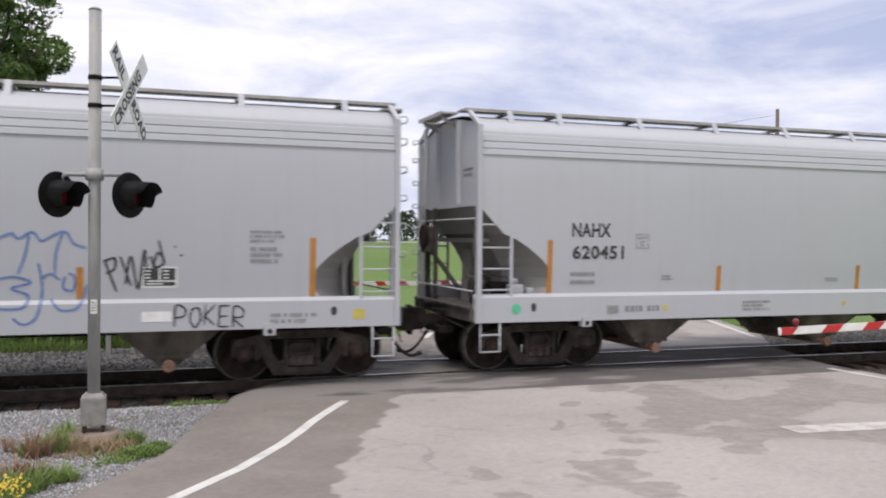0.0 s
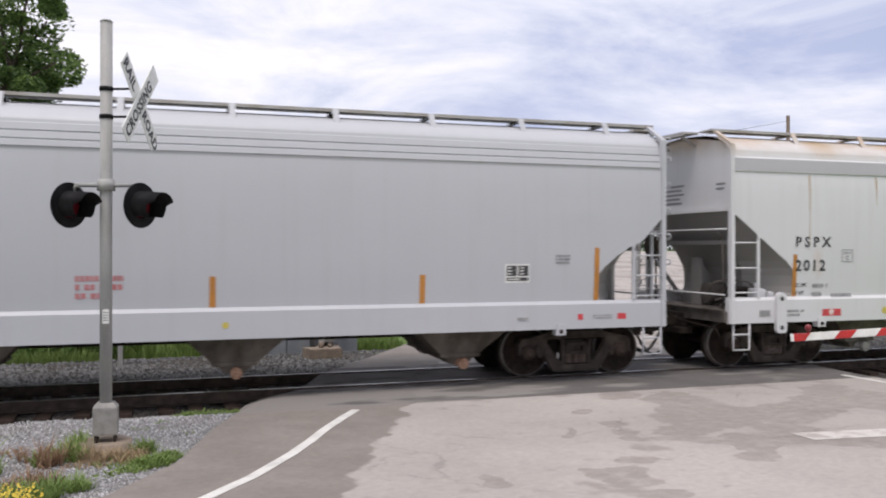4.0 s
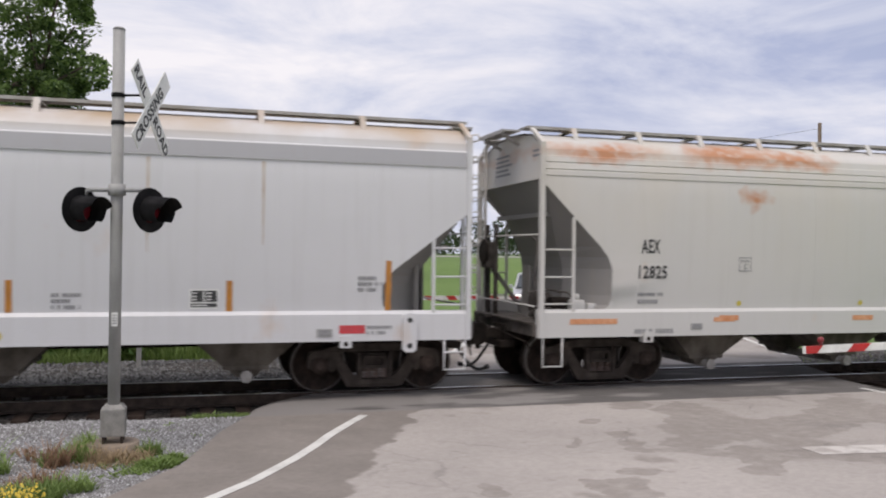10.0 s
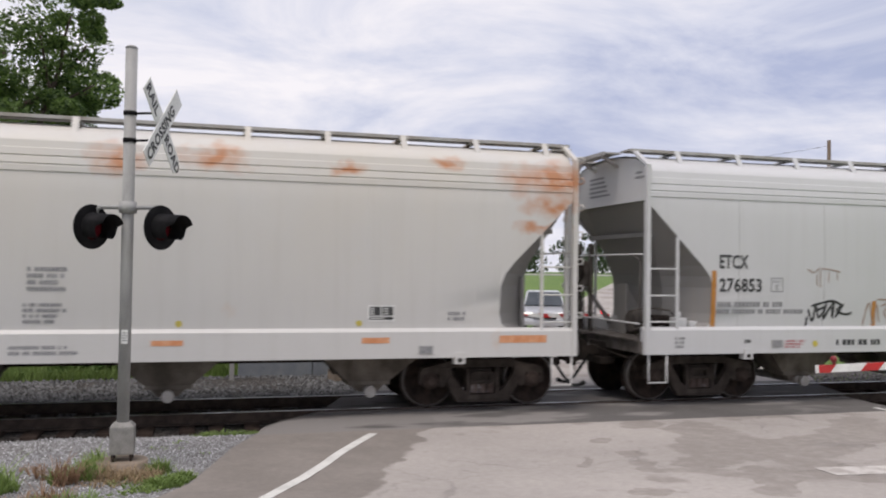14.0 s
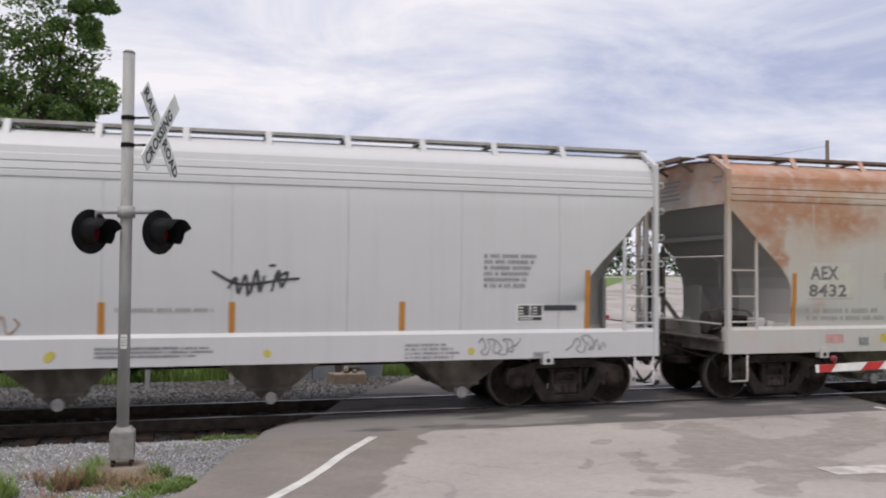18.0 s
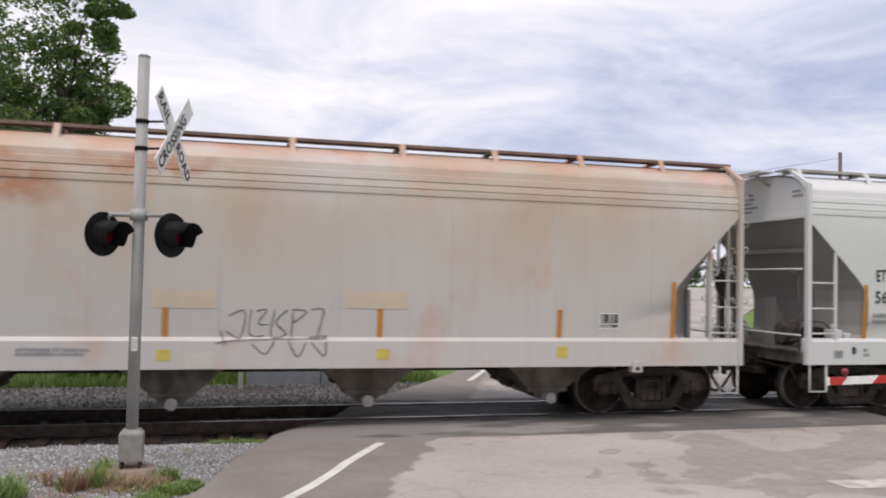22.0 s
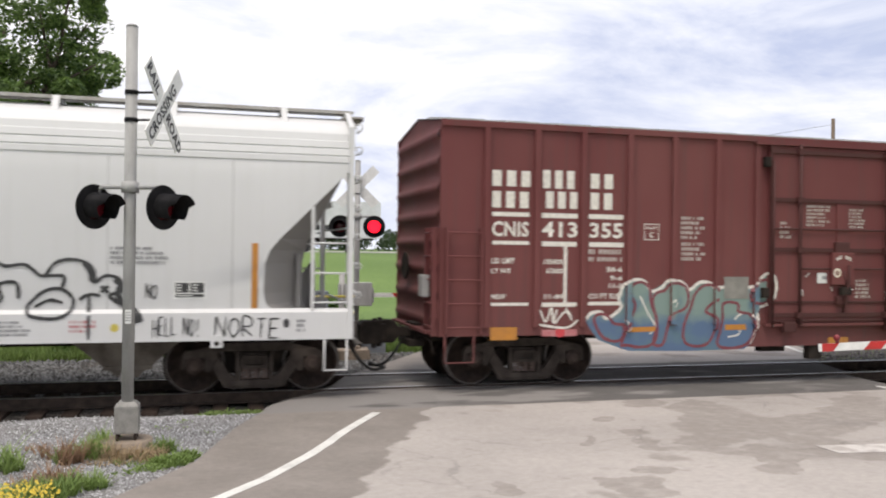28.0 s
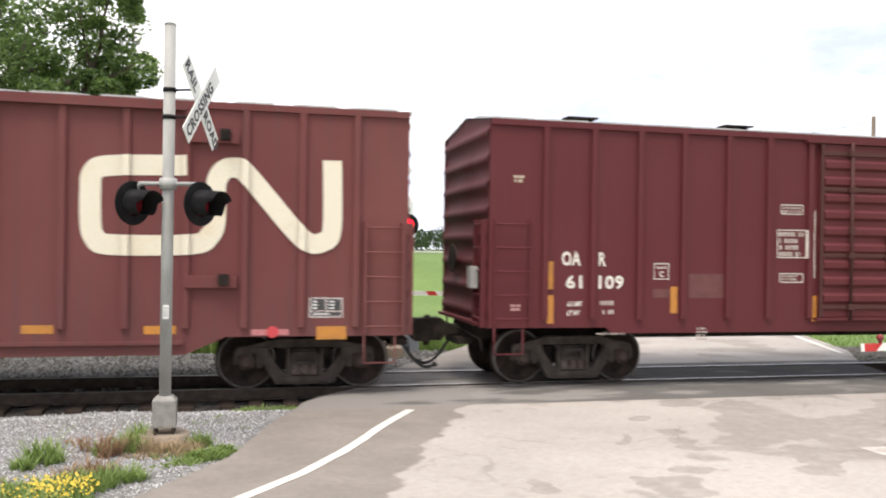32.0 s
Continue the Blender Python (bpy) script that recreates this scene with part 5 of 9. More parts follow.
stones("gravel_stones", 20000, verge_region, verge_z, 0.007, 0.02, M_STONE, "loose grey limestone chips on the verge", 5)
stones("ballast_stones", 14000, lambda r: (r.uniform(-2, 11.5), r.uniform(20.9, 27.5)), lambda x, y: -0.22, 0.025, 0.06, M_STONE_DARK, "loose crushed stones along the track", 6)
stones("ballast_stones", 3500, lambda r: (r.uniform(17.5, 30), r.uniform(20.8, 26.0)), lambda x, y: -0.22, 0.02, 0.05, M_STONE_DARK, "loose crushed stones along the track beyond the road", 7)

# rails and ties
for ry in (TC - 0.755, TC + 0.755):
    rail = thing("rail", pose(0, ry, 0), "brown rusty steel rail with a polished head", "rail", "rails of the track", "structure")
    bm = bmesh_new()
    box(bm, -90, 120, -0.036, 0.036, -0.045, -0.002)
    box(bm, -90, 120, -0.010, 0.010, -0.15, -0.045)
    box(bm, -90, 120, -0.075, 0.075, -0.175, -0.15)
    part("rail_body", bm, M_RAIL, rail)
    bm = bmesh_new()
    box(bm, -90, 120, -0.034, 0.034, -0.002, 0.0)
    part("rail_head", bm, M_RAILTOP, rail)
tie_me = bpy.data.meshes.new("tie")
bm = bmesh_new()
box(bm, -0.115, 0.115, -1.38, 1.38, -0.36, -0.166, 0.012)
bm.to_mesh(tie_me)
bm.free()
tie_me.materials.append(M_TIE)
ties = thing("track_ties", pose(0, TC, 0), "dark creosoted wooden ties half sunk in ballast", "railroad ties", "", "structure")
rnd = random.Random(3)
for i in range(-20, 64):
    x = i * 0.53
    if 1.7 < x < 12.6:
        continue
    t = part("tie", tie_me, None, ties)
    t.matrix_basis = pose(x + rnd.uniform(-0.03, 0.03), rnd.uniform(-0.05, 0.05), rnd.uniform(-0.012, 0.01), 0, 0, rnd.uniform(-1.5, 1.5))


def ribbon(name, pts, width, z, material, label, parent=None):
    bm = bmesh_new()
    last = None
    for i, p in enumerate(pts):
        a = Vector(pts[max(0, i - 1)])
        b = Vector(pts[min(len(pts) - 1, i + 1)])
        d = (b - a).normalized()
        nrm = Vector((-d.y, d.x)) * width / 2
        zz = far_z(p[1]) + 0.006 if p[1] > 20.5 else z
        pr = [bm.verts.new((p[0] + nrm.x, p[1] + nrm.y, zz)), bm.verts.new((p[0] - nrm.x, p[1] - nrm.y, zz))]
        if last:
            bm.faces.new((last[0], last[1], pr[1], pr[0]))
        last = pr
    ob = part(name, bm, material, None)
    return tagged(ob, label, "road marking", kind="structure")


ribbon("edge_line", LINE_L, 0.13, -0.025, M_LINE, "worn white edge line painted on the road")
ribbon("edge_line", LINE_R, 0.13, -0.025, M_LINE, "white edge line painted along the road's other side")
ribbon("stop_line", STOP, 0.55, -0.025, M_LINE_WORN, "worn white stop line painted before the crossing")
ribbon("edge_line", LINE_FR, 0.14, -0.025, M_LINE, "white edge line on the road behind the track")
ribbon("edge_line", LINE_FL, 0.14, -0.025, M_LINE, "white edge line on the road behind the track")


# ---- crossing signal ----
def signal_head(parent, x, y, z, lit=False):
    """A round black background with hood and red lens, facing -y."""
    bm = bmesh_new()
    lathe(bm, [(0.0, 0.254), (-0.012, 0.262), (-0.02, 0.254)], 32, 1)
    lathe(bm, [(0.12, 0.10), (0.10, 0.15), (0.0, 0.16)], 20, 1)
    bmesh.ops.translate(bm, vec=(x, y, z), verts=bm.verts)
    h = part("signal_background", bm, M_BLACKHOOD, parent, "round black signal background")
    bm = bmesh_new()
    n = 20
    rr = 0.165
    rows = []
    for i in range(n + 1):
        a = radians(-50 + 280 * i / n)
        ln = 0.34 if 10 < -50 + 280 * i / n < 170 else 0.22 + 0.12 * max(0.0, math.sin(a))
        c, s_ = rr * math.cos(a), rr * math.sin(a)
        rows.append([bm.verts.new((x + c, y - 0.02, z + s_)), bm.verts.new((x + c * 0.97, y - 0.02 - ln, z + s_ * 0.97 - 0.02)),
                     bm.verts.new((x + c * 0.94, y - 0.02 - ln, z + s_ * 0.94 - 0.02)), bm.verts.new((x + c * 0.96, y - 0.02, z + s_ * 0.96))])
    for a, b in zip(rows, rows[1:]):
        for k in range(3):
            bm.faces.new((a[k], b[k], b[k + 1], a[k + 1])).smooth = True
    part("hood", bm, M_BLACKHOOD, h)
    bm = bmesh_new()
    lathe(bm, [(-0.02, 0.15), (-0.045, 0.12), (-0.06, 0.06), (-0.063, 0.01)], 24, 1)
    bmesh.ops.translate(bm, vec=(x, y, z), verts=bm.verts)
    part("lens", bm, M_LENSLIT if lit else M_LENSRED, h, "glowing red lens" if lit else "unlit dark red lens")
    return h


def crossing_signal(label, m, H, buck_z, head_z, yaw, lit, back, head_yaw=0, buck_yaw=0, buck_off=0.13):
    """A mast with crossbuck and a pair of signal heads on a cross arm; parts are turned by yaw about the mast."""
    sg = thing("crossing_signal", m, label, "crossing signal", "railroad crossing signals")
    bm = bmesh_new()
    tube(bm, (0, 0, 0.3), (0, 0, H), 0.068, 20)
    part("mast", bm, M_GALV, sg, "grey aluminium mast")
    bm = bmesh_new()
    tube(bm, (0, 0, H), (0, 0, H + 0.025), 0.074, 20, 0.05)
    part("mast_cap", bm, M_GALV, sg)
    bm = bmesh_new()
    box(bm, -0.135, 0.135, -0.135, 0.135, 0.02, 0.34, 0.02)
    frustum(bm, (-0.12, 0.12, -0.12, 0.12, 0.34), (-0.09, 0.09, -0.09, 0.09, 0.38))
    part("base_casting", bm, M_CAST, sg)
    for sx in (-0.1, 0.1):
        for sy in (-0.1, 0.1):
            bm = bmesh_new()
            tube(bm, (sx, sy, -0.10), (sx, sy, 0.05), 0.018, 8)
            part("anchor_bolt", bm, M_RAIL, sg)
    bm = bmesh_new()
    tube(bm, (0, 0, -0.45), (0, 0, -0.06), 0.30, 28, 0.285)
    part("foundation", bm, M_CONCRETE, sg, "round stained concrete foundation")
    q = Matrix.Rotation(radians(yaw), 4, "Z")
    # cross arm
    bm = bmesh_new()
    tube(bm, (0, 0, head_z + 0.17), (0, 0, head_z + 0.30), 0.10, 18)
    tube(bm, (-0.35, 0, head_z + 0.235), (0.35, 0, head_z + 0.235), 0.026, 10)
    for sx in (-0.35, 0.35):
        pipe(bm, [(sx * 0.86, 0, head_z + 0.235), (sx * 1.02, 0, head_z + 0.22), (sx * 1.06, 0.0, head_z + 0.12)], 0.026, 8)
    bmesh.ops.transform(bm, matrix=q, verts=bm.verts)
    part("cross_arm", bm, M_GALV, sg)
    for i, sx in enumerate((-0.40, 0.40)):
        h = signal_head(sg, 0, 0, 0, lit in (i, 2))
        h.matrix_basis = q @ pose(sx, -0.06, head_z, 0, 0, head_yaw)
    # crossbuck: two blades, the lettering on its front
    for k, ang in enumerate((45, -45)):
        bm = bmesh_new()
        box(bm, -0.61, 0.61, -0.006, 0.006, -0.114, 0.114)
        bl = part("crossbuck_blade", bm, M_SIGNWHITE, sg, "white sign blade with black letters")
        bl.matrix_basis = q @ pose(0, 0, 0, 0, 0, buck_yaw) @ pose(0, -buck_off - 0.016 * (1 - k), buck_z, 0, -ang, 0)
        if not back:
            words = ("CROSSING",) if ang == 45 else ("RAIL", "ROAD")
            for w, x0 in zip(words, (-0.575,) if ang == 45 else (-0.585, 0.13)):
                me = lettering(w, 0.185, 1.06, 0.007)
                me.transform(Matrix.Translation((x0, -0.009, -0.066)) @ Matrix.Diagonal((1.02 if ang == 45 else 1.0, 1, 1, 1)))
                part("lettering", me, M_BLACK, bl)
    for dz in (-0.16, 0.16):
        bm = bmesh_new()
        tube(bm, (0, 0, buck_z + dz - 0.025), (0, 0, buck_z + dz + 0.025), 0.076, 16)
        tube(bm, (0, 0, buck_z + dz), (0, -buck_off, buck_z + dz), 0.014, 8)
        bmesh.ops.transform(bm, matrix=q @ Matrix.Rotation(radians(buck_yaw), 4, "Z"), verts=bm.verts)
        part("sign_bracket", bm, M_BLACKHOOD if not back else M_GALV, sg)
    return sg


near_sig = crossing_signal("grey crossing mast with white crossbuck and two unlit red lamps", pose(POLE[0], POLE[1], POLE[2]), POLE_H, BUCK_Z, HEAD_Z, -15.3, -1, False, 62, 84, 0.39)
bm = bmesh_new()
box(bm, -0.035, 0.035, -0.074, -0.068, 1.29, 1.45)
part("small_notice", bm, M_SIGNWHITE, near_sig, "small white notice stuck to the mast")
bars([(-0.028, 1.41 - 0.03 * i, 0.055, 0.012) for i in range(4)], M_GREYTXT, near_sig, -0.077, seed=4)
far_sig = crossing_signal("grey crossing mast with one glowing red lamp of two", pose(*FAR_SIG), 4.35, 3.75, 2.80, -11.3, 1, True, 0, 0, -0.12)
bm = bmesh_new()
box(bm, -0.42, -0.12, -0.16, 0.16, 0.95, 1.45, 0.03)
box(bm, 0.12, 0.40, -0.14, 0.14, 1.0, 1.35, 0.03)
tube(bm, (-0.12, 0, 1.2), (0.12, 0, 1.2), 0.09, 12)
part("gate_mechanism", bm, M_GALV, far_sig)



# gates: a striped arm on a post with mechanism
def gate(label, m, length, reach, lit=False):
    g = thing("crossing_gate", m, label, "crossing gate", "railroad crossing gates")
    bm = bmesh_new()
    box(bm, -0.02, length, -0.018, 0.018, -0.05, 0.05)
    arm = part("gate_arm", bm, M_SIGNWHITE, g, "white arm with slanted red stripes")
    n = int(length / 0.54) + 1
    for i in range(n):
        x = 0.02 + i * 0.54
        if x + 0.34 > length:
            break
        bm = bmesh_new()
        prism_xz(bm, [(x - 0.02, -0.05), (x + 0.20, -0.05), (x + 0.29, 0.05), (x + 0.07, 0.05)] if i else [(x, -0.05), (x + 0.14, -0.05), (x + 0.22, 0.05), (x, 0.05)], -0.022, 0.022)
        part("red_stripe", bm, M_REDREFL, arm)
    bm = bmesh_new()
    tube(bm, (0.22, 0, 0.05), (0.22, 0, 0.09), 0.025, 8)
    bmesh.ops.create_uvsphere(bm, u_segments=14, v_segments=10, radius=0.045, matrix=Matrix.Translation((0.22, 0, 0.12)))
    part("gate_lamp", bm, M_LENSLIT if lit else M_LAMPOFF, arm, "small red gate lamp")
    bm = bmesh_new()
    box(bm, length, length + 0.5, -0.15, 0.15, -0.25, 0.3, 0.02)
    tube(bm, (length + 0.7, 0, -1.3), (length + 0.7, 0, 0.5), 0.07, 14)
    part("gate_mechanism", bm, M_GALV, g)
    return g


gate("lowered crossing gate arm striped red and white with a red lamp", GATE_M, 7.5, 0)
gate("lowered crossing gate arm behind the track striped red and white", at(15.3, 26.9, 1.2, 178.5), 6.2, 0, True)


# ---- plants ----
def leaf_material(name, dark, light):
    m, nodes, links, b = _mat(name)
    g = nodes.new("ShaderNodeNewGeometry")
    co = nodes.new("ShaderNodeTexCoord").outputs["Object"]
    c = _ramp(nodes, links, g.outputs["Random Per Island"], 0.0, 1.0, (*dark, 1), (*light, 1))
    c = _mixc(nodes, links, _mul(nodes, links, _ramp(nodes, links, _noise(nodes, links, co, 0.6, 3.0), 0.35, 0.7), 0.5), c, dark)
    links.new(c, b.inputs["Base Color"])
    b.inputs["Roughness"].default_value = 0.6
    b.inputs["Subsurface Weight"].default_value = 0.0
    tr = nodes.new("ShaderNodeBsdfTranslucent")
    links.new(c, tr.inputs["Color"])
    mx = nodes.new("ShaderNodeMixShader")
    mx.inputs["Fac"].default_value = 0.4
    links.new(b.outputs["BSDF"], mx.inputs[1])
    links.new(tr.outputs["BSDF"], mx.inputs[2])
    links.new(mx.outputs["Shader"], nodes["Material Output"].inputs["Surface"])
    return m


M_LEAF = leaf_material("tree_leaves", (0.035, 0.072, 0.020), (0.24, 0.36, 0.095))
# leaf green darkened to carry the deep shade under the trees
M_UNDER_SHADED = leaf_material("shaded_undergrowth_leaves", (0.018, 0.040, 0.012), (0.085, 0.14, 0.04))
M_BUSH = leaf_material("bush_leaves", (0.06, 0.13, 0.025), (0.15, 0.26, 0.06))
M_WEED = leaf_material("weed_green", (0.13, 0.20, 0.05), (0.31, 0.42, 0.13))
M_RED_DRY = leaf_material("reddish_dry_weed", (0.22, 0.13, 0.08), (0.44, 0.29, 0.18))
M_DRY = leaf_material("dry_grass", (0.30, 0.22, 0.13), (0.52, 0.40, 0.25))
M_FAR = leaf_material("far_wood", (0.030, 0.055, 0.022), (0.075, 0.115, 0.045))
M_FLOWER = surface("yellow_petals", (0.62, 0.45, 0.03), (0.5, 0.36, 0.03), 0.6, 0.0, 9.0, 40, 0.05)
M_BARK = surface("bark", (0.06, 0.045, 0.035), (0.11, 0.085, 0.065), 0.95, 0.0, 4.0, 30, 0.7, stretch=(1, 1, 0.25), dist=0.03)


def leaf_mesh(name, clumps, per, size, seed, flat=0.6):
    """clumps: centre and radius; each holds a cloud of small folded leaves."""
    rnd = random.Random(seed)
    verts, faces = [], []
    for (cx, cy, cz), cr in clumps:
        for _ in range(per):
            while True:
                d = Vector((rnd.uniform(-1, 1), rnd.uniform(-1, 1), rnd.uniform(-1, 1)))
                if 0.15 < d.length < 1:
                    break
            d = d.normalized() * (d.length ** 0.5)
            p = Vector((cx + d.x * cr, cy + d.y * cr, cz + d.z * cr * flat))
            u = Vector((rnd.gauss(0, 1), rnd.gauss(0, 1), rnd.gauss(0, 0.6))).normalized()
            v = u.cross(Vector((rnd.gauss(0, 1), rnd.gauss(0, 1), rnd.gauss(0, 1)))).normalized()
            s = size * rnd.uniform(0.6, 1.3)
            i = len(verts)
            n = u.cross(v) * s * 0.18
            for q in (p - u * s, p + v * s * 0.45 + n, p + u * s, p - v * s * 0.45 + n):
                verts.append(q[:])
            faces += [(i, i + 1, i + 2), (i, i + 2, i + 3)]
    me = bpy.data.meshes.new(name)
    me.from_pydata(verts, [], faces)
    return me


def limb(bm, p, d, length, r, depth, rnd, tips):
    steps = 4
    for k in range(steps):
        q = p + d * (length / steps)
        tube(bm, p, q, r * (1 - 0.13 * k), 7, r * (1 - 0.13 * (k + 1)))
        p = q
        d = (d + Vector((rnd.uniform(-0.16, 0.16), rnd.uniform(-0.16, 0.16), rnd.uniform(-0.05, 0.12)))).normalized()
        if depth > 0 and k > 0:
            side = (d * 0.7 + Vector((rnd.uniform(-1, 1), rnd.uniform(-1, 1), rnd.uniform(-0.1, 0.7)))).normalized()
            limb(bm, p, side, length * 0.62, r * 0.5, depth - 1, rnd, tips)
    tips.append(p)


def tree(label, m, height, spread, clump_r, per, leaf, seed, extra=(), bare=(-99.0, 99.0)):
    """bare: most of the leaves are gone on the side below this x and above this height."""
    rnd = random.Random(seed)
    tr = thing("tree", m, label, "tree", "trees behind the track")
    bm = bmesh_new()
    tips = []
    limb(bm, Vector((0, 0, -0.3)), Vector((0, 0, 1)), height * 0.42, height * 0.028, 0, rnd, [])
    top = Vector((0, 0, height * 0.38))
    for k in range(8):
        a = k * 2.4 + rnd.uniform(-0.3, 0.3)
        el = rnd.uniform(0.35, 1.1)
        d = Vector((math.cos(a) * math.cos(el), math.sin(a) * math.cos(el), math.sin(el)))
        limb(bm, top - Vector((0, 0, rnd.uniform(0, height * 0.16))), d, spread * rnd.uniform(0.75, 1.05), height * 0.014, 2, rnd, tips)
    part("trunk", bm, M_BARK, tr)
    cl = [(t[:], clump_r * rnd.uniform(0.6, 1.2)) for k, t in enumerate(tips) if t.x > bare[0] or t.z < bare[1] or k % 5 == 0] + list(extra)
    part("crown", leaf_mesh("crown", cl, per, leaf, seed + 1), M_LEAF, tr, "dense dark green leaves with gaps")
    return tr


def crown_fill(n, x0, x1, z0, z1, r, seed):
    """Clumps that fill a crown between two heights."""
    rnd = random.Random(seed)
    return [((rnd.uniform(x0, x1), rnd.uniform(-3.0, 2.5), rnd.uniform(z0, z1)), r * rnd.uniform(0.7, 1.1)) for _ in range(n)]


tree("tall dark green broadleaf tree behind the track", at(-1.3, 35.5, -0.3), 15.0, 4.3, 0.72, 290, 0.085, 11,
     crown_fill(100, -3.5, 3.5, 1.0, 7.0, 0.8, 5) + crown_fill(24, 0.6, 3.6, 6.5, 11.5, 0.75, 6) + crown_fill(16, 3.6, 5.2, 9.2, 12.0, 0.42, 7) + crown_fill(8, 3.6, 4.9, 6.0, 8.5, 0.36, 8), (0.5, 6.6))
tree("broad green tree standing behind the track", at(-7.5, 37.0, -0.3), 10.0, 4.2, 1.0, 300, 0.09, 12, crown_fill(90, -3.5, 4.0, 1.2, 7.5, 1.2, 9))
tree("green tree standing behind the track", at(-13.5, 36.0, -0.3), 11.0, 4.6, 1.0, 90, 0.14, 13)


def bush(label, m, r, n, per, seed, mat, leaf=0.10):
    rnd = random.Random(seed)
    b = thing("bush", m, label, "bush", "bushes behind the track")
    bm = bmesh_new()
    cl = []
    for k in range(n):
        a, q = rnd.uniform(0, 6.28), r * rnd.uniform(0.1, 1.0)
        hgt = rnd.uniform(0.25, 1.0) * r * (1.15 - 0.5 * q / r)
        p = (q * math.cos(a), q * math.sin(a) * 0.6, hgt)
        tube(bm, (p[0] * 0.3, p[1] * 0.3, -0.1), p, 0.012, 5, 0.006)
        cl.append((p, r * rnd.uniform(0.18, 0.34)))
    part("stems", bm, M_BARK, b)
    part("foliage", leaf_mesh("foliage", cl, per, leaf, seed + 3), mat, b)
    return b


bush("leafy undergrowth beneath the trees, their shade painted into its green", at(-1.2, 32.2, -0.3), 2.6, 60, 90, 21, M_UNDER_SHADED, 0.13)
bush("leafy undergrowth beneath the trees, their shade painted into its green", at(-5.5, 33.0, -0.3), 2.6, 50, 70, 22, M_UNDER_SHADED, 0.14)
bush("leafy undergrowth beneath the trees, their shade painted into its green", at(2.0, 33.8, -0.3), 2.4, 50, 80, 23, M_UNDER_SHADED, 0.13)
bush("tall undergrowth beneath the trees, their shade painted into its green", at(-3.6, 34.2, -0.3), 4.2, 120, 110, 29, M_UNDER_SHADED, 0.14)
bush("tall undergrowth beneath the trees, their shade painted into its green", at(-0.2, 34.6, -0.3), 3.6, 100, 110, 30, M_UNDER_SHADED, 0.14)
bush("tall undergrowth beneath the trees, their shade painted into its green", at(-8.0, 34.6, -0.3), 4.0, 90, 90, 31, M_UNDER_SHADED, 0.15)
bush("dense thicket closing the wood's edge, shade painted into its green", at(-3.0, 38.5, -0.3), 6.0, 250, 150, 32, M_UNDER_SHADED, 0.17)
bush("dense thicket closing the wood's edge, shade painted into its green", at(0.6, 38.2, -0.3), 5.6, 240, 150, 33, M_UNDER_SHADED, 0.16)
bush("dense thicket closing the wood's edge, shade painted into its green", at(-9.5, 39.0, -0.3), 5.6, 200, 140, 34, M_UNDER_SHADED, 0.18)
bush("bright green leafy bush at the edge of the grass", at(4.3, 29.6, -0.3), 1.75, 42, 90, 24, M_BUSH)
bush("bright green leafy bush at the edge of the grass", at(6.9, 29.8, -0.3), 1.8, 44, 90, 25, M_BUSH)
bush("low green bush beside the yellow barrier", at(8.6, 30.8, -0.3), 1.2, 26, 80, 26, M_BUSH)
bush("low green bush beside the ballast", at(3.0, 28.6, -0.3), 1.0, 26, 80, 27, M_BUSH)
bush("leafy undergrowth beneath the trees, their shade painted into its green", at(-9.5, 32.4, -0.3), 2.4, 44, 60, 28, M_UNDER_SHADED, 0.14)


def blades(name, label, n, region, z, hgt, width, material, seed, lean=0.35, category="grass"):
    rnd = random.Random(seed)
    verts, faces = [], []
    for _ in range(n):
        x, y = region(rnd)
        a = rnd.uniform(0, 6.28)
        h = hgt * rnd.uniform(0.45, 1.2)
        dx, dy = math.cos(a), math.sin(a)
        lx, ly = rnd.gauss(0, lean) * h, rnd.gauss(0, lean) * h
        i = len(verts)
        w = width * rnd.uniform(0.6, 1.3)
        verts += [(x - dx * w, y - dy * w, z), (x + dx * w, y + dy * w, z), (x + lx * 0.4 + dx * w * 0.8, y + ly * 0.4 + dy * w * 0.8, z + h * 0.6),
                  (x + lx * 0.4 - dx * w * 0.8, y + ly * 0.4 - dy * w * 0.8, z + h * 0.6), (x + lx, y + ly, z + h)]
        faces += [(i, i + 1, i + 2, i + 3), (i + 3, i + 2, i + 4)]
    me = bpy.data.meshes.new(name)
    me.from_pydata(verts, [], faces)
    return tagged(part(name, me, material, None), label, category, kind="stuff")


def disc(cx, cy, rx, ry):
    def f(r):
        a, q = r.uniform(0, 6.283), math.sqrt(r.random())
        return cx + rx * q * math.cos(a), cy + ry * q * math.sin(a)
    return f


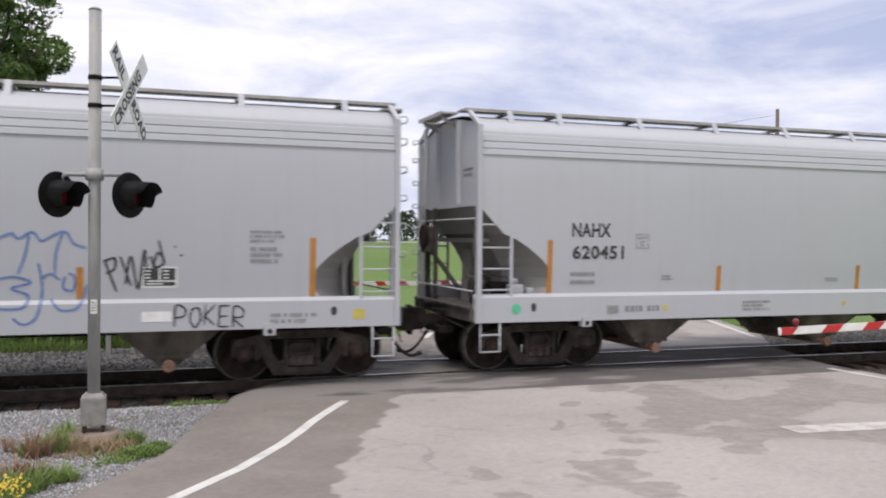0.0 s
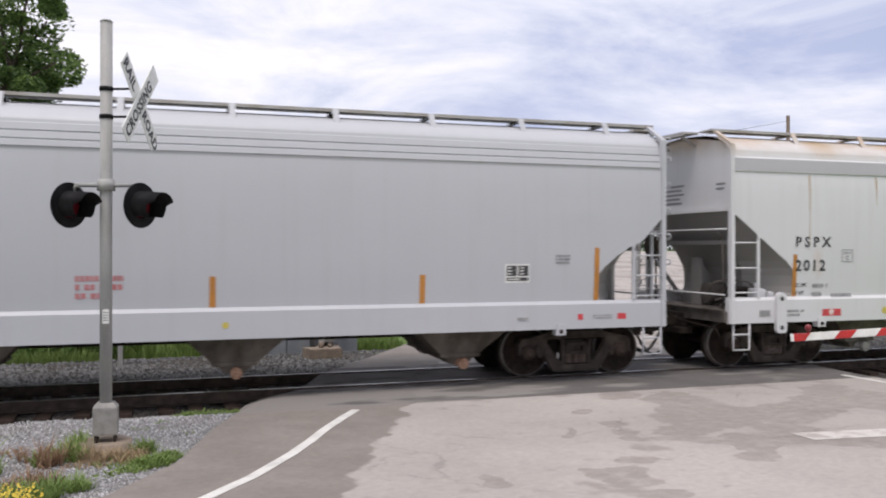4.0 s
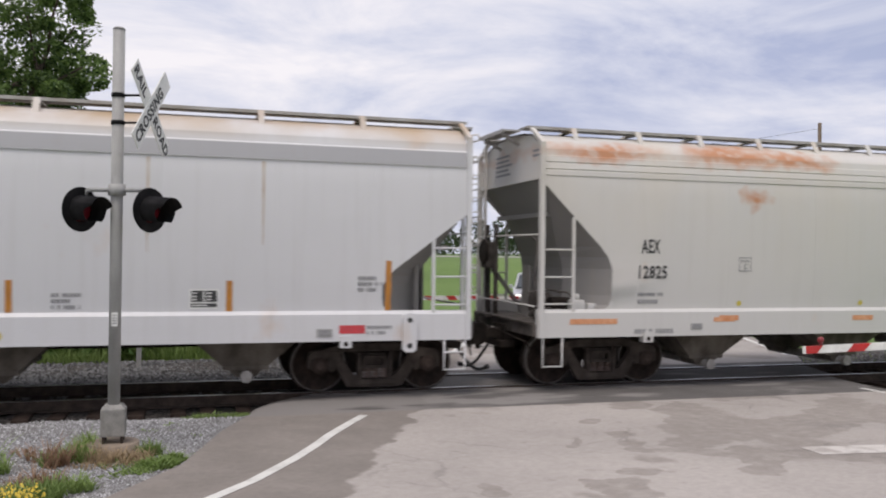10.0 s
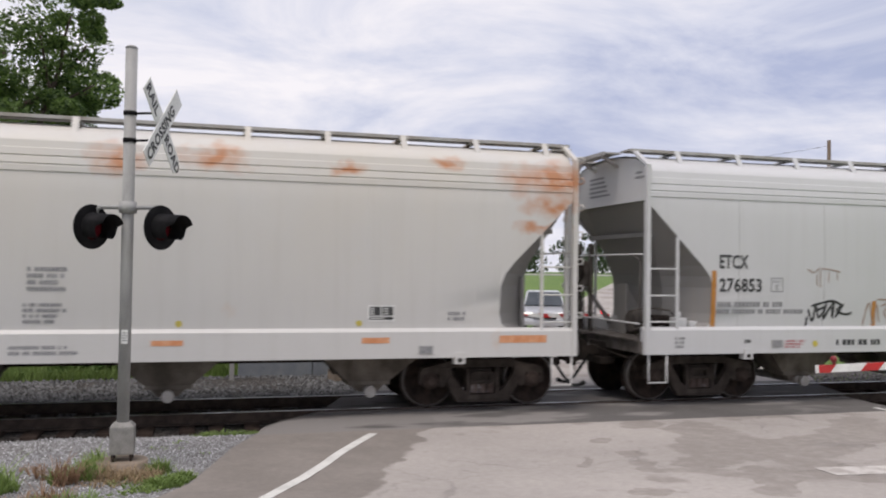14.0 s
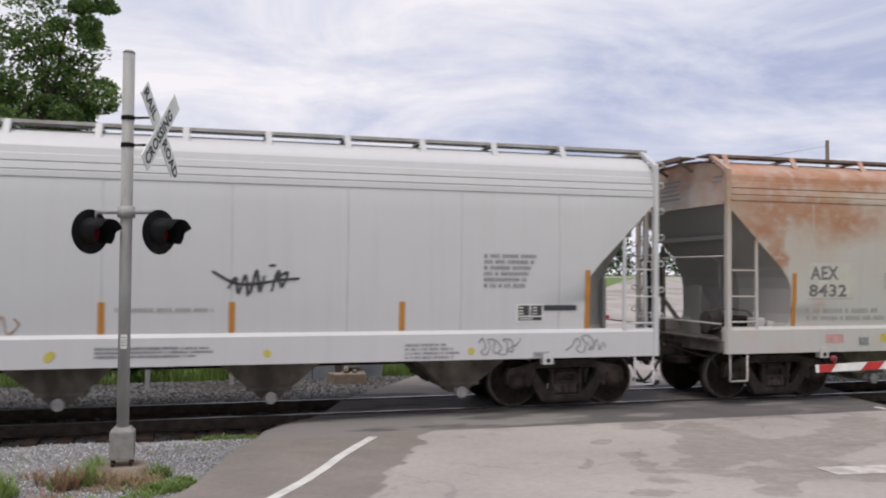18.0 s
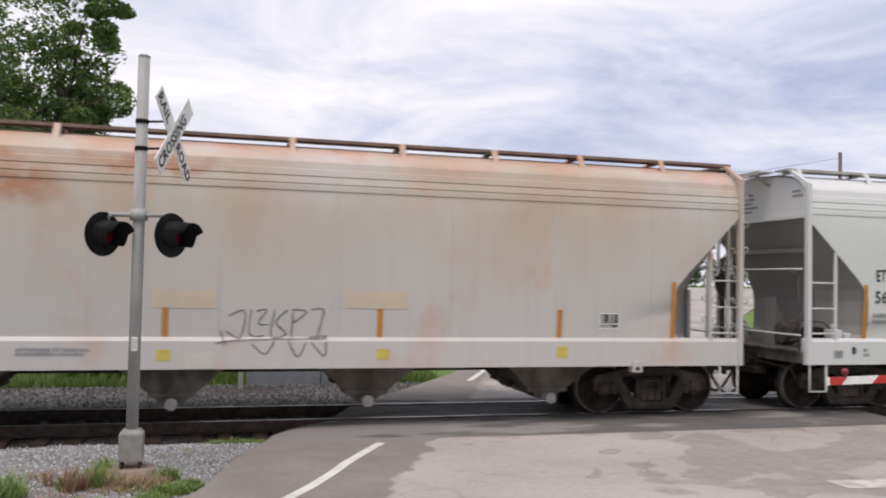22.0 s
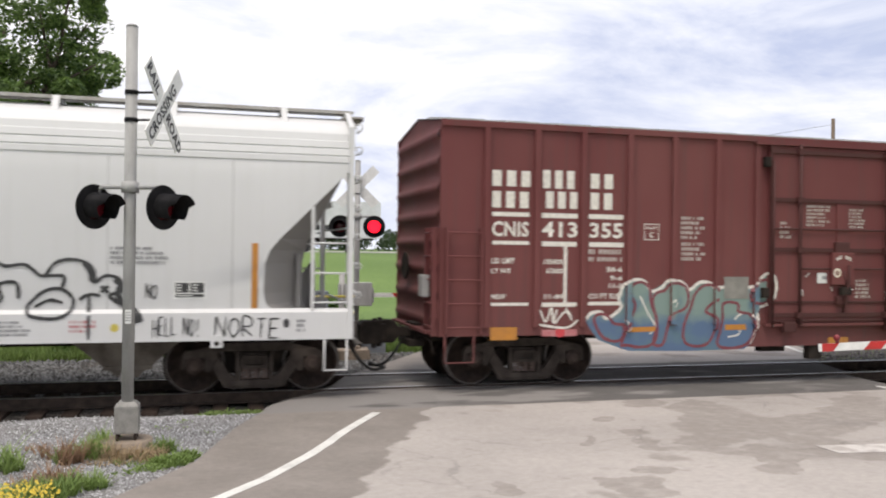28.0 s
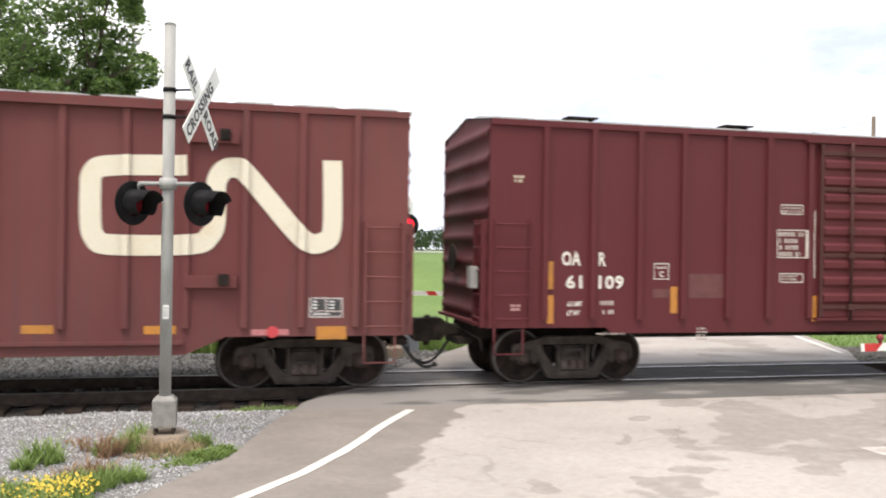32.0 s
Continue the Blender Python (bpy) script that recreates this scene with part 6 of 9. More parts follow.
def tufts(name, label, spots, material, seed, width=0.005, category="grass"):
    """Tufts that spread from their roots: spots of (x, y, radius, count, height); each count is one small tuft of blades."""
    rnd = random.Random(seed)
    verts, faces = [], []
    for cx, cy, rad, count, hgt in spots:
        for _ in range(count):
            a, q = rnd.uniform(0, 6.283), rad * math.sqrt(rnd.random())
            x, y = cx + q * math.cos(a), cy + q * math.sin(a)
            z = verge_z(x, y) - 0.01
            hh = hgt * rnd.uniform(0.5, 1.15) * (1.0 - 0.45 * (q / rad) ** 2)
            for _ in range(rnd.randint(4, 8)):
                a = rnd.uniform(0, 6.283)
                h = hh * rnd.uniform(0.35, 1.2)
                reach = h * rnd.uniform(0.15, 1.25)
                ux, uy = math.cos(a), math.sin(a)
                w = width * rnd.uniform(0.6, 1.4)
                i = len(verts)
                for u, k in ((0.0, 1.0), (0.45, 0.95), (0.8, 0.6)):
                    px, py, pz = x + ux * reach * u ** 1.6, y + uy * reach * u ** 1.6, z + h * (u - 0.18 * u * u)
                    verts += [(px - uy * w * k, py + ux * w * k, pz), (px + uy * w * k, py - ux * w * k, pz)]
                verts.append((x + ux * reach, y + uy * reach, z + h * 0.80))
                faces += [(i, i + 1, i + 3, i + 2), (i + 2, i + 3, i + 5, i + 4), (i + 4, i + 5, i + 6)]
    me = bpy.data.meshes.new(name)
    me.from_pydata(verts, [], faces)
    return tagged(part(name, me, material, None), label, category, kind="stuff")


tufts("dry_grass", "dry tan grass round the mast's foundation", [(1.65, 13.95, 0.24, 50, 0.26), (1.82, 13.75, 0.22, 60, 0.20), (2.05, 13.85, 0.2, 50, 0.20), (2.02, 13.6, 0.22, 30, 0.12), (1.55, 13.6, 0.25, 30, 0.12)], M_DRY, 41)
tufts("dry_grass", "reddish dry weeds standing on the gravel", [(1.17, 13.7, 0.16, 26, 0.42), (1.06, 14.1, 0.22, 18, 0.34), (1.28, 13.9, 0.18, 18, 0.36), (0.85, 14.5, 0.25, 12, 0.12)], M_RED_DRY, 42, 0.005)
tufts("weeds", "green weeds round the mast's foundation", [(1.46, 14.0, 0.2, 70, 0.30), (1.6, 14.5, 0.2, 60, 0.34), (2.26, 14.15, 0.14, 60, 0.26), (1.9, 13.6, 0.3, 40, 0.12), (1.12, 13.75, 0.12, 18, 0.30)], M_WEED, 43, 0.006)
tufts("weeds", "bright green weeds at the road's edge", [(2.24, 13.38, 0.24, 170, 0.14), (2.42, 13.6, 0.16, 70, 0.14), (2.0, 13.2, 0.2, 70, 0.08), (1.75, 13.05, 0.2, 30, 0.06)], M_WEED, 44, 0.010)
tufts("weeds", "green weeds at the road's edge near the track", [(3.55, 17.3, 0.40, 130, 0.10), (4.0, 17.45, 0.40, 120, 0.10), (4.3, 17.55, 0.2, 50, 0.08), (2.88, 16.6, 0.16, 10, 0.05), (2.6, 16.1, 0.25, 16, 0.05), (3.0, 15.4, 0.12, 6, 0.05)], M_WEED, 45, 0.007)
tufts("weeds", "tall leafy green weed on the gravel", [(0.44, 13.4, 0.22, 20, 0.44), (0.56, 13.55, 0.18, 16, 0.48), (0.28, 13.05, 0.16, 22, 0.26), (-0.35, 13.0, 0.25, 24, 0.34), (-0.4, 12.4, 0.25, 60, 0.36)], M_WEED, 46, 0.009)
tufts("weeds", "green grass among yellow flowers", [(0.83, 11.94, 0.26, 110, 0.26), (1.02, 12.05, 0.16, 70, 0.26), (1.28, 12.3, 0.2, 90, 0.22), (0.45, 11.85, 0.32, 150, 0.20), (-0.05, 11.75, 0.4, 170, 0.22), (0.3, 11.2, 0.55, 260, 0.20), (0.68, 11.4, 0.25, 110, 0.18), (-0.5, 11.6, 0.5, 160, 0.24)], M_WEED, 48, 0.006)
tufts("dry_grass", "dry tan grass at the bank of flowers", [(0.92, 12.55, 0.25, 60, 0.26), (0.72, 12.3, 0.25, 40, 0.22), (1.1, 12.5, 0.12, 16, 0.3), (0.0, 12.2, 0.4, 24, 0.14), (-0.2, 11.3, 0.3, 30, 0.24)], M_RED_DRY, 49)
blades("grass", "long grass along the ballast behind the track", 16000, lambda r: (lambda x: (x, (27.2 if x < 3.4 else 28.2) + abs(r.gauss(0, 1.6))))(r.uniform(-6, 11)), -0.30, 0.36, 0.014, M_WEED, 52)
blades("grass", "long grass at the road's corner behind the track", 2200, lambda r: (lambda y: (17.2 + (y - 21.5) * 0.5 + abs(r.gauss(0, 2.5)), y))(r.uniform(21.8, 32)), -0.30, 0.12, 0.012, M_WEED, 53)


def flowers(n, region, seed):
    rnd = random.Random(seed)
    bm = bmesh_new()
    verts, faces = [], []
    for _ in range(n):
        x, y = region(rnd)
        z = rnd.uniform(0.02, 0.15) - 0.03
        r = rnd.uniform(0.007, 0.015)
        i = len(verts)
        tx, ty = rnd.uniform(-0.4, 0.4), rnd.uniform(-0.9, 0.1)
        for k in range(6):
            a = k * 1.047
            verts.append((x + r * math.cos(a), y + r * math.sin(a) * 0.8, z + r * (tx * math.cos(a) + ty * -math.sin(a) * 1.2)))
        faces.append(tuple(range(i, i + 6)))
    me = bpy.data.meshes.new("yellow_flowers")
    me.from_pydata(verts, [], faces)
    tagged(part("yellow_flowers", me, M_FLOWER, None), "small bright yellow wild flowers in the grass", "flowers", kind="stuff")


flowers(330, lambda r: (disc(0.60, 11.45, 0.34, 0.36) if r.random() < 0.75 else disc(0.25, 11.3, 0.5, 0.35))(r), 61)


# ---- behind the track ----
def woods():
    rnd = random.Random(71)
    cl = []
    for i in range(230):
        x = -60 + i * 1.4 + rnd.uniform(-1, 1)
        y = 210 + rnd.uniform(-6, 14) - 0.1 * x
        h = rnd.uniform(3.2, 6.2) * (1.0 + 0.3 * math.sin(x * 0.07))
        for k in range(4):
            cl.append(((x + rnd.uniform(-1.4, 1.4), y, 2.2 + h * (0.2 + 0.25 * k)), rnd.uniform(1.0, 2.0) * (1.25 - 0.2 * k)))
    tagged(part("woods", leaf_mesh("woods", cl, 46, 0.42, 72, 0.8), M_FAR, None), "distant dark green line of trees beyond the field", "woods", kind="stuff")


woods()
M_TRAILER = surface("trailer_white", (0.66, 0.67, 0.68), (0.58, 0.59, 0.60), 0.4, 0.0, 1.2, 40, 0.03)
M_TRAILER_END = surface("trailer_end_grey", (0.22, 0.22, 0.23), (0.40, 0.40, 0.41), 0.35, 0.5, 1.5, 20, 0.1, stretch=(6, 6, 0.3))
M_TYRE = surface("tyre_rubber", (0.018, 0.018, 0.018), (0.035, 0.035, 0.034), 0.8, 0.0, 8.0, 60, 0.2)
M_TRAILER_YEL = surface("trailer_yellow", (0.70, 0.40, 0.03), (0.62, 0.36, 0.04), 0.5, 0.0, 2.0, 30, 0.05)


def trailer(label, m, endmat, length=14.5, script=False, chevrons=False):
    t = thing("semi_trailer", m, label, "trailer", "trailers parked beyond the field")
    bm = bmesh_new()
    box(bm, -length, -0.06, -1.29, 1.29, 1.15, 4.1, 0.03)
    part("box_body", bm, M_TRAILER, t)
    bm = bmesh_new()
    box(bm, -0.06, 0.0, -1.29, 1.29, 1.12, 4.1)
    end = part("rear_door", bm, endmat, t)
    bm = bmesh_new()
    for y in (-0.66, 0.0, 0.66):
        tube(bm, (0.03, y, 1.2), (0.03, y, 4.0), 0.03, 6)
    part("door_rod", bm, M_TRAILER_END, end)
    bm = bmesh_new()
    box(bm, -length, 0, -1.27, -1.2, 1.02, 1.16)
    box(bm, -4.0, -0.2, -0.9, 0.9, 0.75, 1.0)
    box(bm, -0.15, 0.0, -1.1, 1.1, 0.55, 0.68)
    part("chassis", bm, M_STEEL_DARK, t)
    for x in (-1.2, -2.5):
        for y in (-1.05, 1.05):
            bm = bmesh_new()
            lathe(bm, [(-0.24, 0.3), (-0.24, 0.48), (-0.2, 0.52), (0.2, 0.52), (0.24, 0.48), (0.24, 0.3)], 20, 1)
            bmesh.ops.translate(bm, vec=(x, y, 0.52), verts=bm.verts)
            w = part("wheel", bm, M_TYRE, t)
            bm = bmesh_new()
            lathe(bm, [(-0.245, 0.06), (-0.235, 0.28), (-0.2, 0.29)], 16, 1)
            bmesh.ops.translate(bm, vec=(x, y, 0.52), verts=bm.verts)
            part("rim", bm, M_SIGNWHITE, w)
    for y in (-0.7, 0.7):
        bm = bmesh_new()
        box(bm, -length + 2.4, -length + 2.55, y - 0.06, y + 0.06, 0.0, 1.1)
        part("landing_leg", bm, M_STEEL_DARK, t)
    if script:
        bars([(-4.4, 1.75, 1.9, 0.42), (-3.9, 1.45, 0.8, 0.12)], M_BLACK, t, 1.30, seed=8)
    if chevrons:
        for k in range(4):
            bm = bmesh_new()
            prism_xz(bm, [(-length + 0.2, 3.5 - 0.75 * k), (-length + 1.1 - 0.15 * k, 3.5 - 0.75 * k), (-length + 0.95 - 0.15 * k, 3.15 - 0.75 * k), (-length + 0.35, 3.15 - 0.75 * k)][::-1], -1.30, -1.292)
            part("orange_mark", bm, M_TRAILER_YEL, t)
    return t


LOT = 2.02
trailer("white semi-trailer with orange marks and a yellow rear door", at(18.05, 92, LOT, -32.3), M_TRAILER_YEL, 5.4, False, True)
trailer("white semi-trailer parked behind another", at(21.4, 98, LOT, -6.3), M_TRAILER_END, 11.0)
trailer("white semi-trailer with black script on its side", at(22.4, 95, LOT, 181.7), M_TRAILER_END, 8.6, True)
trailer("white semi-trailer parked beyond the field", at(8.0, 97, LOT, -4.3), M_TRAILER_END)


def barrier():
    b = thing("pipe_barrier", at(0, 26.0, -0.25), "yellow pipe barrier on grey posts beside the ballast", "barrier")
    for z in (1.42, 1.05):
        bm = bmesh_new()
        tube(bm, (3.48, 0, z), (7.97, 0.3, z + 0.03), 0.028, 8)
        part("yellow_rail", bm, M_YELLOW, b)
    for x in (3.58, 5.32, 7.88):
        bm = bmesh_new()
        box(bm, x - 0.05, x + 0.05, 0.06 + (x - 3.5) * 0.066, 0.16 + (x - 3.5) * 0.066, 0, 1.55, 0.01)
        part("post", bm, M_GALV, b)
    return b


barrier()
M_BLUEGREY = surface("cabinet_grey", (0.20, 0.22, 0.25), (0.26, 0.28, 0.30), 0.6, 0.0, 3.0, 40, 0.05)
bm = bmesh_new()
for i in range(1, 3):
    box(bm, 4.2 + 1.75 * i, 5.92 + 1.75 * i, 27.45, 27.6, -0.35, 0.16, 0.012)
tagged(part("low_wall", bm, M_BLUEGREY, None), "low blue-grey concrete wall in panels behind the ballast", "wall", kind="structure")
bm = bmesh_new()
box(bm, 7.75, 8.5, 25.8, 26.4, -0.3, 0.02, 0.03)
tube(bm, (8.1, 26.1, 0.0), (8.1, 26.1, 0.14), 0.06, 10)
tube(bm, (8.3, 26.1, 0.0), (8.3, 26.1, 0.10), 0.05, 10)
tagged(part("concrete_footing", bm, M_CONCRETE, None), "small pale concrete footing with bolts on the ballast", "footing")
cab = thing("signal_cabinet", at(7.7, 28.4, -0.25, 5.7), "blue-grey steel signal cabinet on a post", "cabinet")
bm = bmesh_new()
box(bm, -0.5, 0.5, -0.18, 0.18, 0.85, 1.5, 0.02)
part("case", bm, M_BLUEGREY, cab)
bm = bmesh_new()
box(bm, -0.44, -0.02, -0.2, -0.18, 0.9, 1.45, 0.008)
part("door", bm, M_BLUEGREY, cab)
bm = bmesh_new()
tube(bm, (0, 0, -0.1), (0, 0, 0.86), 0.06, 10)
part("post", bm, M_GALV, cab)

# utility pole and wire
up = thing("utility_pole", pose(UPOLE[0], UPOLE[1], 1.0), "weathered brown wooden utility pole far behind the train", "utility pole")
bm = bmesh_new()
tube(bm, (0, 0, -1.2), (0, 0, UPOLE[2] - 1.0), 0.20, 12, 0.155)
part("pole", bm, M_WOOD, up)
bm = bmesh_new()
pipe(bm, [(0, 0, UPOLE[2] - 1.5), (-6, 2, UPOLE[2] - 2.6), (-14, 5, UPOLE[2] - 3.4), (-24, 9, UPOLE[2] - 3.6)], 0.014, 5)
part("wire", bm, M_RUBBER, up)

M_SILVER = surface("silver_car_paint", (0.55, 0.56, 0.58), (0.50, 0.51, 0.53), 0.3, 0.4, 1.0, 40, 0.02)
M_GLASSDARK = surface("car_glass", (0.05, 0.06, 0.07), (0.07, 0.08, 0.09), 0.08, 0.0, 2.0, 30, 0.0)
M_HEAD = glow("headlamp", (1.0, 0.97, 0.9), 3.0)


def suv(m, label):
    """Front faces -y."""
    c = thing("car", m, label, "car", "vehicles waiting beyond the crossing")
    bm = bmesh_new()
    pr = [(-2.3, 0.35), (-2.36, 0.65), (-2.25, 0.95), (-1.2, 1.08), (2.2, 1.1), (2.3, 0.9), (2.3, 0.4)]
    prism_xz(bm, pr, -0.92, 0.92)
    bmesh.ops.bevel(bm, geom=list(bm.edges), offset=0.06, segments=2, affect="EDGES")
    bmesh.ops.rotate(bm, cent=(0, 0, 0), matrix=Matrix.Rotation(radians(90), 3, "Z"), verts=bm.verts)
    part("body", bm, M_SILVER, c)
    bm = bmesh_new()
    frustum(bm, (-0.86, 0.86, -1.2, 2.15, 1.08), (-0.70, 0.70, -0.45, 1.95, 1.68))
    bmesh.ops.bevel(bm, geom=list(bm.edges), offset=0.05, segments=2, affect="EDGES")
    cabin = part("cabin", bm, M_SILVER, c)
    bm = bmesh_new()
    vs = [bm.verts.new(p) for p in ((-0.78, -1.17, 1.12), (0.78, -1.17, 1.12), (0.64, -0.52, 1.64), (-0.64, -0.52, 1.64))]
    f = bm.faces.new(vs)
    g = bmesh.ops.extrude_face_region(bm, geom=[f])
    bmesh.ops.translate(bm, vec=(0, -0.03, 0.02), verts=[v for v in g["geom"] if isinstance(v, bmesh.types.BMVert)])
    part("windscreen", bm, M_GLASSDARK, cabin)
    for s in (-1, 1):
        bm = bmesh_new()
        box(bm, min(s * 0.5, s * 0.84), max(s * 0.5, s * 0.84), -2.38, -2.28, 0.70, 0.86, 0.03)
        part("headlamp", bm, M_HEAD, c)
        bm = bmesh_new()
        box(bm, min(s * 0.93, s * 1.1), max(s * 0.93, s * 1.1), -0.95, -0.8, 1.08, 1.24, 0.03)
        part("mirror", bm, M_SILVER, c)
        for y in (-1.45, 1.4):
            bm = bmesh_new()
            tube(bm, (s * 0.70, y, 0.34), (s * 0.93, y, 0.34), 0.34, 20)
            w = part("wheel", bm, M_TYRE, c)
            bm = bmesh_new()
            tube(bm, (s * 0.90, y, 0.34), (s * 0.94, y, 0.34), 0.2, 14)
            part("rim", bm, M_GALV, w)
    bm = bmesh_new()
    box(bm, -0.45, 0.45, -2.39, -2.33, 0.62, 0.84, 0.02)
    part("grille", bm, M_BLACKHOOD, c)
    bm = bmesh_new()
    box(bm, -0.9, 0.9, -2.42, -2.28, 0.36, 0.56, 0.04)
    part("bumper", bm, M_SILVER, c)
    return c


suv(at(22.9, 46.2, far_z(46.2), -21), "silver sport utility car with lit headlamps waiting at the crossing")

# ---- the train ----
GREY_A = car_paint("hopper_grey", (0.44, 0.45, 0.475), dirt=0.3)
GREY_B = car_paint("hopper_blue_grey", (0.46, 0.47, 0.495), dirt=0.24)
WHITE_C = car_paint("hopper_white", (0.62, 0.62, 0.63), dirt=0.26, rust=0.7, rust_top=3.9, rust_col=(0.40, 0.24, 0.13), rust_mix=0.65, rust_soft=0.2, wash=((0.44, 0.33, 0.22), 3.90, 4.28, 1.0))
CREAM_D = car_paint("hopper_cream", (0.58, 0.57, 0.55), dirt=0.25, rust=0.3, rust_top=3.9, rust_col=(0.44, 0.24, 0.11), rust_mix=0.6, wash=((0.60, 0.53, 0.42), 1.3, 4.4, 0.45), spot_col=(0.47, 0.17, 0.045),
                    spots=((15.75, 3.82, 0.75, 0.24), (15.65, 3.36, 0.42, 0.15), (15.5, 3.0, 0.4, 0.06), (8.9, 3.86, 0.3, 0.18), (10.3, 3.92, 0.36, 0.16), (4.0, 4.08, 0.95, 0.20), (3.55, 4.12, 0.5, 0.14), (5.15, 4.05, 0.7, 0.14), (4.18, 3.33, 0.22, 0.14), (12.2, 3.85, 0.22, 0.08), (1.2, 4.05, 0.9, 0.14), (13.9, 4.05, 0.3, 0.1)))
GREY_E = car_paint("hopper_pale_grey", (0.57, 0.57, 0.57), dirt=0.22)
RUSTY_F = car_paint("hopper_rusted", (0.52, 0.50, 0.475), dirt=0.4, rust=1.2, rust_top=3.5, rust_col=(0.40, 0.165, 0.10), rust_mix=0.8, rust_soft=0.30, wash=((0.43, 0.31, 0.21), 1.7, 3.5, 0.75), spot_col=(0.36, 0.145, 0.06),
                    spots=((0.9, 3.55, 0.7, 0.34), (1.3, 4.02, 1.4, 0.20), (3.0, 4.02, 1.1, 0.17), (0.75, 3.1, 0.4, 0.25), (1.05, 2.65, 0.16, 0.3), (2.5, 3.3, 0.8, 0.34), (1.7, 3.5, 0.8, 0.2), (4.3, 3.55, 0.6, 0.25), (6.2, 3.9, 0.9, 0.14), (4.0, 3.9, 0.4, 0.1), (15.6, 2.75, 0.12, 0.2)))
WHITE_G = car_paint("hopper_clean_white", (0.62, 0.62, 0.615), dirt=0.2)
# body grey taken down for the shade under the car ends, plus grime
SLOPE_SHADED = car_paint("slope_shaded_grey", (0.25, 0.24, 0.232), dirt=0.8, gloss=0.2)
SEAM = surface("seam_grey", (0.38, 0.375, 0.37), (0.50, 0.50, 0.495), 0.6, 0.0, 2.0, 60, 0.05)
WALK = surface("walkway_grey", (0.44, 0.43, 0.42), (0.34, 0.31, 0.28), 0.6, 0.2, 2.5, 40, 0.1)
WALK_BROWN = surface("walkway_brown", (0.15, 0.10, 0.08), (0.24, 0.17, 0.13), 0.8, 0.1, 2.5, 40, 0.2)
BAND_C = car_paint("band_grey", (0.36, 0.36, 0.37), dirt=0.4)
M_OUTLET = surface("outlet_grey", (0.30, 0.28, 0.26), (0.40, 0.38, 0.36), 0.7, 0.1, 8.0, 50, 0.1)
M_ROOF_GREY = surface("galvanised_roof", (0.45, 0.45, 0.45), (0.36, 0.35, 0.34), 0.5, 0.3, 3.0, 40, 0.1)
RED_H = car_paint("boxcar_brown", (0.135, 0.037, 0.037), grime=(0.088, 0.05, 0.046), dirt=1.5, rough=0.66, gloss=0.3, tint=(0.165, 0.056, 0.052))
RED_DARK = car_paint("boxcar_dark_fittings", (0.070, 0.024, 0.022), grime=(0.06, 0.04, 0.036), dirt=0.6, rough=0.65, gloss=0.3)
RED_I = car_paint("boxcar_maroon", (0.098, 0.017, 0.022), grime=(0.10, 0.042, 0.04), dirt=0.45, rough=0.62, gloss=0.3)

B4 = lambda L: [L / 2 + k * (L - 7.2) / 3 for k in (-1.5, -0.5, 0.5, 1.5)]
PST = lambda L: [0.85 + (L - 1.7) * i / 10 for i in range(11)]
CX = CAR_X
hopA = hopper("light grey covered hopper car with blue and black graffiti", CX["A"][0], CX["A"][1], "tear", GREY_A, WALK, B4(CX["A"][1]), [1.39, 4.9, 8.2, 10.4, CX["A"][1] - 4.85, CX["A"][1] - 1.44], 0.90, PST(CX["A"][1]))
hopB = hopper("clean grey covered hopper car with black stencilled number", CX["B"][0], CX["B"][1], "tear", GREY_B, WALK, [3.82, 7.87, 11.79, 15.62], [1.39, 4.9, 8.2, 11.4, 14.75, CX["B"][1] - 1.40], 0.90, [0.8] + [1.76 + 1.66 * i for i in range(11)])
hopC = hopper("white covered hopper car with a rust-streaked roof and scrawled black tags", CX["C"][0], CX["C"][1], "straight", WHITE_C, WALK, [3.64, 7.45, 11.2, 14.9], [1.5, 3.93, 6.6, 9.3, 11.5, 14.6, CX["C"][1] - 1.42], 0.78, [1.84 + 1.655 * i for i in range(10)], "band", seams=(6.76, 10.08, 11.84, 13.61, 15.29, 16.86), faint_seams=True, caps=M_OUTLET)
hopD = hopper("cream covered hopper car with orange rust patches along its roof", CX["D"][0], CX["D"][1], "round", CREAM_D, WALK, [3.7, 6.8, 9.95, 13.15], [], 0.9, [0.85 + 1.28 * i for i in range(13)], seams=(1.92, 3.77, 5.65, 7.46, 9.29, 11.15, 13.0, 14.8), faint_seams=True, caps=M_OUTLET)
hopE = hopper("pale grey covered hopper car with black and brown tags", CX["E"][0], CX["E"][1], "round", GREY_E, WALK, [3.7, 6.8, 9.95, 13.15], [1.4, 4.92, 7.43, 9.31, 12.0, CX["E"][1] - 1.37], 0.98, [0.91 + 1.28 * i for i in range(12)], seams=(1.92, 3.77, 5.62, 7.43, 9.3, 11.1, 13.0, 14.75), caps=M_OUTLET)
hopF = hopper("heavily rust-stained covered hopper car with orange bleeding from its roof", CX["F"][0], CX["F"][1], "round", RUSTY_F, WALK_BROWN, [3.66, 6.78, 9.88, 13.11], [1.47, 4.02, 6.67, 9.97, 13.08, CX["F"][1] - 1.40], 0.95, [0.3, 1.79, 3.37, 5.0, 6.66, 8.54, 10.37, 12.0, 13.61, 15.21], seams=(1.9, 3.73, 5.56, 7.46, 9.31, 11.15, 13.0, 14.79), caps=M_OUTLET)
